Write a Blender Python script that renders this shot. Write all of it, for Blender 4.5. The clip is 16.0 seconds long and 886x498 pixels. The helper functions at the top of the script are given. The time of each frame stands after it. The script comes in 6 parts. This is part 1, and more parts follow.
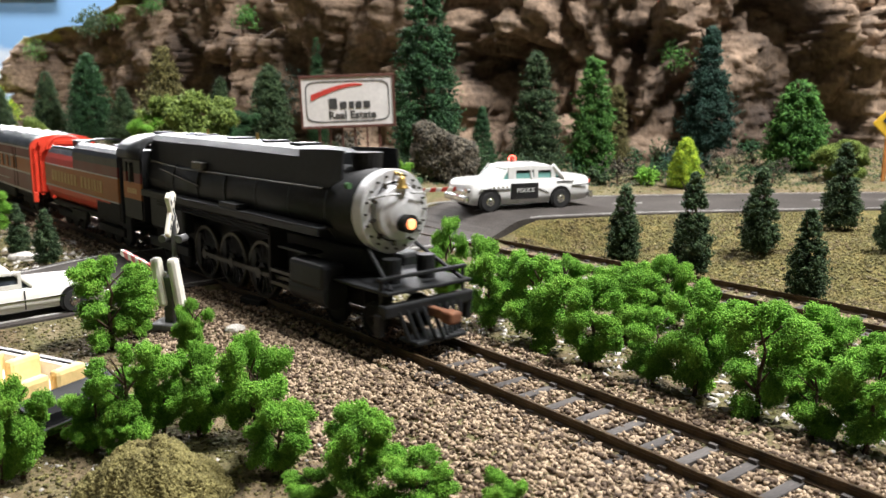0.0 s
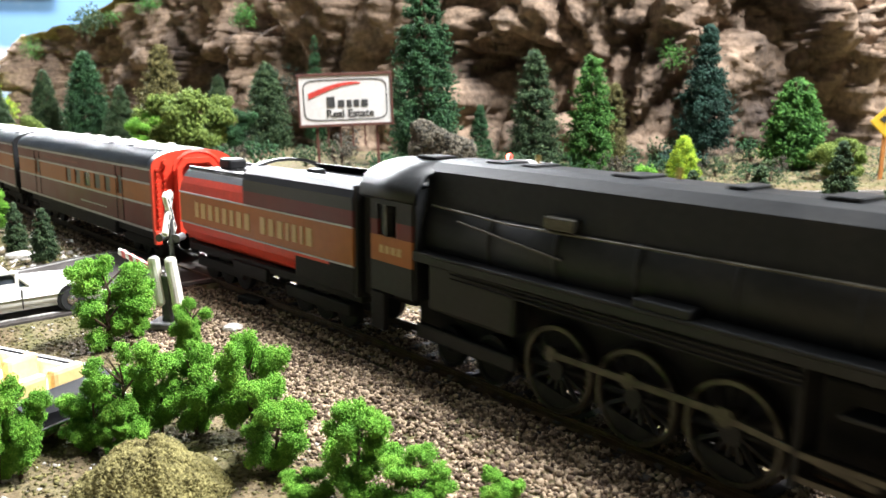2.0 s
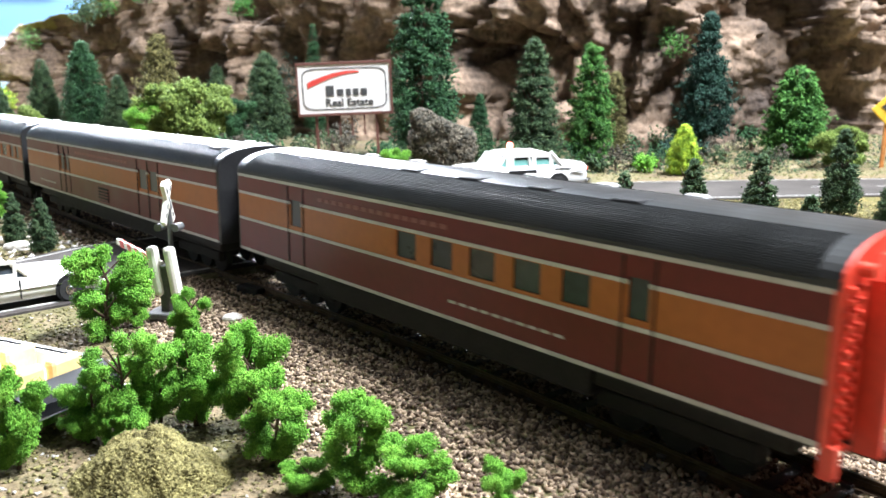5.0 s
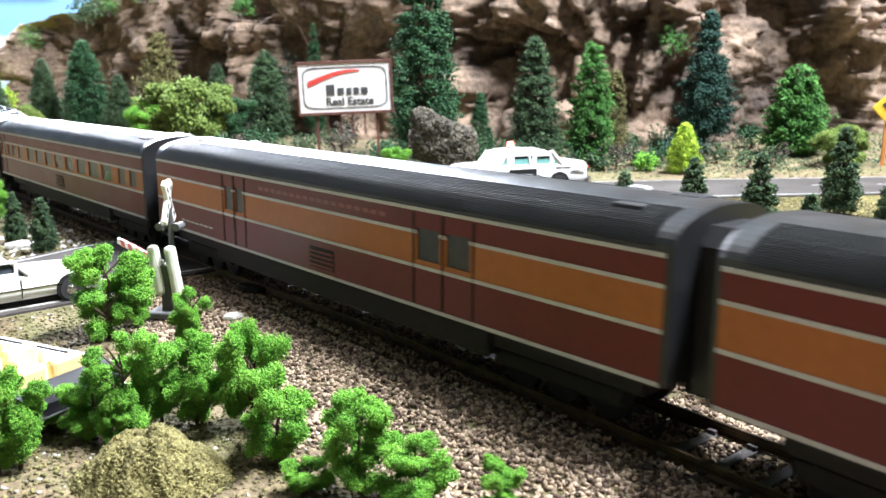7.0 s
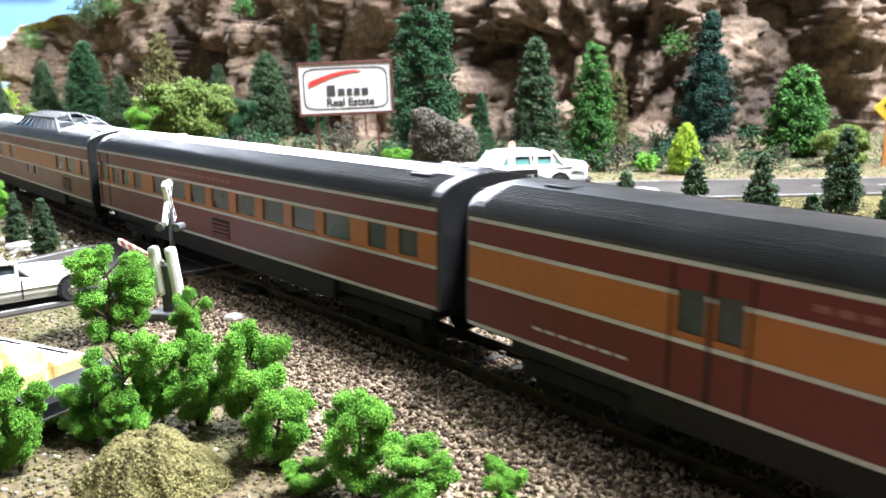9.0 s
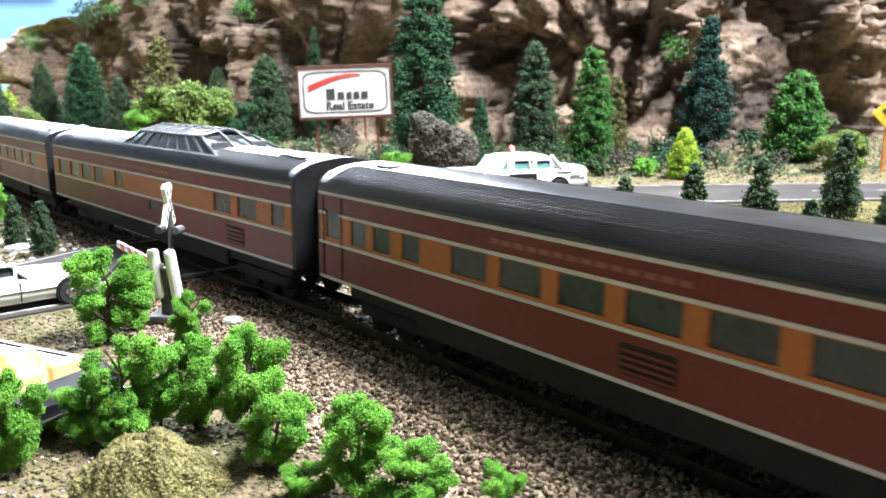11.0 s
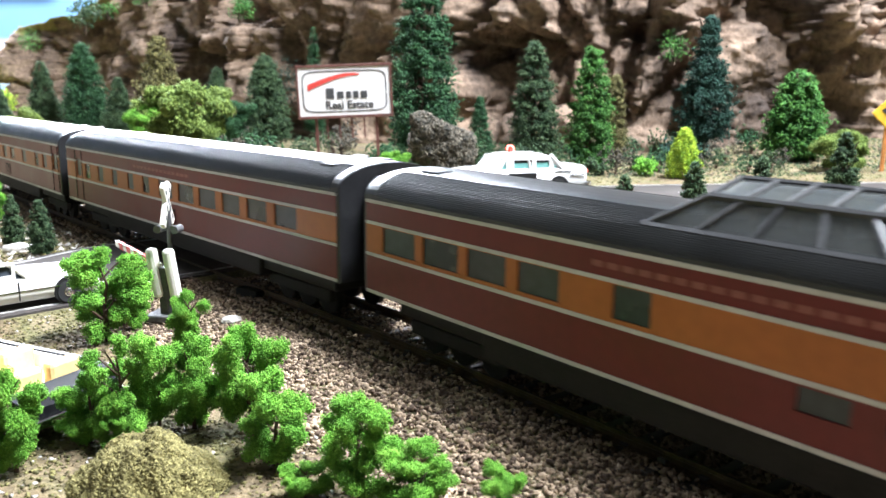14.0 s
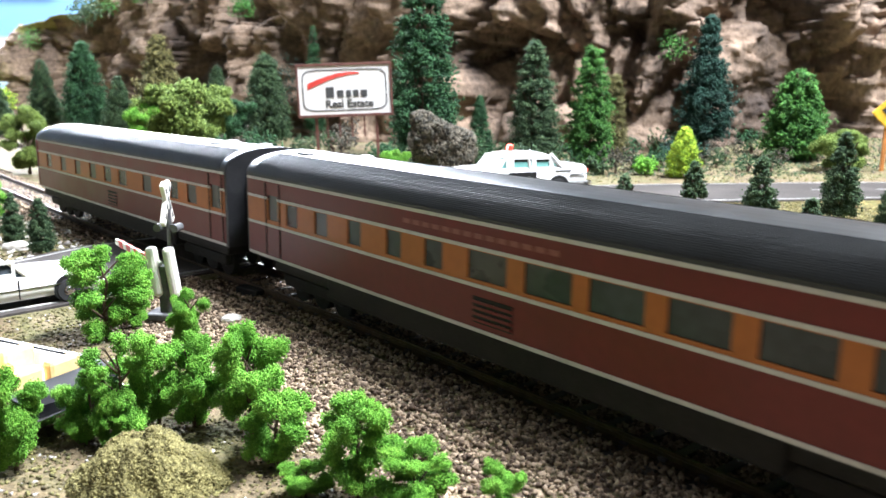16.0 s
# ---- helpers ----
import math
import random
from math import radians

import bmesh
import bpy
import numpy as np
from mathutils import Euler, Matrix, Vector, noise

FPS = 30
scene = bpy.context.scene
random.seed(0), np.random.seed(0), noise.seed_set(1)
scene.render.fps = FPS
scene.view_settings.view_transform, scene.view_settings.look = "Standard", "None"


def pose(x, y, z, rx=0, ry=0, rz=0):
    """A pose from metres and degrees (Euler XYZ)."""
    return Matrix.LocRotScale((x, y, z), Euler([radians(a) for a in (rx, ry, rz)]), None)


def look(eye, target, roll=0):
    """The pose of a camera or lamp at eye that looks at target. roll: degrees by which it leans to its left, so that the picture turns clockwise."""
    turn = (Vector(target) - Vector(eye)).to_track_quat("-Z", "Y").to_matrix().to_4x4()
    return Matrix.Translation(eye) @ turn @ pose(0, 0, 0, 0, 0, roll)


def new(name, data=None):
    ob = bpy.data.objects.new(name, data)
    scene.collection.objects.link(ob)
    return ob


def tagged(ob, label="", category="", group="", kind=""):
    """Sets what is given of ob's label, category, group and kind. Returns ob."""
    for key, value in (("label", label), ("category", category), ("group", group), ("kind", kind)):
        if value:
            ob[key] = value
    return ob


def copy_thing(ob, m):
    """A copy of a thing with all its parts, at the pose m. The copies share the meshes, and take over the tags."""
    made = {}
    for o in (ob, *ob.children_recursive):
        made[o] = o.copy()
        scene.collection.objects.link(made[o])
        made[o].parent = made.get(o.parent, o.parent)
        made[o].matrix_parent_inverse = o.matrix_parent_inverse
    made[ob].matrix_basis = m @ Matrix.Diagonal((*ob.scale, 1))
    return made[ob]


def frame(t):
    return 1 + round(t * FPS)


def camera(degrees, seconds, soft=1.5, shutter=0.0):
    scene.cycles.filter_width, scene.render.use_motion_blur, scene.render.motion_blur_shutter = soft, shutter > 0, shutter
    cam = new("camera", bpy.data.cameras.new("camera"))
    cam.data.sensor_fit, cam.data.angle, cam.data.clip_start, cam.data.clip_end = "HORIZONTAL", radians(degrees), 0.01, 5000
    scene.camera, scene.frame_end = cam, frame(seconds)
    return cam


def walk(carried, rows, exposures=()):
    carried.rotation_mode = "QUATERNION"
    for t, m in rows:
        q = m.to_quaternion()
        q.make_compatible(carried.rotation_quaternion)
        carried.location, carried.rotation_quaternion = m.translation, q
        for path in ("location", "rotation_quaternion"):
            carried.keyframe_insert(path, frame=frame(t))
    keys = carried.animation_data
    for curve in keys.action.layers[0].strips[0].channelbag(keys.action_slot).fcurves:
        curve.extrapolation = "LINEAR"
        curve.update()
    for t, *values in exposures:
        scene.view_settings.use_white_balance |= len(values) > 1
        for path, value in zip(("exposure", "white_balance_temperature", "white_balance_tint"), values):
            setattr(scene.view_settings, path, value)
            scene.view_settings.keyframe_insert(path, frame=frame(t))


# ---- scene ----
import itertools

# ---- camera and its path ----
cam = camera(57.57, 16.0, soft=1.5, shutter=0.5)
cam.data.dof.use_dof = True
cam.data.dof.focus_distance = 0.205
cam.data.dof.aperture_fstop = 43.0
CAMERA_ROWS = [
    (0.0, pose(0.0, 0.0, 0.06466, 79.533, -0.448, 0.083)),
    (0.5, pose(1e-05, 0.00025, 0.06456, 79.525, -0.4, 0.046)),
    (1.0, pose(-1e-05, 0.00097, 0.06441, 79.483, -0.381, -0.006)),
    (1.5, pose(5e-05, 0.0009, 0.06463, 79.422, -0.429, -0.039)),
    (2.0, pose(0.0001, -6e-05, 0.06487, 79.403, -0.43, -0.064)),
    (2.5, pose(9e-05, 0.00014, 0.06466, 79.381, -0.393, -0.048)),
    (3.0, pose(2e-05, 0.0003, 0.06472, 79.288, -0.409, -0.035)),
    (3.5, pose(0.00022, 0.00067, 0.06459, 79.058, -0.321, -0.019)),
    (4.0, pose(4e-05, 0.00128, 0.06446, 78.883, -0.337, -0.064)),
    (6.5, pose(9e-05, 0.00133, 0.06438, 78.576, -0.256, -0.104)),
    (7.0, pose(0.0002, 0.00097, 0.06456, 78.582, -0.228, -0.049)),
    (7.5, pose(0.00017, 0.00078, 0.06468, 78.619, -0.231, -0.038)),
    (8.0, pose(0.0002, 0.00114, 0.06459, 78.623, -0.175, -0.019)),
    (8.5, pose(0.00019, 0.00136, 0.06441, 78.638, -0.17, -0.003)),
    (9.0, pose(0.0001, 0.00139, 0.0644, 78.635, -0.19, -0.01)),
    (11.5, pose(-7e-05, 0.00131, 0.06446, 78.993, -0.459, -0.06)),
    (12.0, pose(-0.00012, 0.0012, 0.06441, 79.052, -0.481, -0.061)),
    (12.5, pose(-0.0001, 0.0013, 0.06435, 79.057, -0.48, -0.06)),
    (13.0, pose(-0.00011, 0.00164, 0.06427, 78.972, -0.415, -0.077)),
    (13.5, pose(-0.00013, 0.00202, 0.0642, 78.896, -0.469, -0.099)),
    (14.0, pose(-7e-05, 0.00194, 0.0642, 78.881, -0.437, -0.096)),
    (14.5, pose(-4e-05, 0.00201, 0.06424, 78.809, -0.401, -0.094)),
    (15.0, pose(-0.00019, 0.00189, 0.06419, 78.798, -0.437, -0.081)),
    (15.5, pose(-0.00013, 0.0016, 0.0642, 78.836, -0.485, -0.064)),
    (16.0, pose(-0.00018, 0.00193, 0.06415, 78.817, -0.532, -0.102)),
]
walk(cam, CAMERA_ROWS, exposures=[(0.0, 0.16, 6200, 12), (0.4, 0.20, 6180, 12), (0.9, 0.46, 6100, 11), (1.6, 0.80, 6000, 11), (2.6, 0.94, 5850, 10), (4.0, 1.10, 5650, 10), (9.0, 1.12, 5550, 11), (16.0, 1.11, 5520, 11)])

# ---- light: key lamp overhead, added lamps, weak light from the rest of the room ----
world = bpy.data.worlds.new("room_light")
world.use_nodes = True
world.node_tree.nodes["Background"].inputs[0].default_value = (0.9, 0.95, 1.0, 1)
world.node_tree.nodes["Background"].inputs[1].default_value = 0.085
scene.world = world


def area_lamp(x, y, z, sx, sy, power, tx, ty, color=(1.0, 0.96, 0.9)):
    lamp = bpy.data.lights.new("unseen_lamp", "AREA")
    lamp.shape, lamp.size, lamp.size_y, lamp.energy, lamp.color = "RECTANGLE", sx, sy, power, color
    ob = new("unseen_lamp", lamp)
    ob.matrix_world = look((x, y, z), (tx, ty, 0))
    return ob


area_lamp(0.55, 0.24, 1.20, 0.55, 0.16, 46, 0.02, 0.38)
# Added low lamp out of view; its reflection whitens the carriage roofs.
area_lamp(-0.45, 1.60, 0.50, 0.95, 0.45, 40, -0.1, 0.40)
# Another added lamp, never in view, to brighten the painted sky wall.
area_lamp(-0.9, 1.60, 1.35, 1.2, 0.25, 30, -0.9, 1.9)
# Added unseen fill above the camera; lifts the shaded near side.
area_lamp(-0.05, 0.02, 1.40, 1.2, 0.25, 0.7, 0.0, 0.12)

# ---- the line of the track ----
X0, Y0, A0 = -0.02912, 0.23989, -0.83635
SPEED, S_REF = 0.08476, -0.25396
PITCH, PITCH_1, GAP = 0.2317, 0.1985, 0.0102


def arc(s, x, y, a, k):
    b = a + k * s
    if abs(k) < 1e-6:
        return x + s * math.cos(a), y + s * math.sin(a), a
    return x + (math.sin(b) - math.sin(a)) / k, y - (math.cos(b) - math.cos(a)) / k, b


def line_at(s, off=0.0):
    """Place and heading on the main track, s metres along it, off metres to its left."""
    if s < -0.55:
        x, y, a = arc(s + 0.55, *arc(-0.55, X0, Y0, A0, 0.0995), -1.2)
        if s < -1.15:
            x, y, a = arc(s + 1.15, *arc(-0.6, *arc(-0.55, X0, Y0, A0, 0.0995), -1.2), 0.0)
    elif s < 0:
        x, y, a = arc(s, X0, Y0, A0, 0.0995)
    elif s < 0.09:
        x, y, a = arc(s, X0, Y0, A0, -0.65)
    else:
        x, y, a = arc(s - 0.09, *arc(0.09, X0, Y0, A0, -0.65), -0.22)
    return x - off * math.sin(a), y + off * math.cos(a), a


def grade(s):
    """The main track falls slightly towards the viewer."""
    f = max(0.0, min(1.0, (s + 0.05) / 0.20))
    return -0.0009 * f * f * (3 - 2 * f)


SECOND = 0.124  # distance of the second track


def track_dist(x, y):
    """Signed distance to the main track's centre line, positive beyond it, near the visible stretch."""
    return (x - X0) * math.sin(-A0) + (y - Y0) * math.cos(A0)

# ---- materials ----


def surface(name, cols, scale=400.0, rough=0.6, bump=0.2, dist=0.0003, metal=0.0, spec=0.5, fine=8.0, island=0.0, rnd=0.0, coat=0.0, vary=0.25, glow=None, stretch=None):
    """A procedural material: colours by noise, finer noise on value, roughness and relief."""
    m = bpy.data.materials.new(name)
    m.use_nodes = True
    nt = m.node_tree
    n, l = nt.nodes, nt.links
    b = n["Principled BSDF"]
    tc = n.new("ShaderNodeTexCoord")
    src = tc.outputs["Object"]
    if stretch:
        mp = n.new("ShaderNodeMapping")
        mp.inputs["Scale"].default_value = stretch
        l.new(src, mp.inputs["Vector"])
        src = mp.outputs["Vector"]
    n1, n2 = n.new("ShaderNodeTexNoise"), n.new("ShaderNodeTexNoise")
    for node, sc, det in ((n1, scale, 5.0), (n2, scale * fine, 3.0)):
        node.inputs["Scale"].default_value = sc
        node.inputs["Detail"].default_value = det
        l.new(src, node.inputs["Vector"])
    ramp = n.new("ShaderNodeValToRGB")
    el = ramp.color_ramp.elements
    while len(el) < len(cols):
        el.new(0.5)
    for i, (e, c) in enumerate(zip(el, cols)):
        e.position = 0.3 + 0.4 * i / max(1, len(cols) - 1)
        e.color = (*c, 1)
    fac = n1.outputs["Fac"]
    if island:
        g = n.new("ShaderNodeNewGeometry")
        mx = n.new("ShaderNodeMath")
        mx.operation = "MULTIPLY_ADD"
        mx.inputs[1].default_value = island
        l.new(g.outputs["Random Per Island"], mx.inputs[0])
        md = n.new("ShaderNodeMath")
        md.operation = "MULTIPLY_ADD"
        md.inputs[1].default_value = 1 - island * 0.5
        md.inputs[2].default_value = -island * 0.25
        l.new(fac, md.inputs[0])
        l.new(md.outputs[0], mx.inputs[2])
        fac = mx.outputs[0]
    if rnd:
        oi = n.new("ShaderNodeObjectInfo")
        ma = n.new("ShaderNodeMath")
        ma.operation = "MULTIPLY_ADD"
        ma.inputs[1].default_value = rnd
        l.new(oi.outputs["Random"], ma.inputs[0])
        l.new(fac, ma.inputs[2])
        ms = n.new("ShaderNodeMath")
        ms.operation = "SUBTRACT"
        ms.inputs[1].default_value = rnd * 0.5
        l.new(ma.outputs[0], ms.inputs[0])
        fac = ms.outputs[0]
    l.new(fac, ramp.inputs["Fac"])
    hs = n.new("ShaderNodeHueSaturation")
    vr = n.new("ShaderNodeMapRange")
    vr.inputs["From Min"].default_value, vr.inputs["From Max"].default_value = 0.3, 0.7
    vr.inputs["To Min"].default_value, vr.inputs["To Max"].default_value = 1 - vary, 1 + vary
    l.new(n2.outputs["Fac"], vr.inputs["Value"])
    l.new(vr.outputs["Result"], hs.inputs["Value"])
    l.new(ramp.outputs["Color"], hs.inputs["Color"])
    l.new(hs.outputs["Color"], b.inputs["Base Color"])
    rr = n.new("ShaderNodeMapRange")
    rr.inputs["To Min"].default_value, rr.inputs["To Max"].default_value = max(0.02, rough - 0.12), min(1, rough + 0.12)
    l.new(n1.outputs["Fac"], rr.inputs["Value"])
    l.new(rr.outputs["Result"], b.inputs["Roughness"])
    b.inputs["Metallic"].default_value = metal
    b.inputs["Specular IOR Level"].default_value = spec
    b.inputs["Coat Weight"].default_value = coat
    if bump:
        bp = n.new("ShaderNodeBump")
        bp.inputs["Strength"].default_value, bp.inputs["Distance"].default_value = bump, dist
        l.new(n2.outputs["Fac"], bp.inputs["Height"])
        l.new(bp.outputs["Normal"], b.inputs["Normal"])
    if glow:
        b.inputs["Emission Color"].default_value = (*glow[:3], 1)
        b.inputs["Emission Strength"].default_value = glow[3]
    return m


def glass(name, color, rough=0.08, trans=0.85):
    m = bpy.data.materials.new(name)
    m.use_nodes = True
    b = m.node_tree.nodes["Principled BSDF"]
    b.inputs["Base Color"].default_value = (*color, 1)
    b.inputs["Roughness"].default_value = rough
    b.inputs["Transmission Weight"].default_value = trans
    b.inputs["IOR"].default_value = 1.45
    return m


DIRT = surface("dirt", [(0.09, 0.066, 0.034), (0.16, 0.12, 0.062), (0.115, 0.108, 0.04), (0.225, 0.178, 0.105)], 45, 0.95, 0.9, 0.0012, fine=18, vary=0.4)
TURF = surface("olive_turf", [(0.068, 0.050, 0.016), (0.135, 0.105, 0.028), (0.100, 0.090, 0.022), (0.21, 0.165, 0.05)], 85, 0.95, 1.0, 0.0014, fine=12, vary=0.45)
STONE = surface("ballast_stone", [(0.085, 0.056, 0.035), (0.195, 0.138, 0.086), (0.285, 0.210, 0.135), (0.40, 0.305, 0.205)], 300, 0.9, 0.4, 0.0002, island=0.85, vary=0.22)
RAIL = surface("rusty_rail", [(0.035, 0.024, 0.014), (0.07, 0.045, 0.022), (0.10, 0.07, 0.04)], 300, 0.5, 0.2, metal=0.5)
TIE = surface("tie_plastic", [(0.032, 0.028, 0.026), (0.058, 0.051, 0.047), (0.09, 0.08, 0.073)], 300, 0.75, 0.4, rnd=0.3, stretch=(1, 0.2, 1))
ASPHALT = surface("road_grey", [(0.040, 0.035, 0.031), (0.058, 0.051, 0.046), (0.080, 0.071, 0.064)], 40, 0.85, 0.3, 0.0002, fine=25, spec=0.25)
ROADLINE = surface("road_line", [(0.22, 0.21, 0.20), (0.52, 0.51, 0.48)], 200, 0.8, 0.2)
ROCK = surface("painted_rock", [(0.050, 0.034, 0.024), (0.118, 0.082, 0.056), (0.195, 0.136, 0.092), (0.25, 0.178, 0.122), (0.168, 0.132, 0.103)], 12, 0.95, 1.0, 0.0020, fine=14, vary=0.4)
GREEN = surface("bright_foliage", [(0.080, 0.215, 0.015), (0.125, 0.315, 0.022), (0.175, 0.40, 0.034), (0.255, 0.475, 0.056)], 160, 0.95, 0.2, island=0.28, vary=0.10)
PINE = surface("pine_foliage", [(0.014, 0.034, 0.012), (0.026, 0.058, 0.019), (0.042, 0.085, 0.028), (0.075, 0.115, 0.045)], 140, 0.95, 0.2, island=0.5, vary=0.2)
MIDGREEN = surface("mid_green_foliage", [(0.012, 0.044, 0.015), (0.022, 0.074, 0.023), (0.040, 0.112, 0.035)], 110, 0.95, 0.2, island=0.5, vary=0.2)
LIME = surface("lime_foliage", [(0.12, 0.24, 0.01), (0.3, 0.48, 0.02), (0.5, 0.62, 0.04)], 120, 0.9, 0.3, island=0.8)
YELLOWGREEN = surface("yellow_green_foliage", [(0.08, 0.125, 0.02), (0.14, 0.205, 0.035), (0.21, 0.285, 0.055)], 110, 0.95, 0.2, island=0.5, vary=0.2)
MIDLEAF = surface("leaf_green_foliage", [(0.025, 0.085, 0.012), (0.05, 0.155, 0.02), (0.09, 0.225, 0.034)], 110, 0.95, 0.2, island=0.5, vary=0.2)
MOSS = surface("dry_moss", [(0.10, 0.085, 0.026), (0.17, 0.15, 0.048), (0.25, 0.22, 0.08)], 150, 0.95, 0.4, island=0.6, vary=0.2)
TEAL = surface("blue_green_foliage", [(0.006, 0.028, 0.018), (0.012, 0.046, 0.030), (0.022, 0.068, 0.044)], 110, 0.95, 0.2, island=0.5, vary=0.2)
OLIVE = surface("olive_foliage", [(0.06, 0.055, 0.015), (0.12, 0.11, 0.035), (0.2, 0.18, 0.06)], 150, 0.95, 0.5, island=0.8)
GREYBUSH = surface("grey_brown_foliage", [(0.03, 0.028, 0.02), (0.08, 0.07, 0.05), (0.14, 0.12, 0.085)], 150, 0.95, 0.5, island=0.8)
BARK = surface("bark", [(0.03, 0.018, 0.01), (0.08, 0.05, 0.03), (0.13, 0.09, 0.06)], 300, 0.9, 0.6)
MAROON = surface("maroon_paint", [(0.105, 0.0105, 0.0115), (0.125, 0.0125, 0.0135)], 60, 0.40, 0.05, vary=0.08, spec=0.3)
ORANGE = surface("orange_paint", [(0.33, 0.105, 0.021), (0.37, 0.12, 0.025)], 60, 0.42, 0.05, vary=0.06, spec=0.3)
REDEND = surface("bright_red_paint", [(0.60, 0.05, 0.022), (0.68, 0.065, 0.03)], 60, 0.42, 0.05, vary=0.08)
SILVER = surface("silver_stripe", [(0.42, 0.41, 0.40), (0.55, 0.54, 0.53)], 200, 0.5, 0.05, vary=0.1)
ROOFDARK = surface("dark_roof_paint", [(0.010, 0.0105, 0.0105), (0.017, 0.018, 0.018)], 80, 0.36, 0.06, vary=0.15, spec=0.75)
BLACK = surface("black_paint", [(0.007, 0.007, 0.008), (0.014, 0.014, 0.015)], 120, 0.45, 0.1, vary=0.2)
UNDER = surface("underframe_black", [(0.008, 0.008, 0.008), (0.017, 0.016, 0.015)], 200, 0.7, 0.3, spec=0.25)
LOCO = surface("locomotive_black", [(0.006, 0.007, 0.008), (0.010, 0.011, 0.012), (0.016, 0.016, 0.016)], 90, 0.50, 0.12, vary=0.25, spec=0.32)
SMOKEBOX = surface("silver_smokebox", [(0.50, 0.50, 0.51), (0.56, 0.56, 0.57)], 60, 0.42, 0.05, metal=0.2, vary=0.06)
STEEL = surface("oily_steel", [(0.045, 0.042, 0.034), (0.10, 0.094, 0.075)], 200, 0.4, 0.2, metal=0.8)
BRASS = surface("brass", [(0.55, 0.36, 0.10), (0.7, 0.48, 0.15)], 200, 0.3, 0.05, metal=0.9)
RUST = surface("rusty_coupler", [(0.10, 0.04, 0.02), (0.22, 0.09, 0.04)], 300, 0.7, 0.3)
PANE = surface("grey_window_pane", [(0.024, 0.029, 0.036), (0.048, 0.056, 0.068)], 50, 0.30, 0.0, vary=0.15, spec=0.3)
CARWHITE = surface("white_car_paint", [(0.72, 0.72, 0.70), (0.78, 0.78, 0.76)], 80, 0.25, 0.02, vary=0.04, coat=0.4)
CREAMWHITE = surface("cream_car_paint", [(0.72, 0.70, 0.64), (0.79, 0.77, 0.71)], 80, 0.3, 0.02, vary=0.04, coat=0.3)
CREAM = surface("cream_interior", [(0.72, 0.50, 0.20), (0.80, 0.58, 0.26)], 120, 0.6, 0.1, vary=0.08)
# Paler than CREAM: the strong light on the interior is put into this colour.
LINING = surface("overlit_interior", [(0.82, 0.79, 0.70), (0.86, 0.83, 0.75)], 120, 0.6, 0.1, vary=0.05)
PLASTICWHITE = surface("white_plastic", [(0.70, 0.67, 0.58), (0.80, 0.77, 0.68)], 200, 0.45, 0.05, vary=0.06)
PLASTICGREY = surface("grey_plastic", [(0.06, 0.06, 0.062), (0.11, 0.11, 0.11)], 200, 0.5, 0.1)
CHROME = surface("chrome", [(0.6, 0.6, 0.6), (0.75, 0.75, 0.75)], 200, 0.2, 0.0, metal=1.0)
CARBLACK = surface("glossy_black_car_paint", [(0.004, 0.004, 0.005), (0.007, 0.007, 0.008)], 120, 0.4, 0.02, vary=0.1, spec=0.08)
TYRE = surface("tyre_rubber", [(0.010, 0.010, 0.010), (0.022, 0.022, 0.022)], 300, 0.8, 0.2)
REDLAMP = surface("lit_red_lens", [(0.8, 0.03, 0.02), (0.9, 0.05, 0.03)], 200, 0.3, 0.0, glow=(1.0, 0.06, 0.04, 22.0))
REDDULL = surface("red_lens", [(0.62, 0.06, 0.03), (0.70, 0.08, 0.05)], 200, 0.35, 0.0)
REDPAINT = surface("red_stripe_paint", [(0.45, 0.04, 0.03), (0.6, 0.07, 0.05)], 200, 0.5, 0.05)
HEADLAMP = surface("lit_headlamp", [(1, 0.6, 0.3), (1, 0.7, 0.4)], 200, 0.3, 0.0, glow=(1.0, 0.26, 0.07, 1.7))
SIGNWHITE = surface("sign_board_white", [(0.62, 0.60, 0.58), (0.72, 0.70, 0.68)], 60, 0.6, 0.02, vary=0.05)
SIGNFRAME = surface("sign_frame_brown", [(0.07, 0.025, 0.018), (0.13, 0.05, 0.035)], 150, 0.6, 0.2)
INK = surface("dark_ink", [(0.03, 0.03, 0.03), (0.06, 0.06, 0.06)], 200, 0.6, 0.0)
YELLOW = surface("yellow_sign_paint", [(0.75, 0.45, 0.02), (0.85, 0.55, 0.04)], 150, 0.5, 0.02, vary=0.05)
ORANGEPOST = surface("orange_wood_post", [(0.40, 0.15, 0.03), (0.55, 0.22, 0.05)], 200, 0.7, 0.1)
FAINT = surface("faded_lettering", [(0.20, 0.058, 0.048), (0.235, 0.072, 0.06)], 200, 0.5, 0.0, vary=0.1)
GOLD = surface("lettering_gold", [(0.50, 0.34, 0.14), (0.58, 0.41, 0.18)], 200, 0.5, 0.0, vary=0.05)
TEALGLASS = glass("teal_car_glass", (0.35, 0.75, 0.68), 0.08, 0.6)
SMOKEGLASS = glass("dome_glass", (0.36, 0.38, 0.37), 0.05, 0.9)
SMOKEGLASS.node_tree.nodes["Principled BSDF"].inputs["Specular IOR Level"].default_value = 0.2
WALLPAINT = surface("room_wall_paint", [(0.20, 0.196, 0.185), (0.24, 0.236, 0.225)], 3, 0.9, 0.1, vary=0.04)
CARPET = surface("room_floor_carpet", [(0.10, 0.10, 0.11), (0.16, 0.15, 0.15)], 12, 0.95, 0.3)
PLYWOOD = surface("bench_plywood", [(0.30, 0.20, 0.11), (0.42, 0.29, 0.17)], 8, 0.8, 0.2, stretch=(1, 6, 6))
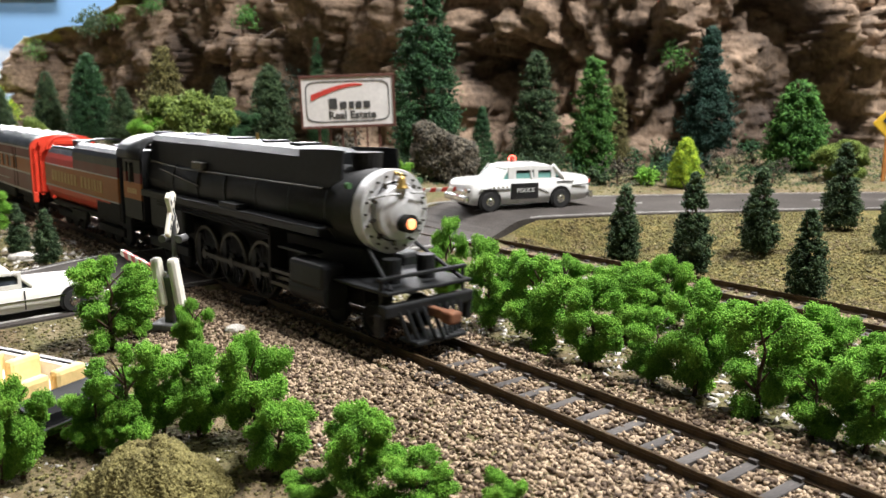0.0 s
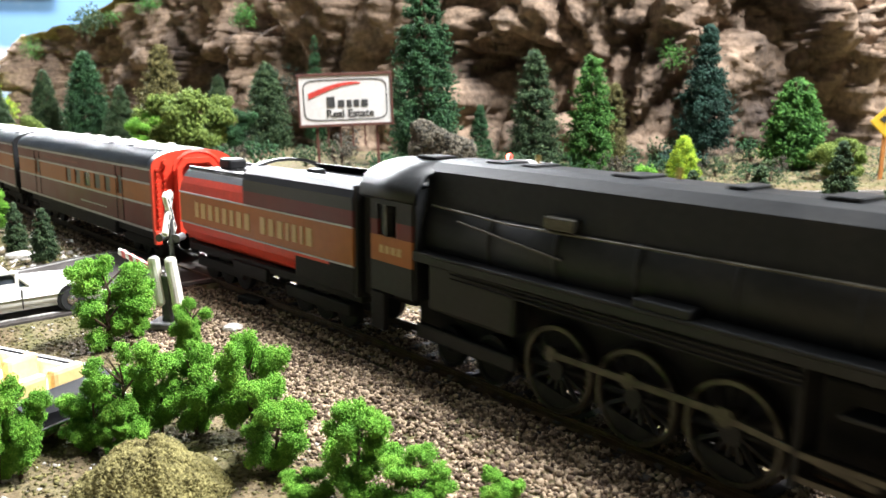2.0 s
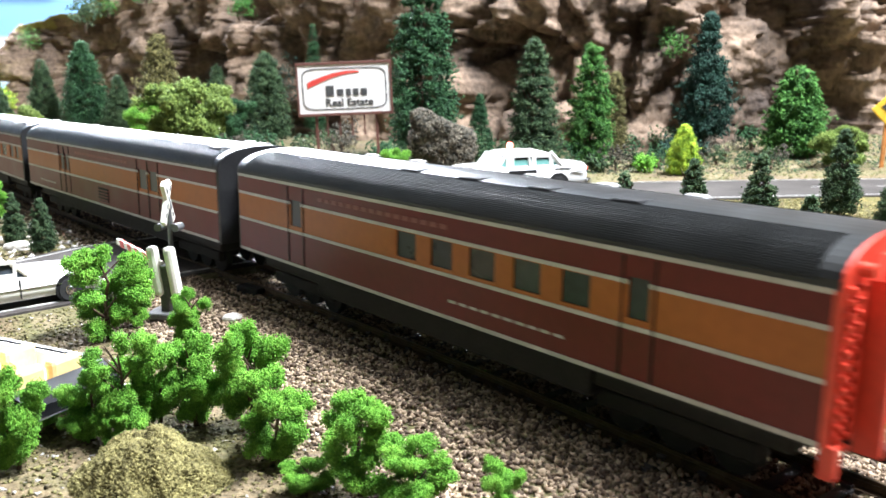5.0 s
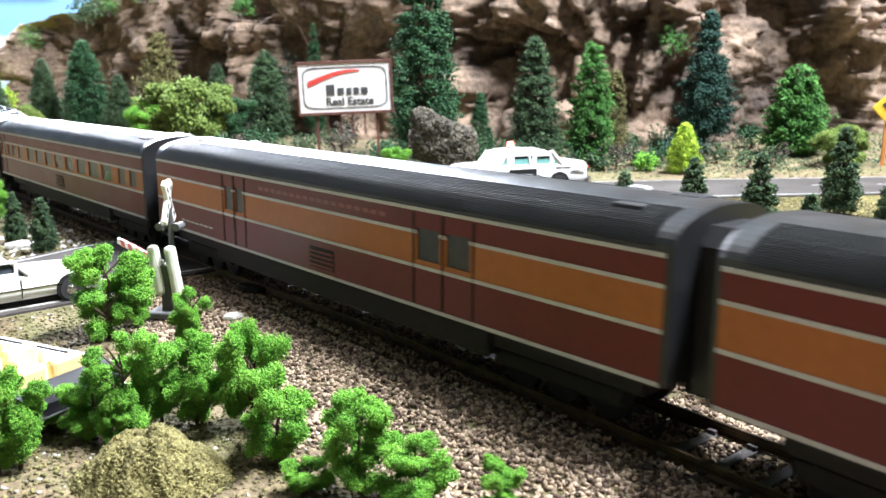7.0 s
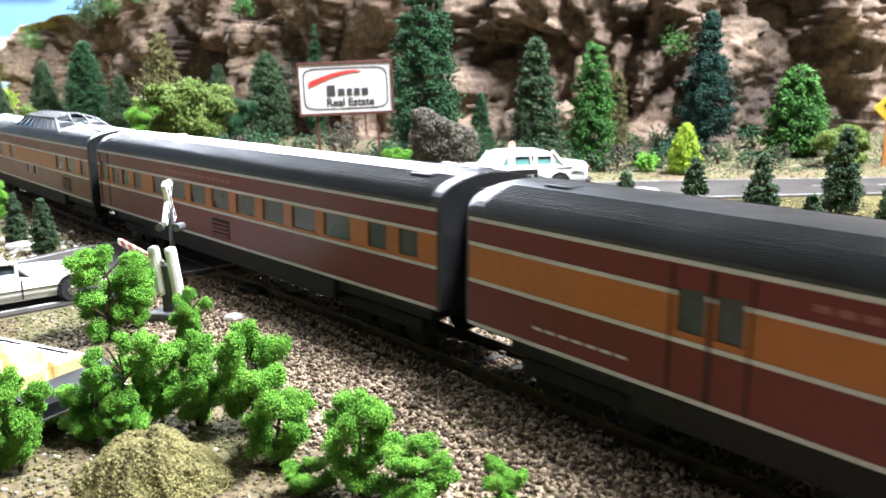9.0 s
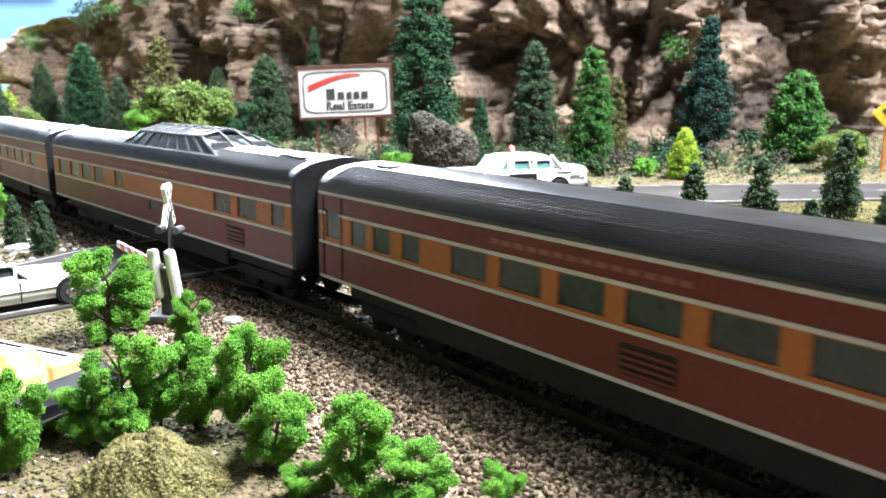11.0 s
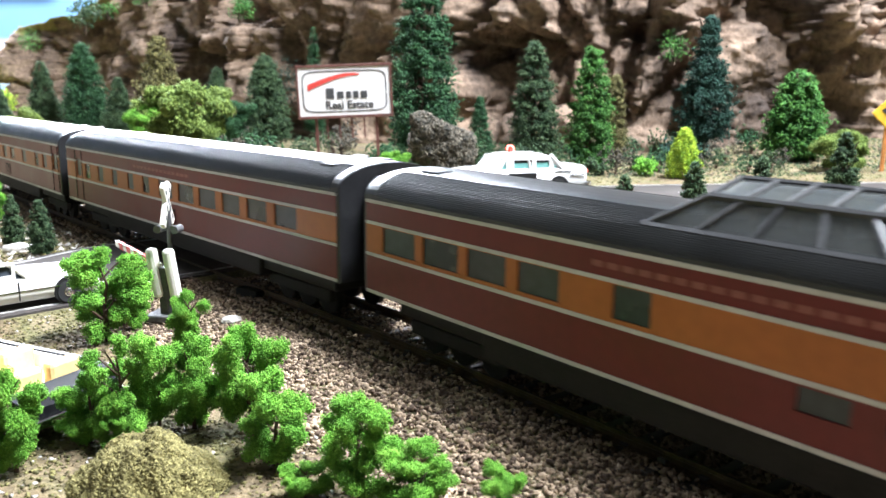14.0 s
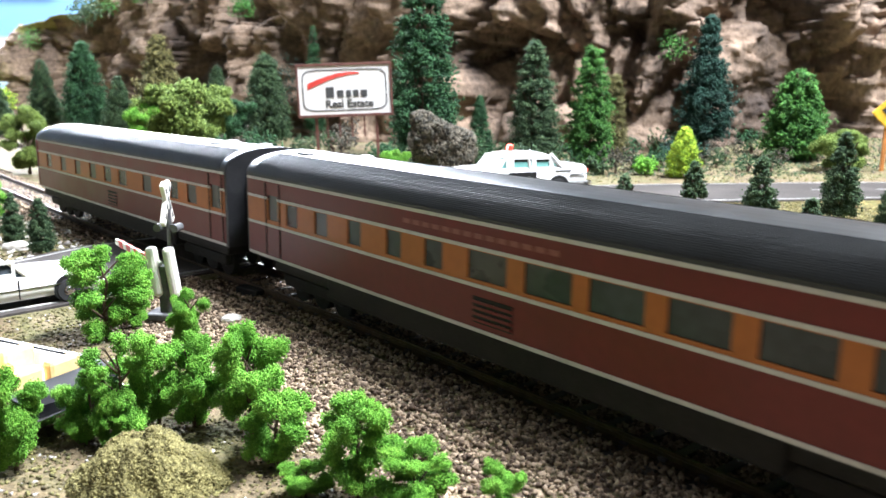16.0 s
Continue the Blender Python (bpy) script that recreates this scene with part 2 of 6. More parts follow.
WHITEROCK = surface("pale_rubble", [(0.40, 0.37, 0.33), (0.6, 0.57, 0.52)], 200, 0.9, 0.5, island=0.7)

# ---- mesh tools ----


def fast_mesh(name, verts, faces):
    """A mesh from arrays of points and of triangles or quads."""
    verts, faces = np.asarray(verts, np.float32), np.asarray(faces, np.int32)
    me = bpy.data.meshes.new(name)
    k = faces.shape[1]
    me.vertices.add(len(verts))
    me.vertices.foreach_set("co", verts.ravel())
    me.loops.add(faces.size)
    me.loops.foreach_set("vertex_index", faces.ravel())
    me.polygons.add(len(faces))
    me.polygons.foreach_set("loop_start", np.arange(0, faces.size, k, dtype=np.int32))
    me.polygons.foreach_set("loop_total", np.full(len(faces), k, np.int32))
    me.update(calc_edges=True)
    me.validate()
    return me


def smooth(me, on=True):
    me.polygons.foreach_set("use_smooth", np.full(len(me.polygons), on))


def part(name, bm, material, parent=None, label="", soft=False):
    """Links a bmesh (or a mesh) as one object under a thing or a part."""
    if isinstance(bm, bmesh.types.BMesh):
        me = bpy.data.meshes.new(name)
        bmesh.ops.recalc_face_normals(bm, faces=bm.faces)
        bm.to_mesh(me)
        bm.free()
    else:
        me = bm
    if not me.materials:
        me.materials.append(material)
    if soft:
        smooth(me)
    ob = new(name, me)
    if parent:
        ob.parent = parent
    if label:
        ob["label"] = label
    return ob


def thing(name, label, category, m=None, group="", kind=""):
    ob = new(name)
    ob.empty_display_size = 0.01
    if m is not None:
        ob.matrix_basis = m
    return tagged(ob, label, category, group, kind)


def box(bm, x0, x1, y0, y1, z0, z1, bevel=0.0):
    vs = [bm.verts.new(p) for p in itertools.product((x0, x1), (y0, y1), (z0, z1))]
    fs = [bm.faces.new([vs[i] for i in q]) for q in ((0, 1, 3, 2), (4, 6, 7, 5), (0, 4, 5, 1), (2, 3, 7, 6), (0, 2, 6, 4), (1, 5, 7, 3))]
    if bevel:
        es = list({e for f in fs for e in f.edges})
        bmesh.ops.bevel(bm, geom=es, offset=bevel, segments=2, affect="EDGES", profile=0.5)
    return bm


def boxed(x0, x1, y0, y1, z0, z1, bevel=0.0):
    return box(bmesh.new(), x0, x1, y0, y1, z0, z1, bevel)


def tube(bm, p, q, r, r2=None, n=12, caps=True):
    """A round bar from p to q."""
    p, q = Vector(p), Vector(q)
    d = (q - p).normalized()
    u = d.orthogonal().normalized()
    w = d.cross(u)
    r2 = r if r2 is None else r2
    ring = [[bm.verts.new(c + (u * math.cos(2 * math.pi * i / n) + w * math.sin(2 * math.pi * i / n)) * k) for i in range(n)] for c, k in ((p, r), (q, r2))]
    for i in range(n):
        bm.faces.new([ring[0][i], ring[0][(i + 1) % n], ring[1][(i + 1) % n], ring[1][i]])
    if caps:
        bm.faces.new(ring[0][::-1])
        bm.faces.new(ring[1])
    return bm


def lathe(bm, prof, n=24, m=None):
    """Turns a profile of (radius, x) about the x axis."""
    m = m or Matrix.Identity(4)
    rings = []
    for r, x in prof:
        rings.append([bm.verts.new(m @ Vector((x, r * math.cos(2 * math.pi * i / n), r * math.sin(2 * math.pi * i / n)))) for i in range(n)])
    for a, b in zip(rings, rings[1:]):
        for i in range(n):
            bm.faces.new([a[i], a[(i + 1) % n], b[(i + 1) % n], b[i]])
    bm.faces.new(rings[0][::-1])
    bm.faces.new(rings[-1])
    return bm


def loft(bm, sections, closed=True, caps=True):
    """Skins sections, each a list of points of equal number."""
    rings = [[bm.verts.new(p) for p in s] for s in sections]
    k = len(rings[0])
    for a, b in zip(rings, rings[1:]):
        for i in range(k if closed else k - 1):
            bm.faces.new([a[i], a[(i + 1) % k], b[(i + 1) % k], b[i]])
    if caps and closed:
        bm.faces.new(rings[0][::-1])
        bm.faces.new(rings[-1])
    return bm


TETRA_V = np.array([(1, 1, 1), (-1, -1, 1), (-1, 1, -1), (1, -1, -1)], float) * 0.8
TETRA_F = np.array([(0, 1, 2), (0, 3, 1), (0, 2, 3), (1, 3, 2)])
OCTA_V = np.array([(1, 0.2, 0), (-1, 0, 0.2), (0, 1, -0.2), (0.2, -1, 0), (0, 0.1, 1), (0.1, 0, -1)], float)
OCTA_F = np.array([(0, 2, 4), (2, 1, 4), (1, 3, 4), (3, 0, 4), (2, 0, 5), (1, 2, 5), (3, 1, 5), (0, 3, 5)])


def crumbs(rng, centers, size, base=(TETRA_V, TETRA_F), flat=0.0, rough=0.35):
    """Many small uneven lumps at the given places: points and triangles."""
    centers = np.asarray(centers, float)
    n = len(centers)
    bv, bf = base
    k = len(bv)
    v = bv[None] * (1 + rough * rng.uniform(-1, 1, (n, k, 3))) + rough * 0.5 * rng.uniform(-1, 1, (n, k, 3))
    ax = rng.normal(size=(n, 4))
    ax /= np.linalg.norm(ax, axis=1, keepdims=True)
    w, x, y, z = ax.T
    R = np.stack([1 - 2 * (y * y + z * z), 2 * (x * y - z * w), 2 * (x * z + y * w), 2 * (x * y + z * w), 1 - 2 * (x * x + z * z), 2 * (y * z - x * w), 2 * (x * z - y * w), 2 * (y * z + x * w), 1 - 2 * (x * x + y * y)], 1).reshape(n, 3, 3)
    s = np.asarray(size, float)
    s = np.full(n, s) if s.ndim == 0 else s
    v = np.einsum("nij,nkj->nki", R, v * s[:, None, None])
    v[:, :, 2] *= 1 - flat
    v += centers[:, None]
    f = bf[None] + (np.arange(n) * k)[:, None, None]
    return v.reshape(-1, 3), f.reshape(-1, 3)


def fbm(x, y, z=0.0, s=1.0, o=4):
    return noise.fractal(Vector((x * s, y * s, z * s)), 0.9, 2.0, o)

# ---- ground, road, cliff, backdrop and room ----
RNG = np.random.default_rng(7)
ROAD = [(-0.47, -0.05), (-0.30, 0.117), (-0.16, 0.262), (-0.10, 0.323), (-0.04, 0.380), (0.0, 0.412), (0.04, 0.434), (0.10, 0.452), (0.16, 0.465), (0.23, 0.477), (0.32, 0.488), (0.45, 0.50), (0.7, 0.50), (1.3, 0.46)]


def resample(pts, step):
    """Even steps along a smooth line through the points."""
    p = np.array(pts)
    for _ in range(3):
        q = np.empty((2 * len(p), 2))
        q[0], q[-1] = p[0], p[-1]
        q[1:-1:2] = 0.75 * p[:-1] + 0.25 * p[1:]
        q[2::2] = 0.25 * p[:-1] + 0.75 * p[1:]
        p = q
    d = np.r_[0, np.cumsum(np.linalg.norm(np.diff(p, axis=0), axis=1))]
    keep = np.r_[True, np.diff(d) > 1e-9]
    d, p = d[keep], p[keep]
    s = np.arange(0, d[-1], step)
    return np.stack([np.interp(s, d, p[:, 0]), np.interp(s, d, p[:, 1])], 1)


ROAD_LINE = resample(ROAD, 0.006)
ROAD_HALF = 0.040


def road_near(x, y):
    d = np.hypot(ROAD_LINE[:, 0] - x, ROAD_LINE[:, 1] - y)
    i = int(np.argmin(d))
    return d[i], i


def clamp(v, a, b):
    return max(a, min(b, v))


def ramp01(v, a, b):
    t = clamp((v - a) / (b - a), 0, 1)
    return t * t * (3 - 2 * t)


def road_z(x, y):
    d = track_dist(x, y)
    return -0.0006 + 0.0086 * ramp01(d, 0.130, 0.160) - 0.0026 * ramp01(-d, 0.02, 0.06)


def height(x, y):
    """The height of the ground; the rail heads lie at 0."""
    d = track_dist(x, y)
    z = -0.0062 + 0.0008 * fbm(x, y, 0, 30)
    z = max(z, -0.0026 - 0.0055 * ramp01(abs(d) if d > 0 else -d * 0.62, 0.017, 0.034)) - 0.0014 * (1 - ramp01(abs(d), 0.017, 0.020))
    z += grade((x - X0) * math.cos(A0) + (y - Y0) * math.sin(A0)) * (1 - ramp01(abs(d), 0.020, 0.045))
    d2 = d - SECOND
    z = max(z, -0.0026 - 0.004 * ramp01(abs(d2), 0.016, 0.03))
    if d > SECOND:
        z += ramp01(d, SECOND + 0.014, 0.215) * (0.0128 + 0.0016 * fbm(x, y, 1, 16))
        z += 0.03 * ramp01(d, 0.36, 0.75)
    if d < 0 or d < 0.1 and x < -0.1:
        z += 0.0012 * fbm(x, y, 3, 40) * ramp01(abs(d), 0.03, 0.06)
    r, i = road_near(x, y)
    z = z + (road_z(x, y) - 0.0007 - z) * (1 - ramp01(r, ROAD_HALF - 0.001, ROAD_HALF + 0.016))
    if r < ROAD_HALF - 0.004:
        z = min(z, road_z(x, y) - 0.0042)
    return z


def spread(n, a, b, c, w):
    """Steps from a to b, fine near c."""
    t = np.linspace(math.asinh((a - c) / w), math.asinh((b - c) / w), n)
    return c + w * np.sinh(t)


gx, gy = spread(250, -1.7, 1.5, 0.03, 0.12), spread(250, -1.4, 2.0, 0.28, 0.12)
gv = np.array([(x, y, height(x, y)) for y in gy for x in gx])
gi = np.arange(249)[None] + 250 * np.arange(249)[:, None]
gf = np.stack([gi, gi + 1, gi + 251, gi + 250], -1).reshape(-1, 4)
ground_mesh = fast_mesh("ground", gv, gf)
smooth(ground_mesh)
ground_mesh.materials.append(DIRT)
ground_mesh.materials.append(TURF)
cells = gv[gf].mean(axis=1)
turf = [1 if track_dist(x, y) + 0.006 * fbm(x, y, 5, 60) > SECOND + 0.017 and y < ROAD_LINE[road_near(x, y)[1]][1] else 0 for x, y, _ in cells]
ground_mesh.polygons.foreach_set("material_index", np.array(turf, np.int32))
ground = tagged(part("ground", ground_mesh, DIRT), "brown dirt and turf scenery base of a model railway", "ground", kind="structure")


def strip(name, line, half, z_of, thick, material, inner=None):
    """A slab that follows a line; inner is the side offset of its middle."""
    t = np.gradient(line, axis=0)
    t /= np.linalg.norm(t, axis=1, keepdims=True)
    nrm = np.stack([-t[:, 1], t[:, 0]], 1)
    mid = line + nrm * (inner or 0.0)
    bm = bmesh.new()
    secs = []
    for p, n in zip(mid, nrm):
        a, b = p + n * half, p - n * half
        za, zb = z_of(*p), z_of(*p)
        secs.append([(a[0], a[1], za), (b[0], b[1], zb), (b[0], b[1], zb - thick), (a[0], a[1], za - thick)])
    loft(bm, secs)
    return bm


road = tagged(part("road", strip("road", ROAD_LINE, ROAD_HALF, road_z, 0.007, ASPHALT), ASPHALT), "weathered grey two-lane model road with white lines", "road", kind="structure")
for off in (ROAD_HALF - 0.004, 0.004 - ROAD_HALF):
    part("edge_line", strip("edge_line", ROAD_LINE, 0.0006, lambda x, y: road_z(x, y) + 0.0003, 0.0006, ROADLINE, off), ROADLINE, road, "thin worn white edge line")
for i in range(8, len(ROAD_LINE) - 12, 7):
    if abs(track_dist(*ROAD_LINE[i])) > 0.02 and abs(track_dist(*ROAD_LINE[i]) - SECOND) > 0.02:
        part("lane_dash", strip("lane_dash", ROAD_LINE[i:i + 4], 0.0007, lambda x, y: road_z(x, y) + 0.0003, 0.0006, ROADLINE), ROADLINE, road)

# cliff: a wall of carved plaster rock that bends away
CLIFF = resample([(1.7, 0.35), (1.2, 0.66), (0.8, 0.70), (0.45, 0.69), (0.22, 0.69), (0.08, 0.73), (-0.05, 0.83), (-0.22, 0.98), (-0.42, 1.12), (-0.62, 1.22), (-0.72, 1.27), (-0.74, 1.45), (-0.6, 1.8)], 0.0055)


def cliff_top(x):
    return 0.150 + 0.085 * ramp01(x, -0.72, -0.35) + 0.12 * ramp01(x, -0.4, 0.2) + 0.012 * fbm(x, 3, 0, 8)


def cliff_mesh():
    t = np.gradient(CLIFF, axis=0)
    t /= np.linalg.norm(t, axis=1, keepdims=True)
    nrm = np.stack([-t[:, 1], t[:, 0]], 1)
    rows = 190
    verts = []
    for p, n in zip(CLIFF, nrm):
        h = cliff_top(p[0])
        for j in range(rows):
            v = j / (rows - 15)
            z = -0.02 + min(v, 1) * (h + 0.02)
            back = 0.05 * v + 0.10 * max(0, v - 1) * 8
            q = Vector((p[0], p[1], z))
            w = q + noise.noise_vector(q * 11) * 0.022 + noise.noise_vector(q * 40) * 0.005
            out = 0.034 * noise.fractal(q * 5.0, 0.9, 2.1, 3)
            for sx, sz, amp, tilt in ((8.0, 6.0, 0.015, 0.018), (21.0, 16.0, 0.0075, 0.010), (55.0, 50.0, 0.0030, 0.0042)):
                u = Vector((w.x * sx, w.y * sx, w.z * sz))
                dist, near = noise.voronoi(u)
                f = near[0]
                rnd_a, rnd_b, rnd_c = noise.cell(f * 7.3), noise.cell(f * 5.1 + Vector((9, 3, 1))), noise.cell(f * 6.7 + Vector((2, 8, 5)))
                out += amp * (2 * rnd_a - 1) + tilt * ((u.x - f.x) * (2 * rnd_b - 1) + (u.z - f.z) * (0.25 - 1.25 * rnd_c))
                out -= amp * 0.7 * (1 - ramp01(dist[1] - dist[0], 0.0, 0.12))
            out += 0.0035 * noise.fractal(q * 90, 0.8, 2, 3)
            out *= 1 - 0.75 * ramp01(v, 0.93, 1.0)
            k = out - back
            verts.append((p[0] + n[0] * k, p[1] + n[1] * k, z + 0.006 * noise.noise(q * 25)))
    verts = np.array(verts)
    # the normal points away from the room's middle
    a = np.arange(len(CLIFF) - 1)[:, None] * rows + np.arange(rows - 1)[None]
    f = np.stack([a, a + rows, a + rows + 1, a + 1], -1).reshape(-1, 4)
    me = fast_mesh("cliff", verts, f)
    me.materials.append(ROCK)
    me.materials.append(MOSS)
    high = np.tile(np.arange(rows - 1) / (rows - 15), len(CLIFF) - 1)
    wild = np.array([fbm(*verts[k[0]], 25) for k in f])
    me.polygons.foreach_set("material_index", (high + 0.06 * wild > 0.955).astype(np.int32))
    return me


cliff = tagged(part("cliff", cliff_mesh(), ROCK), "carved brown plaster rock cliff with ledges and cracks", "cliff", kind="structure")

# painted sky on the wall behind
SKY = bpy.data.materials.new("painted_sky")
SKY.use_nodes = True
_n, _l = SKY.node_tree.nodes, SKY.node_tree.links
_tc, _no, _ra, _mp = _n.new("ShaderNodeTexCoord"), _n.new("ShaderNodeTexNoise"), _n.new("ShaderNodeValToRGB"), _n.new("ShaderNodeMapping")
_mp.inputs["Scale"].default_value = (1.2, 1, 4)
_no.inputs["Scale"].default_value, _no.inputs["Detail"].default_value = 2.2, 5
_l.new(_tc.outputs["Object"], _mp.inputs["Vector"])
_l.new(_mp.outputs["Vector"], _no.inputs["Vector"])
_l.new(_no.outputs["Fac"], _ra.inputs["Fac"])
_ra.color_ramp.elements[0].position, _ra.color_ramp.elements[0].color = 0.42, (0.22, 0.42, 0.72, 1)
_ra.color_ramp.elements[1].position, _ra.color_ramp.elements[1].color = 0.62, (0.82, 0.86, 0.9, 1)
_l.new(_ra.outputs["Color"], _n["Principled BSDF"].inputs["Base Color"])
_n["Principled BSDF"].inputs["Roughness"].default_value = 0.8
tagged(part("backdrop", boxed(-3.0, 2.4, 2.10, 2.12, -1.0, 1.5), SKY), "blue sky with pale clouds painted on the wall", "backdrop", kind="structure")
tagged(part("floor", boxed(-3.0, 2.4, -2.6, 2.3, -1.1, -1.0), CARPET), "dark carpeted room floor", "floor", kind="structure")
tagged(part("ceiling", boxed(-3.0, 2.4, -2.6, 2.3, 1.5, 1.6), WALLPAINT), "grey room ceiling", "ceiling", kind="structure")
tagged(part("wall_west", boxed(-3.1, -3.0, -2.6, 2.3, -1.0, 1.5), WALLPAINT), "grey painted room wall", "wall", kind="structure")
tagged(part("wall_east", boxed(2.4, 2.5, -2.6, 2.3, -1.0, 1.5), WALLPAINT), "grey painted room wall", "wall", kind="structure")
tagged(part("wall_south", boxed(-3.0, 2.4, -2.7, -2.6, -1.0, 1.5), WALLPAINT), "grey painted room wall", "wall", kind="structure")
tagged(part("benchwork", boxed(-1.7, 1.5, -1.4, 2.0, -0.16, -0.03), PLYWOOD), "plywood bench under the model railway", "bench", kind="structure")


# ---- tracks ----
def rail_path(off, second, s0, s1, step=0.012):
    out = []
    for s in np.arange(s0, s1, step):
        x, y, a = line_at(s, off + (SECOND if second else 0.0))
        out.append((x, y, a, 0.0 if second else grade(s)))
    return out


def rail(name, off, second, s0, s1, parent):
    prof = [(-0.00038, 0), (0.00038, 0), (0.00042, -0.0007), (0.00016, -0.0009), (0.00016, -0.0019), (0.0011, -0.0023), (0.0011, -0.0025), (-0.0011, -0.0025), (-0.0011, -0.0023), (-0.00016, -0.0019), (-0.00016, -0.0009), (-0.00042, -0.0007)]
    bm = bmesh.new()
    secs = [[(x - u * math.sin(a), y + u * math.cos(a), w + g) for u, w in prof] for x, y, a, g in rail_path(off, second, s0, s1)]
    loft(bm, secs)
    return part(name, bm, RAIL, parent, "rusty brown rail")


def tie_mesh():
    bm = boxed(-0.00125, 0.00125, -0.0150, 0.0150, -0.0042, -0.0025, 0.0002)
    for y in (-0.00825, 0.00825):
        for d in (-1, 1):
            box(bm, -0.0009, 0.0009, y + d * 0.0009 - 0.0005, y + d * 0.0009 + 0.0005, -0.0025, -0.0017)
    me = bpy.data.meshes.new("tie")
    bm.to_mesh(me)
    bm.free()
    me.materials.append(TIE)
    return me


TIE_MESH = tie_mesh()
for second in (False, True):
    tr = thing("railway_track", "model railway track with brown rails on dark plastic ties" + (" behind the shrubs" if second else ""), "track", kind="structure")
    for off in (-0.00825, 0.00825):
        rail("rail", off + (0.0004 if off > 0 else -0.0004), second, -1.5, 1.9, tr)
    for s in np.arange(-0.75, 0.6, 0.0088):
        x, y, a = line_at(s, SECOND if second else 0)
        t = part("tie", TIE_MESH, TIE, tr)
        t.matrix_basis = pose(x, y, RNG.uniform(-0.0002, 0.0001) + (0 if second else grade(s)), 0, 0, math.degrees(a) + RNG.uniform(-1.5, 1.5))


# ---- ballast ----
def ballast(s0, s1, d0, d1, per_mm2, size, second=False, edge=0.012):
    n = int((s1 - s0) * (d1 - d0) * 1e6 * per_mm2)
    s, d = RNG.uniform(s0, s1, n), RNG.uniform(d0, d1, n)
    keep = []
    for a, b in zip(s, d):
        x, y, h = line_at(a, b + (SECOND if second else 0))
        m = min(b - d0, d1 - b)
        if m < edge and RNG.uniform() > (m / edge) ** 0.7:
            continue
        if abs(abs(b) - 0.00865) < 0.0016:
            continue
        if road_near(x, y)[0] < ROAD_HALF + 0.001:
            continue
        z = height(x, y)
        if abs(b) < 0.016:
            z = (-0.0031 if abs(b) < 0.0095 else -0.0027) + (0 if second else grade(a))
            ph = ((a + 0.75) / 0.0088) % 1.0
            if min(ph, 1 - ph) < 0.19 and RNG.uniform() < (0.55 if abs(b) > 0.0105 else 0.5 if a < 0.06 else 0.97):
                continue
        keep.append((x, y, z + RNG.uniform(-0.0002, 0.0006)))
    keep = np.array(keep)
    sz = size * RNG.uniform(0.6, 1.25, len(keep))
    return crumbs(RNG, keep, sz, (OCTA_V, OCTA_F), 0.15, 0.5)


def merge(*vf):
    vs, fs, k = [], [], 0
    for v, f in vf:
        vs.append(v)
        fs.append(f + k)
        k += len(v)
    return np.vstack(vs), np.vstack(fs)


bv, bf = merge(ballast(-0.12, 0.30, -0.058, 0.030, 2.0, 0.00067), ballast(-0.6, -0.12, -0.03, 0.030, 0.75, 0.00074), ballast(0.30, 0.45, -0.05, 0.03, 0.3, 0.0009))
tagged(part("ballast", fast_mesh("ballast", bv, bf), STONE), "loose tan and brown gravel ballast along the track", "ballast", kind="stuff")
bv, bf = ballast(-0.3, 0.30, -0.020, 0.020, 0.4, 0.0008, True)
tagged(part("ballast", fast_mesh("ballast", bv, bf), STONE), "loose tan gravel ballast along the second track", "ballast", kind="stuff")

# ---- the train: x forward, y to the far side, rail heads at 0 ----
HALF = 0.0172
Z_SILL, Z_BELT, Z_LETTER, Z_EAVE, Z_ROOF = 0.0139, 0.0239, 0.0320, 0.0376, 0.0450


def roof_profile(h=HALF, z0=Z_EAVE, z1=Z_ROOF, n=22):
    out = []
    for i in range(n + 1):
        a = math.pi * i / n
        c, s = math.cos(a), math.sin(a)
        out.append((h * math.copysign(abs(c) ** 0.95, c), z0 + (z1 - z0) * abs(s) ** 0.82))
    return out


def pierced(x0, x1, y0, y1, z0, z1, holes):
    """One plate with openings through it."""
    bm = bmesh.new()
    xs = sorted({x0, x1, *(v for h in holes for v in h[:2])})
    zs = sorted({z0, z1, *(min(max(v, z0), z1) for h in holes for v in h[2:])})
    vs = {}

    def vert(i, k, s):
        if (i, k, s) not in vs:
            vs[i, k, s] = bm.verts.new((xs[i], (y0, y1)[s], zs[k]))
        return vs[i, k, s]

    full = set()
    for i in range(len(xs) - 1):
        for k in range(len(zs) - 1):
            mx, mz = (xs[i] + xs[i + 1]) / 2, (zs[k] + zs[k + 1]) / 2
            if not any(h[0] < mx < h[1] and h[2] < mz < h[3] for h in holes):
                full.add((i, k))
    for i, k in full:
        c = ((i, k), (i + 1, k), (i + 1, k + 1), (i, k + 1))
        for s in (0, 1):
            bm.faces.new([vert(*p, s) for p in c])
        for (di, dk), (p, q) in (((0, -1), (c[0], c[1])), ((1, 0), (c[1], c[2])), ((0, 1), (c[2], c[3])), ((-1, 0), (c[3], c[0]))):
            if (i + di, k + dk) not in full:
                bm.faces.new([vert(*p, 0), vert(*q, 0), vert(*q, 1), vert(*p, 1)])
    return bm


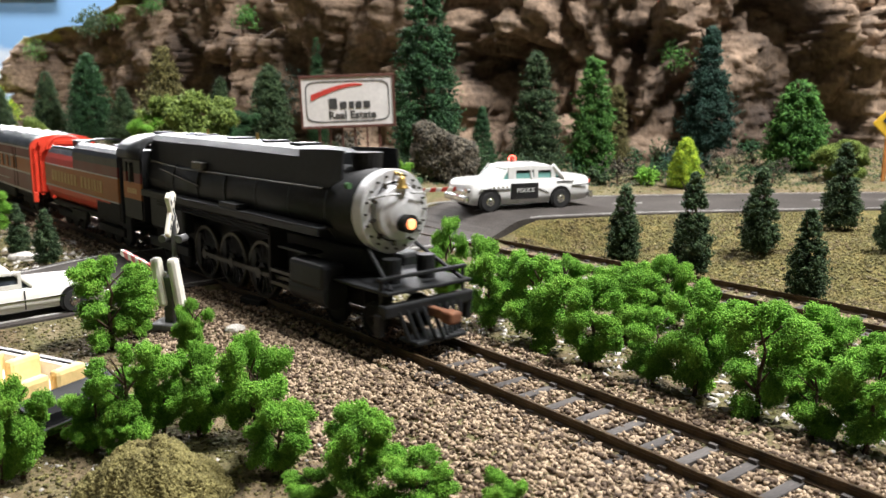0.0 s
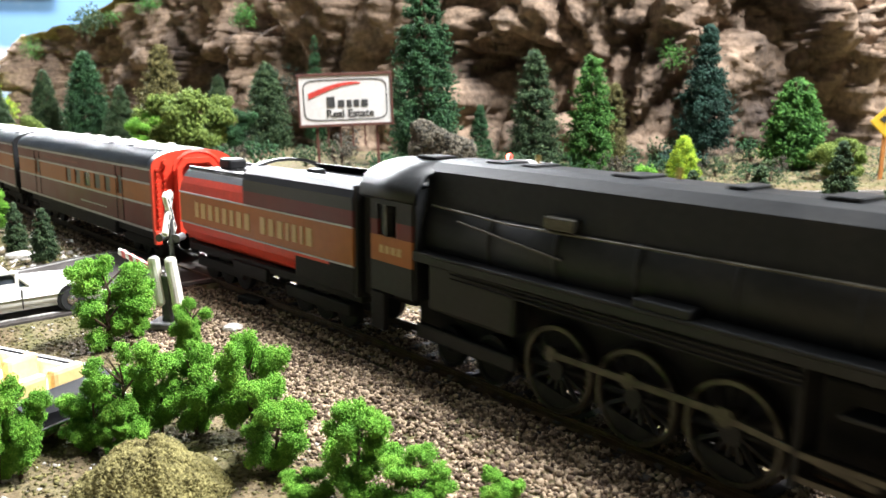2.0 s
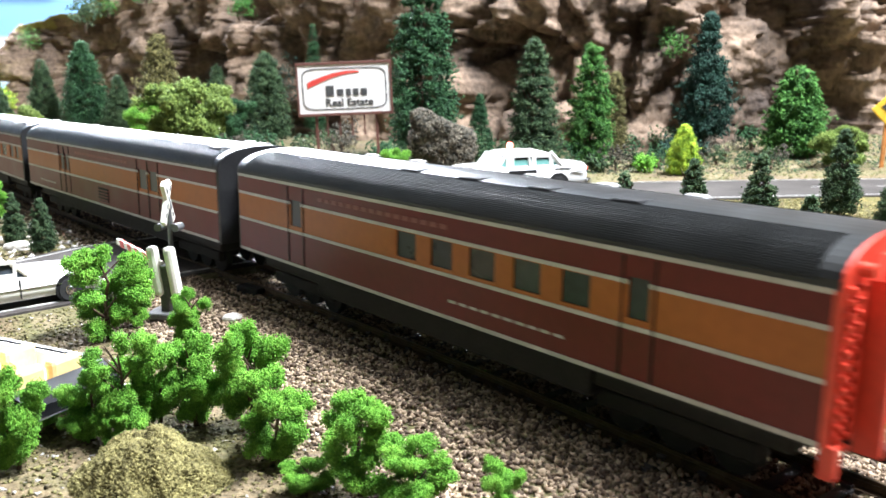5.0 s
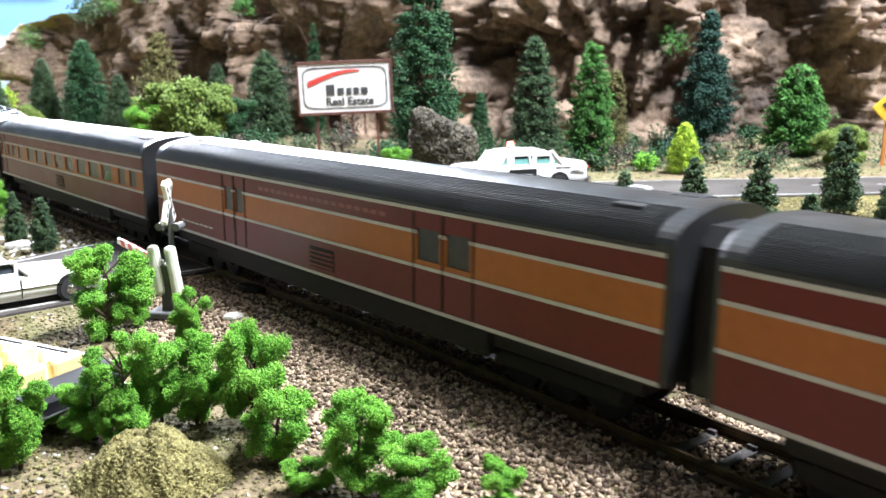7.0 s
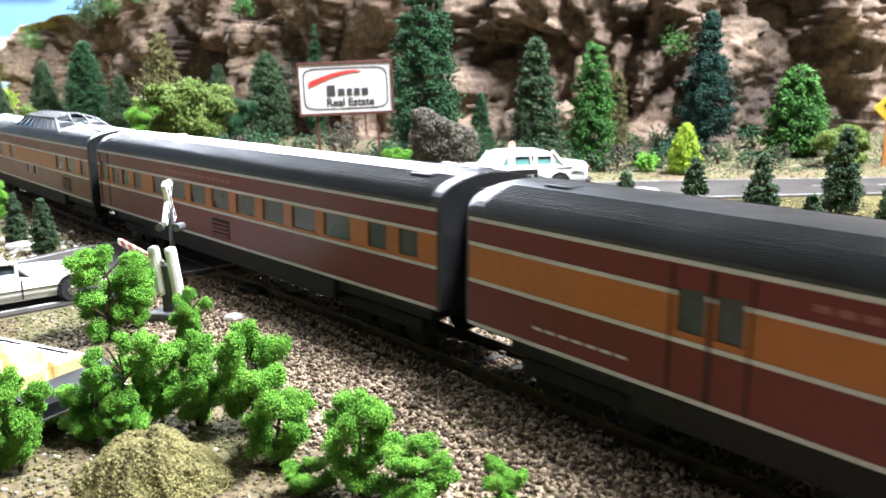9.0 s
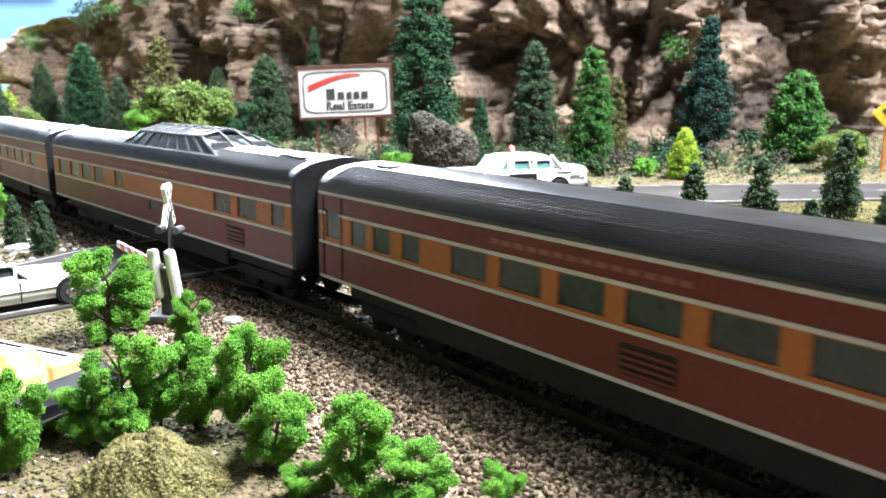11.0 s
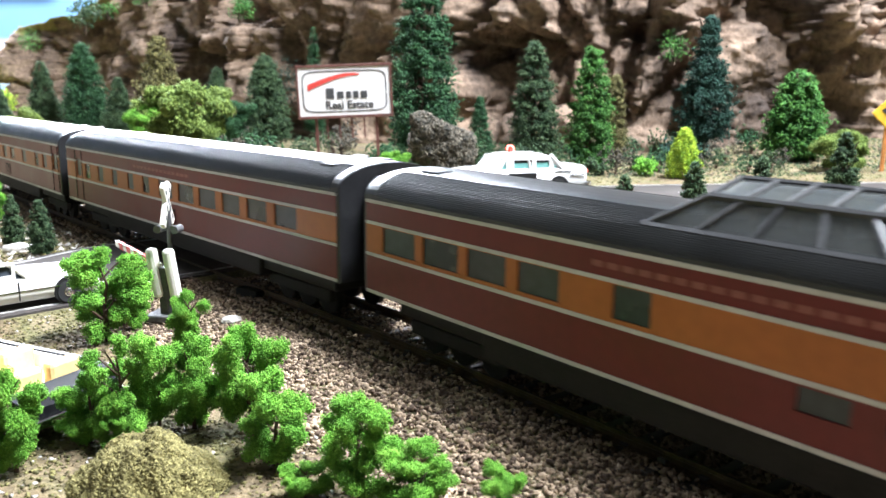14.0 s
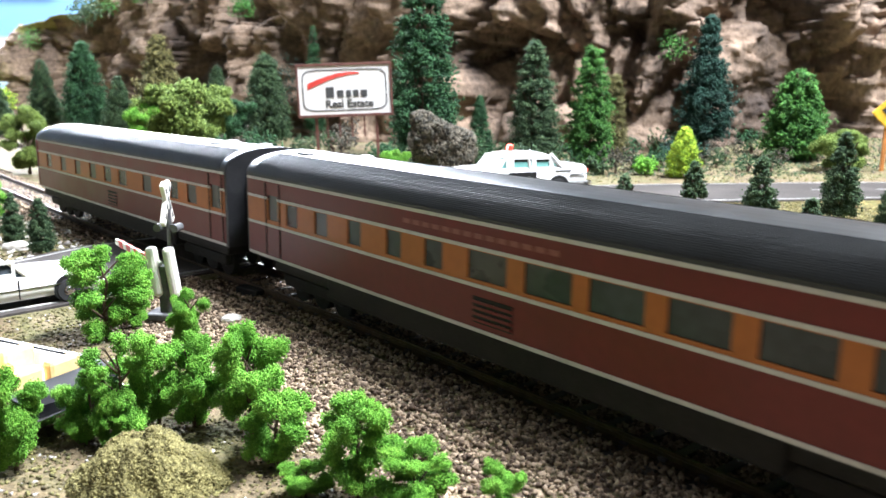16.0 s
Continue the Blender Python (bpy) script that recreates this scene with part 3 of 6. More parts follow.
def banded_side(parent, x0, x1, sgn, windows, low=None):
    """One side: maroon, orange and maroon bands with window openings through them."""
    y0, y1 = (sgn * (HALF - 0.0011), sgn * HALF)
    y0, y1 = min(y0, y1), max(y0, y1)
    for name, z0, z1, material in (("lower_band", Z_SILL + 0.0004, Z_BELT, MAROON), ("window_band", Z_BELT, Z_LETTER, ORANGE), ("letter_band", Z_LETTER, Z_EAVE, MAROON)):
        holes = [w for w in windows if w[2] < z1 and w[3] > z0]
        bm = pierced(x0, x1, y0, y1, z0, z1, holes)
        part(name, bm, material, parent)
    for z in (Z_SILL + 0.0003, Z_BELT, Z_LETTER, Z_EAVE - 0.0002):
        bm = bmesh.new()
        x = x0
        for a, b, wz0, wz1 in sorted(w for w in windows if w[2] < z < w[3]):
            box(bm, x, a, min(sgn * HALF, sgn * (HALF + 0.00018)), max(sgn * HALF, sgn * (HALF + 0.00018)), z - 0.0004, z + 0.0004)
            x = b
        box(bm, x, x1, min(sgn * HALF, sgn * (HALF + 0.00018)), max(sgn * HALF, sgn * (HALF + 0.00018)), z - 0.0004, z + 0.0004)
        part("stripe", bm, SILVER, parent, "thin silver stripe")
    for a, b, wz0, wz1 in windows:
        w = part("window", boxed(a, b, sgn * (HALF - 0.0009), sgn * (HALF - 0.0004), wz0, wz1) if sgn > 0 else boxed(a, b, -(HALF - 0.0004), -(HALF - 0.0009), wz0, wz1), PANE, parent, "grey glazed window pane")


def truck(parent, x):
    t = part("truck", boxed(x - 0.017, x + 0.017, -0.0118, -0.0098, 0.0045, 0.0082, 0.0005), UNDER, parent, "black truck side frame")
    part("truck_frame", boxed(x - 0.017, x + 0.017, 0.0098, 0.0118, 0.0045, 0.0082, 0.0005), UNDER, t)
    part("bolster", boxed(x - 0.004, x + 0.004, -0.0098, 0.0098, 0.005, 0.010), UNDER, t)
    for dx in (-0.0115, 0.0, 0.0115):
        b2 = bmesh.new()
        for s in (-1, 1):
            m = pose(x + dx, 0, 0.0052, 0, 0, 90)
            lathe(b2, [(0.0005, s * 0.0062), (0.0052, s * 0.0066), (0.0052, s * 0.0088), (0.0024, s * 0.0090), (0.0008, s * 0.0100)], 20, m)
        part("wheelset", b2, UNDER, t)


def passenger_car(name, label, length, windows, low_windows=(), doors=(), vents=(), roof_bits=(), red_front=False, dome=None, round_end=False, lettering=()):
    car = thing(name, label, "railway carriage", group="passenger carriages of the train")
    h = length / 2
    back = -h + (0.016 if round_end else 0.0012)
    wins = [(h - b, h - a, Z_BELT + 0.0012, Z_LETTER - 0.0006) for a, b in windows] + [(h - b, h - a, 0.0192, 0.0231) for a, b in low_windows]
    wins += [(h - b, h - a, Z_BELT + 0.0016, Z_LETTER + 0.001) for a, b in doors]
    part("inner_shell", boxed(back + 0.001, h - 0.002, -HALF + 0.0013, HALF - 0.0013, Z_SILL - 0.001, Z_EAVE + 0.001), BLACK, car)
    for sgn in (-1, 1):
        banded_side(car, back, h - 0.0012, sgn, wins)
    # roof with fine ribs near the eaves
    bm = bmesh.new()
    prof = roof_profile()
    xs = [back, h - 0.0005]
    secs = [[(x, y, z) for y, z in prof] + [(x, -HALF + 0.001, Z_EAVE - 0.0005), (x, HALF - 0.001, Z_EAVE - 0.0005)] for x in xs]
    loft(bm, secs)
    rf = part("roof", bm, ROOFDARK, car, "dark grey ribbed roof")
    ribs = bmesh.new()
    fine = roof_profile(n=64)
    for k, (y, z) in enumerate(fine[2:23] + fine[-23:-2]):
        tube(ribs, (back + 0.004, y, z), (h - 0.004, y, z), 0.00017, n=5)
    part("roof_ribs", ribs, ROOFDARK, rf)
    # underframe
    part("underframe", boxed(-h + 0.012, h - 0.006, -HALF + 0.0026, HALF - 0.0026, 0.0095, Z_SILL - 0.0004, 0.0006), UNDER, car)
    part("skirt", boxed(-h + 0.045, h - 0.045, -HALF + 0.0012, HALF - 0.0012, 0.0072, 0.0136, 0.0008), UNDER, car)
    for x in (h - 0.030, -h + 0.030):
        truck(car, x)
    ends = [(1, h)] + ([] if round_end else [(-1, -h)])
    for s, x in ends:
        material = REDEND if red_front and s > 0 else BLACK
        e = part("end_wall", loft(bmesh.new(), [[(x - s * 0.0015, y, z) for y, z in prof] + [(x - s * 0.0015, -HALF, Z_SILL), (x - s * 0.0015, HALF, Z_SILL)], [(x, y * 0.985, z - 0.0002) for y, z in prof] + [(x, -HALF * 0.985, Z_SILL), (x, HALF * 0.985, Z_SILL)]]), material, car, "bright red end wall" if material is REDEND else "")
        a, b = sorted((x, x + s * 0.0042))
        inner = [(-0.0066, 0.011), (-0.0066, 0.0374), (-0.0045, 0.0397), (0.0045, 0.0397), (0.0066, 0.0374), (0.0066, 0.011)]
        outer = [(-0.0084, 0.011), (-0.0084, 0.0381), (-0.0056, 0.0416), (0.0056, 0.0416), (0.0084, 0.0381), (0.0084, 0.011)]
        part("diaphragm", loft(bmesh.new(), [[(a, *i), (b, *i), (b, *o), (a, *o)] for i, o in zip(inner, outer)]), material, e)
        part("end_door", boxed(*sorted((x, x + s * 0.0008)), -0.0052, 0.0052, 0.0125, 0.0374), UNDER if material is BLACK else REDEND, e)
        c = boxed(*sorted((x - s * 0.006, x + s * 0.0060)), -0.0014, 0.0014, 0.0075, 0.0100, 0.0004)
        part("coupler", c, UNDER, car)
        if red_front and s > 0:
            for y in (-0.0150, 0.0150, -0.0122, 0.0122):
                g = bmesh.new()
                for k in range(14):
                    z = 0.0125 + k * 0.0019
                    box(g, x, x + 0.0009, y - 0.0006, y + 0.0006, z, z + 0.0008)
                part("rivet_strip", g, REDEND, e)
            for y in (-0.0158, 0.0158):
                part("step", boxed(x - 0.0012, x + 0.0012, y - 0.0012, y + 0.0012, 0.0088, 0.0142, 0.0003), REDEND, e)
            hoop = bmesh.new()
            for k in range(10):
                a0, a1 = math.pi * k / 10, math.pi * (k + 1) / 10
                tube(hoop, (x + 0.003, 0.0095 * math.cos(a0), 0.0370 + 0.0070 * math.sin(a0)), (x + 0.003, 0.0095 * math.cos(a1), 0.0370 + 0.0070 * math.sin(a1)), 0.0007, n=8)
            part("hood_rib", hoop, REDEND, e)
            for y in (-0.012, 0.012):
                part("marker_lamp", tube(bmesh.new(), (x, y, 0.0402), (x + 0.0022, y, 0.0402), 0.0011), REDEND, e)
            part("end_window", boxed(x + 0.0002, x + 0.0012, -0.0036, 0.0036, 0.028, 0.036), PANE, e)
            part("grab_iron", boxed(x, x + 0.0018, -0.0042, 0.0042, 0.0262, 0.0270), SILVER, e)
    if round_end:
        n = 12
        bands = [("tail_lower", Z_SILL + 0.0004, Z_BELT, MAROON), ("tail_window_band", Z_BELT, Z_LETTER, MAROON), ("tail_letter_band", Z_LETTER, Z_EAVE, MAROON)]
        def curve(k, i, f=1.0):
            a = -math.pi / 2 + math.pi * i / n
            return (back - 0.0155 * f * math.cos(a) ** 0.8 if abs(math.cos(a)) > 1e-6 else back, HALF * f * math.sin(a))
        for nm, z0, z1, material in bands:
            b2 = bmesh.new()
            loft(b2, [[(*curve(0, i), z0), (*curve(0, i), z1), (curve(0, i, 0.93)[0], curve(0, i, 0.93)[1], z1), (curve(0, i, 0.93)[0], curve(0, i, 0.93)[1], z0)] for i in range(n + 1)])
            part(nm, b2, material, car, "", True)
        for i in range(1, n - 1, 2):
            p, q = Vector((*curve(0, i + 0.15, 1.004), 0)), Vector((*curve(0, i + 0.85, 1.004), 0))
            b2 = bmesh.new()
            pts = [(p.x, p.y, 0.0242), (q.x, q.y, 0.0242), (q.x, q.y, 0.0305), (p.x, p.y, 0.0305)]
            inn = [(v[0] + 0.0006, v[1] * 0.97, v[2]) for v in pts]
            loft(b2, [pts, inn])
            part("tail_window", b2, PANE, car)
        b2 = bmesh.new()
        secs = []
        for f in (1.0, 0.94, 0.80, 0.58, 0.3, 0.06):
            secs.append([(*curve(0, i, f), Z_EAVE + (Z_ROOF - Z_EAVE) * math.sqrt(max(0, 1 - f * f))) for i in range(n + 1)])
        loft(b2, secs, closed=False)
        part("tail_roof", b2, ROOFDARK, car, "", True)
        part("tail_floor", boxed(-h + 0.004, back, -HALF * 0.7, HALF * 0.7, 0.0095, Z_SILL, 0.0005), UNDER, car)
    for a, b in doors:
        for sgn in (-1, 1):
            for x in (h - b - 0.0012, h - a + 0.0012):
                part("door_groove", boxed(x - 0.0002, x + 0.0002, sgn * HALF - 0.0002, sgn * HALF + 0.00025, Z_SILL + 0.0008, Z_EAVE - 0.001), UNDER, car)
    for a, b in vents:
        for sgn in (-1, 1):
            v = bmesh.new()
            for k in range(4):
                box(v, h - b, h - a, sgn * HALF - 0.0003, sgn * HALF + 0.0004, 0.0162 + k * 0.0013, 0.0168 + k * 0.0013)
            sv = part("side_vent", v, MAROON, car, "louvred vent")
            # Flat black panel paints in the shade of a recess behind the louvres.
            part("vent_shade_panel", boxed(h - b, h - a, *sorted((sgn * (HALF - 0.0001), sgn * (HALF + 0.0001))), 0.0158, 0.0216), UNDER, sv)
    for x, y, kind in roof_bits:
        zz = Z_ROOF - 0.0003 - (abs(y) / HALF) ** 2 * 0.004
        if kind == "v":
            part("roof_vent", boxed(h - x - 0.0022, h - x + 0.0022, y - 0.0014, y + 0.0014, zz - 0.001, zz + 0.0012, 0.0005), SILVER, car, "small pale roof vent")
        else:
            part("roof_hatch", boxed(h - x - 0.0034, h - x + 0.0034, y - 0.0026, y + 0.0026, zz - 0.0015, zz + 0.0007, 0.0004), BLACK, car, "flat black roof hatch")
    for a, b, z, material in lettering:
        k = max(3, int((b - a) / 0.0034))
        for sgn in (-1,):
            lt = bmesh.new()
            for i in range(k):
                x = h - b + (b - a) * i / k
                box(lt, x, x + (b - a) / k * 0.72, -HALF - 0.00008, -HALF + 0.0002, z, z + 0.0011 if b - a > 0.04 else z + 0.0006)
            part("lettering", lt, material, car, "row of small pale letter marks")
    if dome:
        d0, d1 = h - dome[1], h - dome[0]
        z0, z1 = 0.0422, 0.0480
        lean0, lean1 = 0.010, 0.020
        w0, w1 = 0.0138, 0.0096
        dm = part("dome", boxed(d0 + 0.004, d1 - 0.008, -0.0128, 0.0128, 0.0403, 0.0430), BLACK, car, "glazed observation dome with black ribs")
        n = 8
        frame_b, glass_b = bmesh.new(), bmesh.new()
        bl, tl = [(d0 + (d1 - d0) * i / n) for i in range(n + 1)], [(d0 + lean0 + (d1 - d0 - lean0 - lean1) * i / n) for i in range(n + 1)]
        for sgn in (-1, 1):
            for i in range(n + 1):
                tube(frame_b, (bl[i], sgn * w0, z0), (tl[i], sgn * w1, z1), 0.00055, n=6)
                tube(frame_b, (tl[i], sgn * w1, z1), (tl[i], 0, z1 + 0.0024), 0.00055, n=6)
            tube(frame_b, (bl[0], sgn * w0, z0), (bl[-1], sgn * w0, z0), 0.0008, n=6)
            tube(frame_b, (tl[0], sgn * w1, z1), (tl[-1], sgn * w1, z1), 0.0007, n=6)
        for xb, xt in ((bl[0], tl[0]), (bl[-1], tl[-1])):
            tube(frame_b, (xb, -w0, z0), (xb, w0, z0), 0.0008, n=6)
            tube(frame_b, (xb, -w0 / 3, z0), (xt, -w1 / 3, z1 + 0.0018), 0.0005, n=6)
            tube(frame_b, (xb, w0 / 3, z0), (xt, w1 / 3, z1 + 0.0018), 0.0005, n=6)
        tube(frame_b, (tl[0], 0, z1 + 0.0024), (tl[-1], 0, z1 + 0.0024), 0.0006, n=6)
        part("dome_frame", frame_b, BLACK, dm)
        for sgn in (-1, 1):
            for i in range(n):
                g = bmesh.new()
                q = [(bl[i], sgn * w0, z0), (bl[i + 1], sgn * w0, z0), (tl[i + 1], sgn * w1, z1), (tl[i], sgn * w1, z1)]
                loft(g, [q, [(a, b * 0.97, c) for a, b, c in q]])
                part("pane", g, SMOKEGLASS, dm)
                g = bmesh.new()
                q = [(tl[i], sgn * w1, z1), (tl[i + 1], sgn * w1, z1), (tl[i + 1], 0, z1 + 0.0024), (tl[i], 0, z1 + 0.0024)]
                loft(g, [q, [(a, b, c - 0.0003) for a, b, c in q]])
                part("roof_pane", g, SMOKEGLASS, dm)
        for xb, xt in ((bl[0], tl[0]), (bl[-1], tl[-1])):
            g = bmesh.new()
            q = [(xb, -w0, z0), (xb, w0, z0), (xt, w1, z1), (xt, -w1, z1)]
            loft(g, [q, [(a + (0.0003 if xb == bl[0] else -0.0003), b, c) for a, b, c in q]])
            part("end_pane", g, SMOKEGLASS, dm)
        for i in range(1, 10):
            x = d0 + 0.012 + i * 0.0068
            for y in (-0.0075, 0.0075):
                part("dome_seat", boxed(x, x + 0.0012, y - 0.003, y + 0.003, 0.0430, 0.0466, 0.0003), PLASTICGREY, dm)
    return car


L_CAR, L_RPO = PITCH - GAP, PITCH_1 - GAP


def mm(*pairs):
    return [(a / 1000, b / 1000) for a, b in pairs]


ROOF_A = [(0.014, -0.009, "h"), (0.010, 0.004, "h"), (0.205, -0.004, "h"), (0.195, 0.010, "v"), (0.025, 0.008, "v")]
rpo = passenger_car("mail_car", "orange and maroon mail carriage with bright red front end", L_RPO, mm((45, 52), (57.5, 65), (70.5, 78.5), (84, 91.5), (97, 104.5)), doors=mm((32, 36.5), (149, 155)), red_front=True,
                    roof_bits=[(0.045 + 0.022 * i, -0.006, "h") for i in range(4)] + [(0.04 + 0.022 * i, 0.008, "v") for i in range(6)], lettering=[(0.05, 0.085, 0.0178, SILVER), (0.085, 0.14, 0.0341, FAINT)])
baggage = passenger_car("baggage_car", "orange and maroon baggage carriage with sliding doors", L_CAR, [], doors=mm((50, 57.7), (60, 68), (153.5, 158.5), (160.5, 166)), vents=mm((103, 115)), roof_bits=ROOF_A, lettering=[(0.079, 0.143, 0.0340, FAINT), (0.175, 0.2, 0.0174, SILVER)])
coach = passenger_car("coach", "orange and maroon coach with a row of grey windows", L_CAR, mm((8, 15), (20, 27.5), (35.5, 47.5), (52, 64), (68.7, 80.7), (85.5, 97.5), (102.4, 114.4), (119, 130.5), (135, 147), (151, 163), (174.5, 181.7), (186.5, 194), (197.2, 204.4)), doors=mm((210, 217)), vents=mm((103, 115)), roof_bits=ROOF_A, lettering=[(0.1, 0.15, 0.0340, FAINT)])
dome_car = passenger_car("dome_car", "orange and maroon carriage with a glazed roof dome", L_CAR, mm((5.1, 12.7), (21.5, 33.8), (38.2, 50.3), (131.5, 140), (153, 164.5), (168, 180.5), (183.5, 196.5), (199.5, 213)), low_windows=mm((83.5, 92), (97, 105)), vents=mm((30, 41.7)), dome=(0.053, 0.137),
                         roof_bits=[(0.012, -0.006, "h"), (0.020, -0.005, "h"), (0.208, -0.004, "h")], lettering=[(0.085, 0.145, 0.0340, FAINT)])
diner = passenger_car("dining_car", "orange and maroon dining carriage with wide windows", L_CAR, mm((21, 33.3), (37.9, 50), (54.5, 66.5), (71, 83.5), (87.5, 100), (105, 117), (125.5, 132), (141, 147), (158, 164), (174, 180.5), (190, 196.5)), doors=mm((201.5, 207.5)), vents=mm((103, 115)), roof_bits=ROOF_A, lettering=[(0.09, 0.14, 0.0340, FAINT)])
tail = passenger_car("observation_car", "orange and maroon tail carriage with rounded end", L_CAR, mm((22, 29.5), (37, 44), (61, 69.5), (86, 95), (103, 111.5), (121.5, 129.5), (141.5, 149), (162, 170), (184, 192)), doors=mm((4, 11)), vents=mm((98, 108)), roof_bits=[(0.03, -0.004, "h"), (0.02, 0.009, "v"), (0.045, 0.009, "v")], round_end=True)

# ---- locomotive and tender ----
LOCO_FRONT, LOCO_L = 0.3199, 0.1870
TENDER_FRONT, TENDER_L = 0.1266, 0.1058
DRIVER_X = (-0.0312, -0.0110, 0.0098)
DRIVER_R = 0.0097
loco = thing("steam_locomotive", "black steam locomotive with silver smokebox front and orange cab", "locomotive")


def ring_section(x, r, zc, n=28, ry=None):
    ry = ry or r
    return [(x, ry * math.cos(2 * math.pi * i / n), zc + r * math.sin(2 * math.pi * i / n)) for i in range(n)]


bm = bmesh.new()
loft(bm, [ring_section(-0.074, 0.0128, 0.0335), ring_section(-0.030, 0.0126, 0.0335), ring_section(0.010, 0.0118, 0.0340), ring_section(0.064, 0.0116, 0.0342)])
boiler = part("boiler", bm, LOCO, loco, "matt black boiler", True)
for x in (-0.05, -0.03, -0.01, 0.01, 0.03, 0.05):
    bm = bmesh.new()
    loft(bm, [ring_section(x - 0.0004, 0.0131 - 0.0012 * ramp01(x, -0.03, 0.02), 0.0337), ring_section(x + 0.0004, 0.0131 - 0.0012 * ramp01(x, -0.03, 0.02), 0.0337)])
    part("boiler_band", bm, LOCO, boiler, "", True)
# casing along the top of the boiler
bm = bmesh.new()
def casing(x, w, top, low=0.0398):
    return [(x, -w - 0.0011, low), (x, -w - 0.0004, top - 0.0026), (x, -w * 0.82, top - 0.0006), (x, -w * 0.4, top), (x, w * 0.4, top), (x, w * 0.82, top - 0.0006), (x, w + 0.0004, top - 0.0026), (x, w + 0.0011, low)]
loft(bm, [casing(-0.0745, 0.0100, 0.0508), casing(-0.04, 0.0100, 0.0508), casing(0.036, 0.0094, 0.0505), casing(0.042, 0.0092, 0.0490)])
cas = part("skyline_casing", bm, LOCO, loco, "smooth black casing over the boiler")
for sgn in (-1, 1):
    bm = bmesh.new()
    loft(bm, [[(x, sgn * 0.0098, z0), (x, sgn * 0.0106, z0), (x, sgn * 0.0098, z1), (x, sgn * 0.0090, z1)] for x, z0, z1 in ((0.034, 0.0400, 0.0502), (0.050, 0.0400, 0.0508), (0.0565, 0.0430, 0.0508))])
    part("smoke_lifter", bm, LOCO, cas)
part("stack", tube(bmesh.new(), (0.0545, 0, 0.044), (0.0545, 0, 0.0500), 0.0042, 0.0046, 18), UNDER, loco)
for x, w in ((-0.058, 0.003), (-0.047, 0.002), (-0.02, 0.0035), (0.004, 0.002), (0.022, 0.003)):
    part("casing_hatch", boxed(x - w, x + w, -0.0042, 0.0042, 0.0505, 0.0513, 0.0003), LOCO, cas)
for x in (-0.05, -0.012):
    part("safety_valve", tube(bmesh.new(), (x, 0.002, 0.0508), (x, 0.002, 0.0530), 0.0006, 0.0004, 8), BRASS, cas)
# smokebox front
prof = [(0.0117, 0.063), (0.0119, 0.0667), (0.0116, 0.0673), (0.0089, 0.0674), (0.0085, 0.0676), (0.0084, 0.0668), (0.0079, 0.0668), (0.0078, 0.0694), (0.0074, 0.0699), (0.0060, 0.0702), (0.0045, 0.0709), (0.0025, 0.0714), (0.0004, 0.0716)]
bm = bmesh.new()
lathe(bm, prof, 56, Matrix.Translation((0, 0, 0.0342)))
sbox = part("smokebox_front", bm, SMOKEBOX, loco, "silver smokebox front with bolts")
# Black ring in the groove paints the shade of the gap round the door.
bm = bmesh.new()
loft(bm, [[(0.0669, r * math.cos(t), 0.0342 + r * math.sin(t)) for r in (0.0080, 0.00835)] + [(0.0672, r * math.cos(t), 0.0342 + r * math.sin(t)) for r in (0.00835, 0.0080)] for t in np.linspace(0, 2 * math.pi, 49)], caps=False)
part("door_gap_ring", bm, UNDER, sbox, "groove round the smokebox door with its shade as a black ring")
for i in range(20):
    a = 2 * math.pi * i / 20
    p = Vector((0.0672, 0.0104 * math.cos(a), 0.0342 + 0.0104 * math.sin(a)))
    part("bolt", tube(bmesh.new(), p, p + Vector((0.0009, 0, 0)), 0.00036, n=8), STEEL, sbox)
for i in range(10):
    a = 2 * math.pi * i / 10 + 0.2
    p = Vector((0.0682, 0.0080 * math.cos(a), 0.0342 + 0.0080 * math.sin(a)))
    d = Vector((0, math.cos(a), math.sin(a)))
    part("door_dog", tube(bmesh.new(), p - d * 0.0016, p + d * 0.0014, 0.00055, n=8), STEEL, sbox)
hl = part("headlamp", tube(bmesh.new(), (0.0700, 0, 0.0315), (0.0745, 0, 0.0315), 0.0024, 0.0026, 18), UNDER, loco, "round black headlamp housing")
part("lamp_lens", tube(bmesh.new(), (0.0745, 0, 0.0315), (0.0749, 0, 0.0315), 0.0016, 0.0014, 16), HEADLAMP, hl, "orange glowing lens")
bell = bmesh.new()
lathe(bell, [(0.0004, 0.0018), (0.0009, 0.0012), (0.0011, 0.0), (0.0017, -0.0012), (0.0019, -0.0015)], 16, Matrix.Translation((0.0705, 0, 0.0425)) @ pose(0, 0, 0, 0, -90, 0))
part("bell", bell, BRASS, loco, "brass bell", True)
part("bell_bracket", tube(bmesh.new(), (0.066, 0, 0.0452), (0.0705, 0, 0.0446), 0.0005, n=8), BRASS, loco)
for sgn in (-1, 1):
    bm = bmesh.new()
    pts = [Vector((0.0685, sgn * 0.0100, 0.0385)), Vector((0.0712, sgn * 0.0070, 0.0395)), Vector((0.0720, sgn * 0.002, 0.0397))]
    for p, q in zip(pts, pts[1:]):
        tube(bm, p, q, 0.0003, n=6)
    part("front_rail", bm, SMOKEBOX, sbox)
    part("class_lamp", tube(bmesh.new(), (0.062, sgn * 0.0125, 0.0418), (0.0635, sgn * 0.0125, 0.0418), 0.0009, n=10), MIDGREEN, loco, "small green marker lamp")
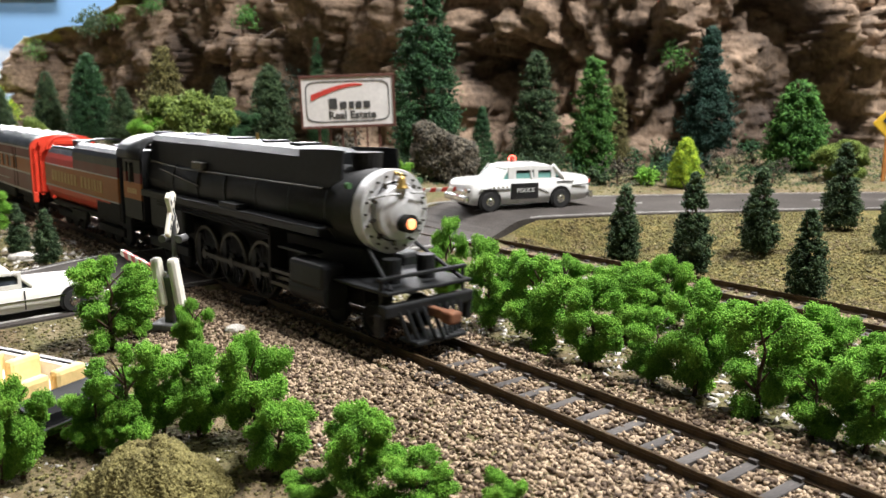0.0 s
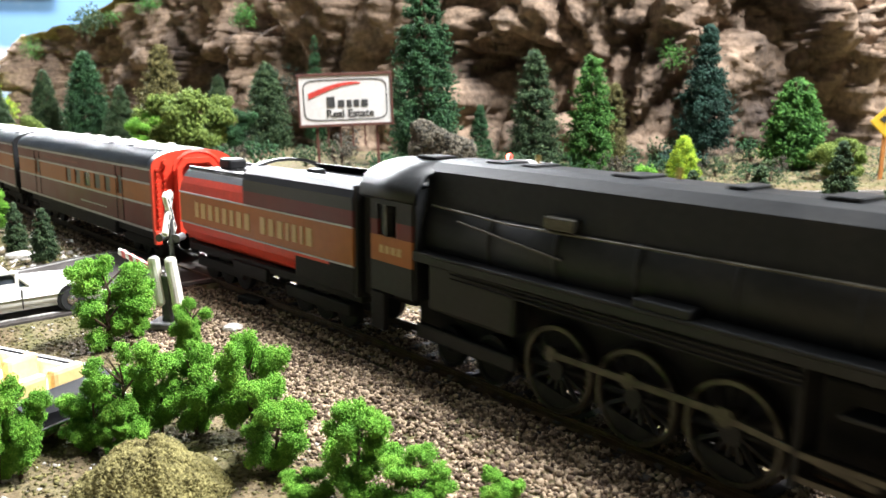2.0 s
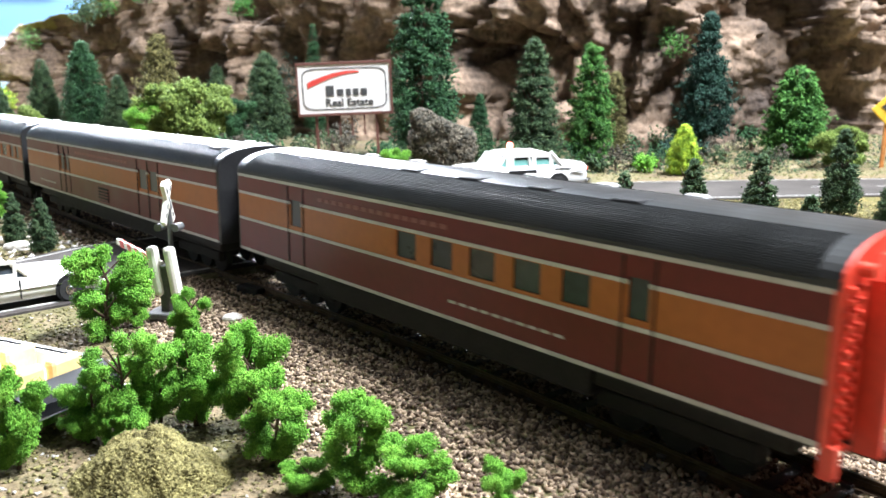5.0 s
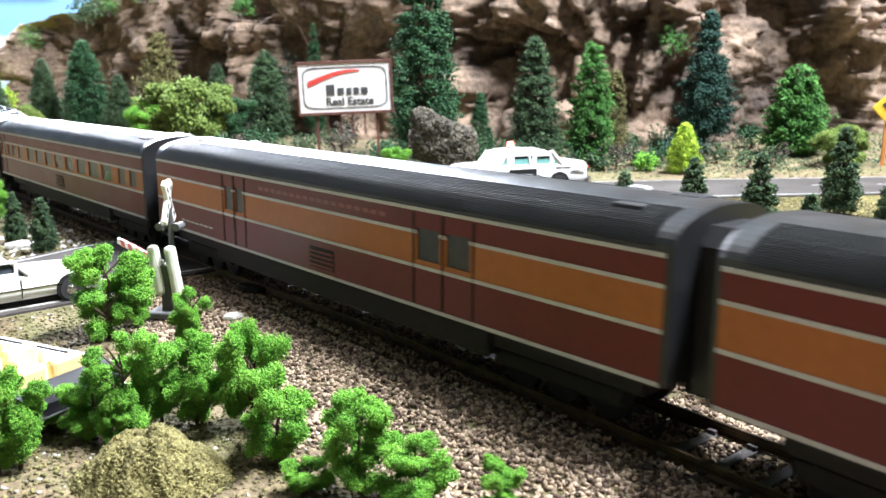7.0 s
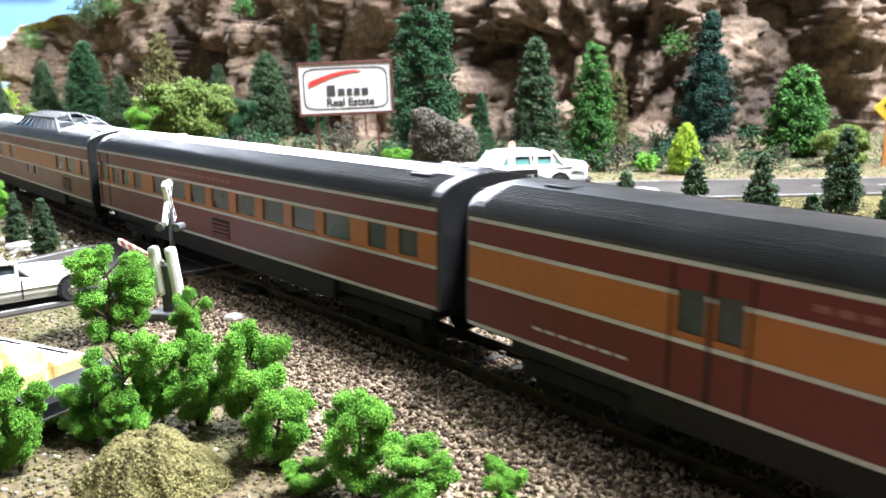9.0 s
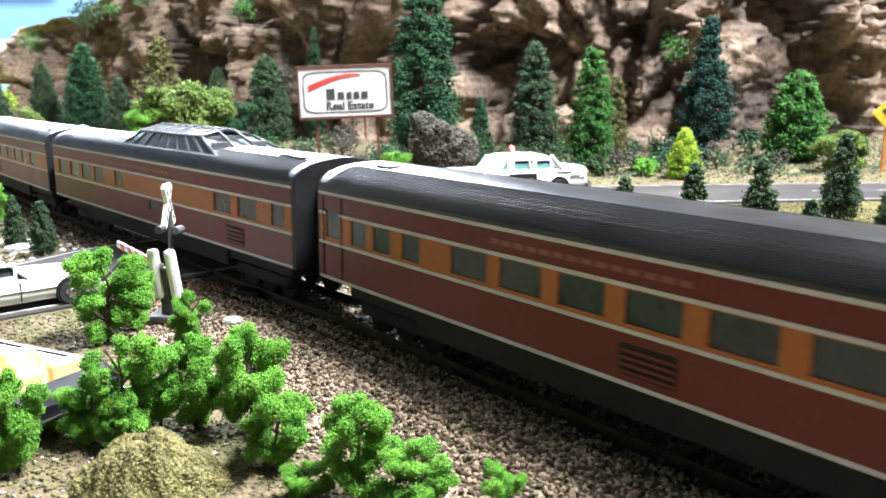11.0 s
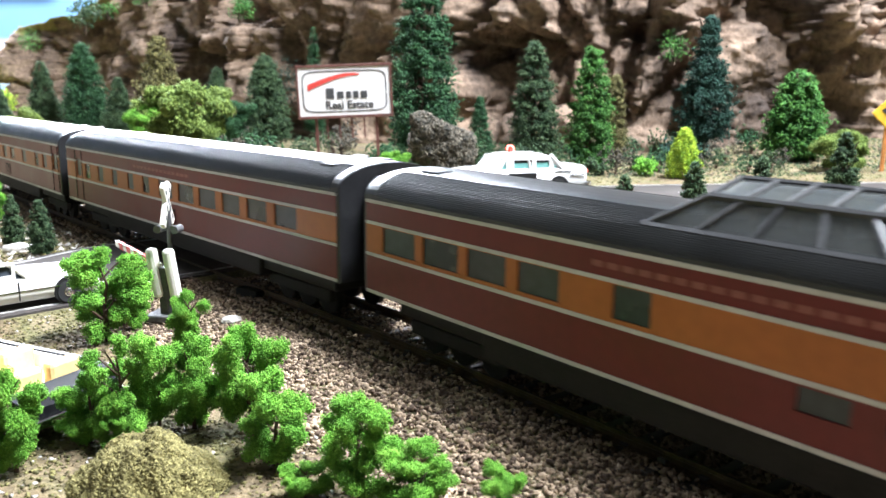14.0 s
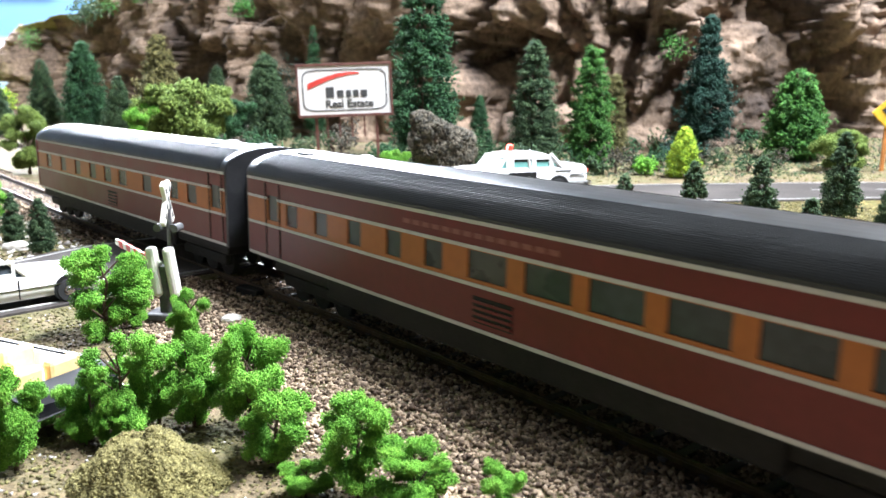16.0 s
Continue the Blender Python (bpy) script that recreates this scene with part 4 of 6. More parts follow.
# running boards, pipes and frame
for sgn in (-1, 1):
    y0, y1 = sorted((sgn * 0.0105, sgn * 0.0158))
    rb = part("running_board", boxed(-0.074, 0.052, y0, y1, 0.0285, 0.0292, 0.0002), LOCO, loco)
    part("valance", boxed(-0.074, 0.052, *sorted((sgn * 0.0152, sgn * 0.0158)), 0.0268, 0.0285), LOCO, rb)
    bm = bmesh.new()
    for z in (0.0256, 0.0246, 0.0236):
        tube(bm, (-0.060, sgn * 0.0152, z + 0.001), (0.024, sgn * 0.0152, z), 0.00033, n=6)
    part("pipe_run", bm, UNDER, rb)
    part("tool_box", boxed(-0.008, 0.004, *sorted((sgn * 0.0110, sgn * 0.0156)), 0.0292, 0.0309, 0.0003), LOCO, rb)
    part("step_plate", boxed(0.030, 0.046, *sorted((sgn * 0.0100, sgn * 0.0156)), 0.0205, 0.0213, 0.0002), LOCO, loco)
    bm = bmesh.new()
    for a, b in (((-0.07, 0.0128, 0.0405), (-0.045, 0.0125, 0.0392)), ((-0.045, 0.0125, 0.0392), (0.050, 0.0124, 0.0400)), ((-0.06, 0.0132, 0.0378), (-0.028, 0.0130, 0.0340))):
        tube(bm, (a[0], sgn * a[1], a[2]), (b[0], sgn * b[1], b[2]), 0.0003, n=6)
    part("hand_rail", bm, STEEL, loco)
    part("feed_box", boxed(-0.033, -0.025, *sorted((sgn * 0.0105, sgn * 0.0132)), 0.0398, 0.0424, 0.0003), STEEL, loco, "small grey feed-water box")
    cyl = part("cylinder", tube(bmesh.new(), (0.0400, sgn * 0.0140, 0.0108), (0.0580, sgn * 0.0140, 0.0108), 0.0042, n=20), LOCO, loco)
    part("valve_chest", boxed(0.0400, 0.0580, *sorted((sgn * 0.0105, sgn * 0.0182)), 0.0120, 0.0195, 0.0012), LOCO, cyl)
    bm = bmesh.new()
    for z in (0.0128, 0.0088):
        box(bm, 0.024, 0.040, *sorted((sgn * 0.0132, sgn * 0.0150)), z - 0.0005, z + 0.0005)
    part("crosshead_guide", bm, STEEL, cyl)
    part("guide_yoke", boxed(0.0232, 0.0244, *sorted((sgn * 0.009, sgn * 0.0150)), 0.007, 0.0270), UNDER, loco)
    part("fire_box", boxed(-0.070, -0.040, *sorted((sgn * 0.0095, sgn * 0.0142)), 0.0150, 0.0270, 0.0010), LOCO, loco)
    tk = part("air_tank", tube(bmesh.new(), (-0.020, sgn * 0.0125, 0.0264), (0.018, sgn * 0.0125, 0.0264), 0.0019, n=14), LOCO, loco)
    part("trailing_frame", boxed(-0.078, -0.042, *sorted((sgn * 0.0100, sgn * 0.0118)), 0.0060, 0.0098, 0.0006), LOCO, loco)
    part("cab_step", boxed(-0.0925, -0.0865, *sorted((sgn * 0.0140, sgn * 0.0158)), 0.0060, 0.0160, 0.0003), UNDER, loco)
part("main_frame", boxed(-0.085, 0.060, -0.0055, 0.0055, 0.0060, 0.0230, 0.0006), UNDER, loco)
for x, r in ((-0.068, 0.0052), (-0.052, 0.0060), (0.0500, 0.0050), (0.0685, 0.0050)):
    bm = bmesh.new()
    for s in (-1, 1):
        lathe(bm, [(0.0006, s * 0.0062), (r * 0.98, s * 0.0066), (r, s * 0.0088), (r * 0.82, s * 0.0091), (r * 0.75, s * 0.0086), (0.0012, s * 0.0090), (0.0008, s * 0.0100)], 24, pose(x, 0, r, 0, 0, 90))
    part("carrying_wheel", bm, UNDER, loco)
# cab
for sgn in (-1, 1):
    def slab(name, z0, z1, mat, x0=-0.0925, x1=-0.0745):
        return part(name, boxed(x0, x1, *sorted((sgn * 0.0146, sgn * 0.0156)), z0, z1), mat, loco)
    slab("cab_side", 0.0165, 0.0243, LOCO)
    slab("cab_orange_panel", 0.0243, 0.0310, ORANGE)
    slab("cab_stripe_front", 0.0310, 0.0350, MAROON, -0.0812, -0.0745)
    slab("cab_stripe_rear", 0.0310, 0.0350, MAROON, -0.0925, -0.0895)
    slab("cab_upper_front", 0.0350, 0.0390, LOCO, -0.0812, -0.0745)
    slab("cab_upper_rear", 0.0350, 0.0390, LOCO, -0.0925, -0.0895)
    slab("cab_header", 0.0390, 0.0415, LOCO)
    part("cab_window", boxed(-0.0893, -0.0856, *sorted((sgn * 0.0143, sgn * 0.0147)), 0.0312, 0.0388), PANE, loco, "grey cab window half open")
    part("cab_window_frame", boxed(-0.0858, -0.0848, *sorted((sgn * 0.0140, sgn * 0.0160)), 0.0310, 0.0390), STEEL, loco)
    bm = bmesh.new()
    for k in range(4):
        box(bm, -0.0885 + k * 0.0026, -0.0868 + k * 0.0026, *sorted((sgn * 0.0156, sgn * 0.01572)), 0.0266, 0.0286)
    part("number_mark", bm, GOLD, loco, "pale plain number marks")
part("cab_front", boxed(-0.0745, -0.0735, -0.0150, 0.0150, 0.0165, 0.0440), LOCO, loco)
part("cab_floor", boxed(-0.0925, -0.0745, -0.0146, 0.0146, 0.0160, 0.0170), UNDER, loco)
bm = bmesh.new()
n = 14
roof = [(0.0166 * math.cos(math.pi * i / n), 0.0410 + 0.0090 * math.sin(math.pi * i / n) ** 0.75) for i in range(n + 1)]
loft(bm, [[(x, y * k, z - d) for y, z in roof] + [(x, y * 0.93 * k, z - 0.0009 - d) for y, z in roof[::-1]] for x, k, d in ((-0.0965, 1, 0), (-0.0728, 1, 0))])
part("cab_roof", bm, LOCO, loco, "rounded black cab roof", True)
part("roof_hatch", boxed(-0.089, -0.081, -0.0035, 0.0035, 0.0500, 0.0509, 0.0003), UNDER, loco)
# pilot and front deck
part("pilot_beam", boxed(0.0800, 0.0830, -0.0158, 0.0158, 0.0090, 0.0125, 0.0006), LOCO, loco)
part("front_deck", boxed(0.0580, 0.0830, -0.0150, 0.0150, 0.0150, 0.0160, 0.0003), LOCO, loco)
part("deck_rail", boxed(0.0790, 0.0805, -0.0155, 0.0155, 0.0185, 0.0195, 0.0003), LOCO, loco)
for y in (-0.0145, 0.0145):
    part("deck_post", tube(bmesh.new(), (0.0797, y, 0.012), (0.0797, y, 0.019), 0.0006, n=8), LOCO, loco)
    part("front_step", boxed(0.0790, 0.0815, *sorted((y, y * 1.14)), 0.0040, 0.0100, 0.0003), LOCO, loco)
for i in range(9):
    bm = bmesh.new()
    y = -0.011 + 0.00275 * i
    tube(bm, (0.0825, y, 0.0105), (0.0885 - abs(y) * 0.35, y * 0.8, 0.0022), 0.0006, n=6)
    part("pilot_bar", bm, LOCO, loco)
part("pilot_shoe", boxed(0.0800, 0.0880, -0.0090, 0.0090, 0.0016, 0.0028, 0.0004), LOCO, loco)
bm = boxed(0.0825, 0.0905, -0.0012, 0.0012, 0.0078, 0.0104, 0.0004)
box(bm, 0.0890, 0.0935, -0.0026, 0.0016, 0.0074, 0.0108, 0.0007)
part("coupler", bm, RUST, loco, "rust-brown front coupler")
for y in (-0.006, 0.006):
    part("deck_pump", tube(bmesh.new(), (0.0735, y, 0.016), (0.0735, y, 0.0225), 0.0026, n=14), LOCO, loco)
for y in (-0.0105, 0.0105):
    bm = bmesh.new()
    tube(bm, (0.066, y * 0.8, 0.0245), (0.0815, y * 1.2, 0.0160), 0.0006, n=8)
    part("brace", bm, LOCO, loco)


def driver(sgn):
    """A spoked driving wheel about its own hub; the face looks to sgn y."""
    bm = bmesh.new()
    n, R = 36, DRIVER_R
    prof = [(R * 0.86, 0.0), (R, 0.0), (R, 0.0022), (R * 0.97, 0.0026), (R * 0.88, 0.0026), (R * 0.86, 0.0022)]
    loft(bm, [[(r * math.cos(2 * math.pi * i / n), sgn * (d - 0.0013), r * math.sin(2 * math.pi * i / n)) for r, d in prof] for i in range(n + 1)], caps=False)
    tyre = bm
    ob = part("driving_wheel", tyre, STEEL, loco, "spoked driving wheel with worn steel tyre")
    sp = bmesh.new()
    for i in range(14):
        a = 2 * math.pi * i / 14
        tube(sp, (0.0012 * math.cos(a), 0, 0.0012 * math.sin(a)), (R * 0.88 * math.cos(a), 0, R * 0.88 * math.sin(a)), 0.0006, n=5)
    part("spokes", sp, LOCO, ob)
    part("hub", tube(bmesh.new(), (0, -0.0015, 0), (0, 0.0015, 0), 0.0022, n=16), LOCO, ob)
    part("crank_pin", tube(bmesh.new(), (0.0042, 0, 0), (0.0042, sgn * 0.0034, 0), 0.0011, n=10), STEEL, ob)
    cw = bmesh.new()
    pts = [(R * 0.85 * math.cos(a), R * 0.85 * math.sin(a)) for a in np.linspace(math.pi * 0.7, math.pi * 1.3, 9)]
    loft(cw, [[(x, -0.0010, z) for x, z in pts], [(x, 0.0010, z) for x, z in pts]])
    part("counterweight", cw, LOCO, ob)
    return ob


DRIVERS = [(driver(sgn), x, sgn) for sgn in (-1, 1) for x in DRIVER_X]
RODS = []
for sgn in (-1, 1):
    bm = boxed(DRIVER_X[0] - 0.001, DRIVER_X[2] + 0.001, *sorted((sgn * 0.0118, sgn * 0.0124)), -0.0008, 0.0008, 0.0002)
    for x in DRIVER_X:
        tube(bm, (x, sgn * 0.0116, 0), (x, sgn * 0.0126, 0), 0.0017, n=14)
    RODS.append((part("side_rod", bm, STEEL, loco, "steel coupling rod"), sgn))
MAINS = []
for sgn in (-1, 1):
    bm = boxed(0.0, 0.0250, *sorted((sgn * 0.0130, sgn * 0.0136)), -0.0007, 0.0007, 0.0002)
    tube(bm, (0, sgn * 0.0126, 0), (0, sgn * 0.0138, 0), 0.0018, n=14)
    MAINS.append((part("main_rod", bm, STEEL, loco, "steel main rod"), sgn))

# tender
tender = thing("tender", "oil tender painted red, orange and black behind the locomotive", "tender")
TH = TENDER_L / 2


def tank(x0, x1, bands, name):
    """Shell of the tank in painted bands; each band a list of (half width, height) points on the near side."""
    for nm, pts, mat in bands:
        for sgn in (-1, 1):
            bm = bmesh.new()
            sec = [(sgn * w, z) for w, z in pts] + [(sgn * (w - 0.0012), z) for w, z in pts[::-1]]
            loft(bm, [[(x, y, z) for y, z in sec] for x in (x0, x1)])
            part(nm, bm, mat, tender, "", False)


BELLY = [(0.0095, 0.0125), (0.0130, 0.0150), (0.0148, 0.0178), (0.0155, 0.0207)]
ORNG = [(0.0155, 0.0207), (0.0157, 0.0260), (0.0156, 0.0313)]
REDB = [(0.0156, 0.0313), (0.0148, 0.0345), (0.0138, 0.0367)]
BLK = [(0.0138, 0.0367), (0.0122, 0.0386), (0.0108, 0.0394)]
tank(-TH, -0.006, [("tank_belly", BELLY, REDEND), ("orange_band", ORNG, ORANGE), ("red_band", REDB, REDEND), ("black_shoulder", BLK, BLACK)], "rear")
tank(-0.006, TH - 0.012, [("tank_belly", BELLY, REDEND)], "front")
FR = [("orange_band", ORNG, ORANGE), ("maroon_band", [(0.0156, 0.0313), (0.0156, 0.0358)], MAROON), ("bunker_side", [(0.0156, 0.0358), (0.0156, 0.0392), (0.0148, 0.0412), (0.0128, 0.0428), (0.0110, 0.0434)], BLACK)]
tank(-0.006, TH, FR, "front")
for z, w in ((0.0313, 0.0157), (0.0207, 0.0156)):
    for sgn in (-1, 1):
        part("stripe", boxed(-TH, TH, *sorted((sgn * (w - 0.0002), sgn * (w + 0.0002))), z - 0.00025, z + 0.00025), SILVER, tender, "thin silver stripe")
part("deck", boxed(-TH, -0.006, -0.0118, 0.0118, 0.0375, 0.0392), BLACK, tender, "dusty black tender deck")
part("bunker_top", boxed(-0.006, TH, -0.0135, 0.0135, 0.0395, 0.0412), BLACK, tender)
bm = bmesh.new()
n = 12
archp = [(0.0150 * math.cos(math.pi * i / n), 0.0392 + 0.0062 * math.sin(math.pi * i / n) ** 0.8) for i in range(n + 1)]
loft(bm, [[(x, y, z) for y, z in archp] + [(x, y * 0.93, z - 0.0008) for y, z in archp[::-1]] for x in (-0.0068, -0.0040)])
part("bunker_coaming", bm, BLACK, tender)
part("rear_wall", boxed(-TH - 0.0004, -TH + 0.001, -0.0130, 0.0130, 0.0140, 0.0365, 0.0006), REDEND, tender)
part("front_wall", boxed(TH - 0.001, TH + 0.0004, -0.0148, 0.0148, 0.0120, 0.0425, 0.0004), BLACK, tender)
part("water_hatch", boxed(-0.046, -0.038, -0.0035, 0.0035, 0.0392, 0.0430, 0.0008), BLACK, tender)
part("oil_hatch", boxed(0.010, 0.0145, -0.002, 0.002, 0.0412, 0.0432, 0.0004), BLACK, tender)
for y in (-0.0112, 0.0112):
    part("deck_pipe", tube(bmesh.new(), (-TH, y, 0.0398), (-0.007, y, 0.0398), 0.0005, n=8), BLACK, tender)
for i in range(5):
    part("deck_grab", tube(bmesh.new(), (-0.034 + i * 0.0055, -0.003, 0.0395), (-0.034 + i * 0.0055, 0.003, 0.0395), 0.0003, n=6), UNDER, tender)
part("frame", boxed(-TH, TH, -0.0128, 0.0128, 0.0100, 0.0128, 0.0005), UNDER, tender)
part("frame_skirt", boxed(TH - 0.030, TH, -0.0152, 0.0152, 0.0125, 0.0205, 0.0008), UNDER, tender)
part("under_tank", boxed(-0.018, 0.004, -0.0140, -0.0125, 0.0072, 0.0115, 0.0004), UNDER, tender)
for x in (-TH + 0.021, TH - 0.024):
    truck(tender, x)
part("coupler", boxed(-TH - 0.013, -TH, -0.0014, 0.0014, 0.0075, 0.0098, 0.0003), UNDER, tender)
part("drawbar", boxed(TH, TH + 0.010, -0.002, 0.002, 0.0095, 0.0115, 0.0003), UNDER, tender)
part("diaphragm_curtain", boxed(TH + 0.0004, TH + 0.0075, -0.0125, 0.0125, 0.0130, 0.0420, 0.0012), UNDER, tender, "black curtain between tender and cab")
# letters of the tender, as plain pale blocks of their size
x = -0.0405
for k, wd in enumerate((2.6, 3.2, 3.0, 2.8, 3.0, 2.6, 3.0, 3.0, 0, 2.8, 3.0, 2.8, 1.6, 2.4, 1.6, 2.8)):
    wd *= 0.00136
    if not wd:
        x += 0.0048
        continue
    bm = bmesh.new()
    box(bm, x, x + 0.74 * wd, -0.01588, -0.0155, 0.0234, 0.0286)
    part("letter_block", bm, GOLD, tender)
    x += wd + 0.0011

# ---- trees and shrubs ----
def blob_points(rng, blobs, density, squash=1.0, fluffy=False):
    """Points on and just under the skins of lumpy blobs."""
    out = []
    for x, y, z, r in blobs:
        n = max(20, int(density * r * r))
        d = rng.normal(size=(n, 3))
        d /= np.linalg.norm(d, axis=1, keepdims=True)
        if fluffy:
            q = rng.normal(size=(n, 3)) * r * 0.52
            q *= np.minimum(1, 1.5 * r / np.maximum(1e-9, np.linalg.norm(q, axis=1)))[:, None]
            q[:, 2] *= squash
            out.append(q + np.array((x, y, z)))
            continue
        k = r * (0.72 + 0.33 * rng.uniform(size=n) ** 0.5) * (1 + 0.16 * np.sin(d[:, 0] * 7 + x * 900) * np.sin(d[:, 1] * 6 + y * 900) + 0.12 * np.sin(d[:, 2] * 9 + z * 700))
        p = d * k[:, None]
        p[:, 2] *= squash
        out.append(p + np.array((x, y, z)))
    return np.vstack(out)


def trunk(name, h, r, parent, rng, limbs=4, reach=0.3, low=0.35):
    bm = bmesh.new()
    pts = [Vector((rng.uniform(-1, 1) * r * 0.6 * i, rng.uniform(-1, 1) * r * 0.6 * i, h * i / 4 - (0.002 if i == 0 else 0))) for i in range(5)]
    for i, (p, q) in enumerate(zip(pts, pts[1:])):
        tube(bm, p, q, r * (1 - 0.18 * i), r * (1 - 0.18 * (i + 1)), n=7)
    for k in range(limbs):
        t = rng.uniform(low, 0.9)
        a = rng.uniform(0, 6.28)
        p = pts[0].lerp(pts[-1], t)
        q = p + Vector((math.cos(a) * h * reach, math.sin(a) * h * reach, h * 0.22))
        tube(bm, p, q, r * 0.5, r * 0.22, n=5)
    return part(name, bm, BARK, parent)


def shrub(rng, h=0.020, w=0.013, material=None, grain=0.00016, density=3.0e8, label="bright green foam shrub on a thin brown stem", name="shrub", category="shrub", base=0.17):
    t = thing(name, label, category)
    blobs = []
    n = 16
    for i in range(n):
        f = base + (0.86 - base) * (i + 0.5) / n
        reach = w * 0.5 * math.sin(math.pi * min(1, 0.24 + 0.76 * (1 - f))) ** 0.8
        a = i * 2.39996 + rng.uniform(-0.7, 0.7)
        d = reach * rng.uniform(0.5, 1.0)
        c = (d * math.cos(a), d * math.sin(a), h * (f + rng.uniform(-0.05, 0.05)))
        r = w * rng.uniform(0.105, 0.165)
        blobs.append((*c, r))
        for k in range(4):
            b, e = rng.uniform(0, 6.28), rng.uniform(-0.7, 0.9)
            blobs.append((c[0] + 1.15 * r * math.cos(b) * math.cos(e), c[1] + 1.15 * r * math.sin(b) * math.cos(e), c[2] + r * math.sin(e), r * rng.uniform(0.45, 0.7)))
    blobs += [(0, 0, h * 0.92, w * 0.10), (w * 0.04, 0, h * 0.84, w * 0.10)]
    v, f = crumbs(rng, blob_points(rng, blobs, density, 0.85, True), grain, rough=0.55)
    part("crown", fast_mesh("crown", v, f), material or GREEN, t)
    trunk("trunk", h * 0.8, w * 0.045, t, rng, 5, 0.22)
    return t


def conifer(rng, h, w, material, grain, count, label, name="pine_tree", tiers=9, droop=0.3, taper=0.85, base=0.10, rag=0.25):
    t = thing(name, label, "tree")
    nb = max(60, count // 75)
    zb = np.sort(rng.uniform(0, 1, nb) ** 1.2)
    ab = np.arange(nb) * 2.39996 + rng.uniform(-0.4, 0.4, nb)
    rb = (w * 0.5 * (1 - zb) ** taper + w * 0.03) * np.minimum(1, 0.62 + 1.9 * zb) * (1 - rag * rng.uniform(0, 1, nb) ** 1.5)
    pick = rng.integers(0, nb, count)
    along = 0.25 + 0.75 * rng.uniform(0, 1, count) ** 0.6
    puff = w * 0.5 * (0.10 + 0.13 * (1 - zb[pick])) * rng.normal(0, 0.55, (3, count))
    r = rb[pick] * along
    zz = h * (base + (0.985 - base) * zb[pick]) - droop * r * 0.6 + puff[2] * 0.7
    v, f = crumbs(rng, np.stack([r * np.cos(ab[pick]) + puff[0], r * np.sin(ab[pick]) + puff[1], zz], 1), grain * rng.uniform(0.6, 1.35, count), rough=0.45)
    part("crown", fast_mesh("crown", v, f), material, t)
    trunk("trunk", h * 0.9, w * 0.05, t, rng, 6, 0.12)
    return t


def bush(rng, h, w, material, grain, density, label, name="bush", lumps=9, category="bush"):
    t = thing(name, label, category)
    blobs = []
    for i in range(lumps):
        a = rng.uniform(0, 6.28)
        d = w * 0.32 * rng.uniform(0, 1) ** 0.5
        z = rng.uniform(0.25, 0.75)
        blobs.append((d * math.cos(a), d * math.sin(a), h * z, min(h, w) * rng.uniform(0.2, 0.32)))
    v, f = crumbs(rng, blob_points(rng, blobs, density), grain * rng.uniform(0.7, 1.3), rough=0.45)
    part("crown", fast_mesh("crown", v, f), material, t)
    trunk("stem", h * 0.5, w * 0.04, t, rng, 3, 0.3)
    return t


def settle(x, y):
    return height(x, y) - 0.0004


SHRUBS = []
for k in range(6):
    SHRUBS.append(tagged(shrub(np.random.default_rng(20 + k)), group="green shrubs by the track"))
FRONT_ROW = [(-0.0139, 0.131, 0.0198, 0.0124), (-0.0232, 0.1318, 0.0077, 0.0085), (-0.0043, 0.1254, 0.0142, 0.011), (0.0098, 0.1229, 0.0107, 0.007), (-0.031, 0.1453, 0.0202, 0.0131), (-0.039, 0.1589, 0.0238, 0.0125), (-0.052, 0.1625, 0.0217, 0.0115), (-0.0679, 0.2098, 0.0179, 0.01), (-0.0947, 0.2227, 0.0277, 0.0190), (-0.0905, 0.2330, 0.0170, 0.0085),
             (-0.0634, 0.1543, 0.0229, 0.0127), (-0.0596, 0.1629, 0.0182, 0.0105), (-0.0703, 0.1542, 0.0156, 0.011), (-0.079, 0.1416, 0.0209, 0.0112), (-0.0638, 0.1504, 0.0086, 0.0068), (-0.0815, 0.1393, 0.015, 0.0063)]
BACK_ROW = [(0.0017, 0.2746, 0.0303, 0.0149), (0.015, 0.2432, 0.0286, 0.0177), (0.0282, 0.2243, 0.0287, 0.0188), (0.0409, 0.2607, 0.0213, 0.016), (0.0401, 0.2086, 0.0262, 0.0168), (0.0551, 0.2352, 0.0238, 0.0163), (0.0538, 0.1965, 0.0204, 0.0147), (0.0723, 0.2513, 0.0234, 0.0146), (0.0618, 0.1878, 0.0296, 0.0148), (0.0779, 0.2095, 0.0192, 0.0148),
            (0.0716, 0.1731, 0.0277, 0.017), (0.0893, 0.1884, 0.0233, 0.017), (0.0803, 0.1639, 0.0176, 0.0146), (0.0873, 0.156, 0.0237, 0.0151), (0.1021, 0.1679, 0.0225, 0.015), (0.1018, 0.1927, 0.0194, 0.0142), (0.0784, 0.2358, 0.0195, 0.012), (0.0267, 0.2603, 0.0203, 0.0141), (0.118, 0.150, 0.022, 0.015), (0.112, 0.178, 0.02, 0.014), (0.062, 0.250, 0.02, 0.013), (0.089, 0.205, 0.02, 0.014)]
SPOTS = list(enumerate(FRONT_ROW + BACK_ROW))
copy_thing(SHRUBS[1], pose(-0.2233, 0.3977, settle(-0.2233, 0.3977)) @ Matrix.Diagonal((1.2, 1.2, 1.35, 1)))
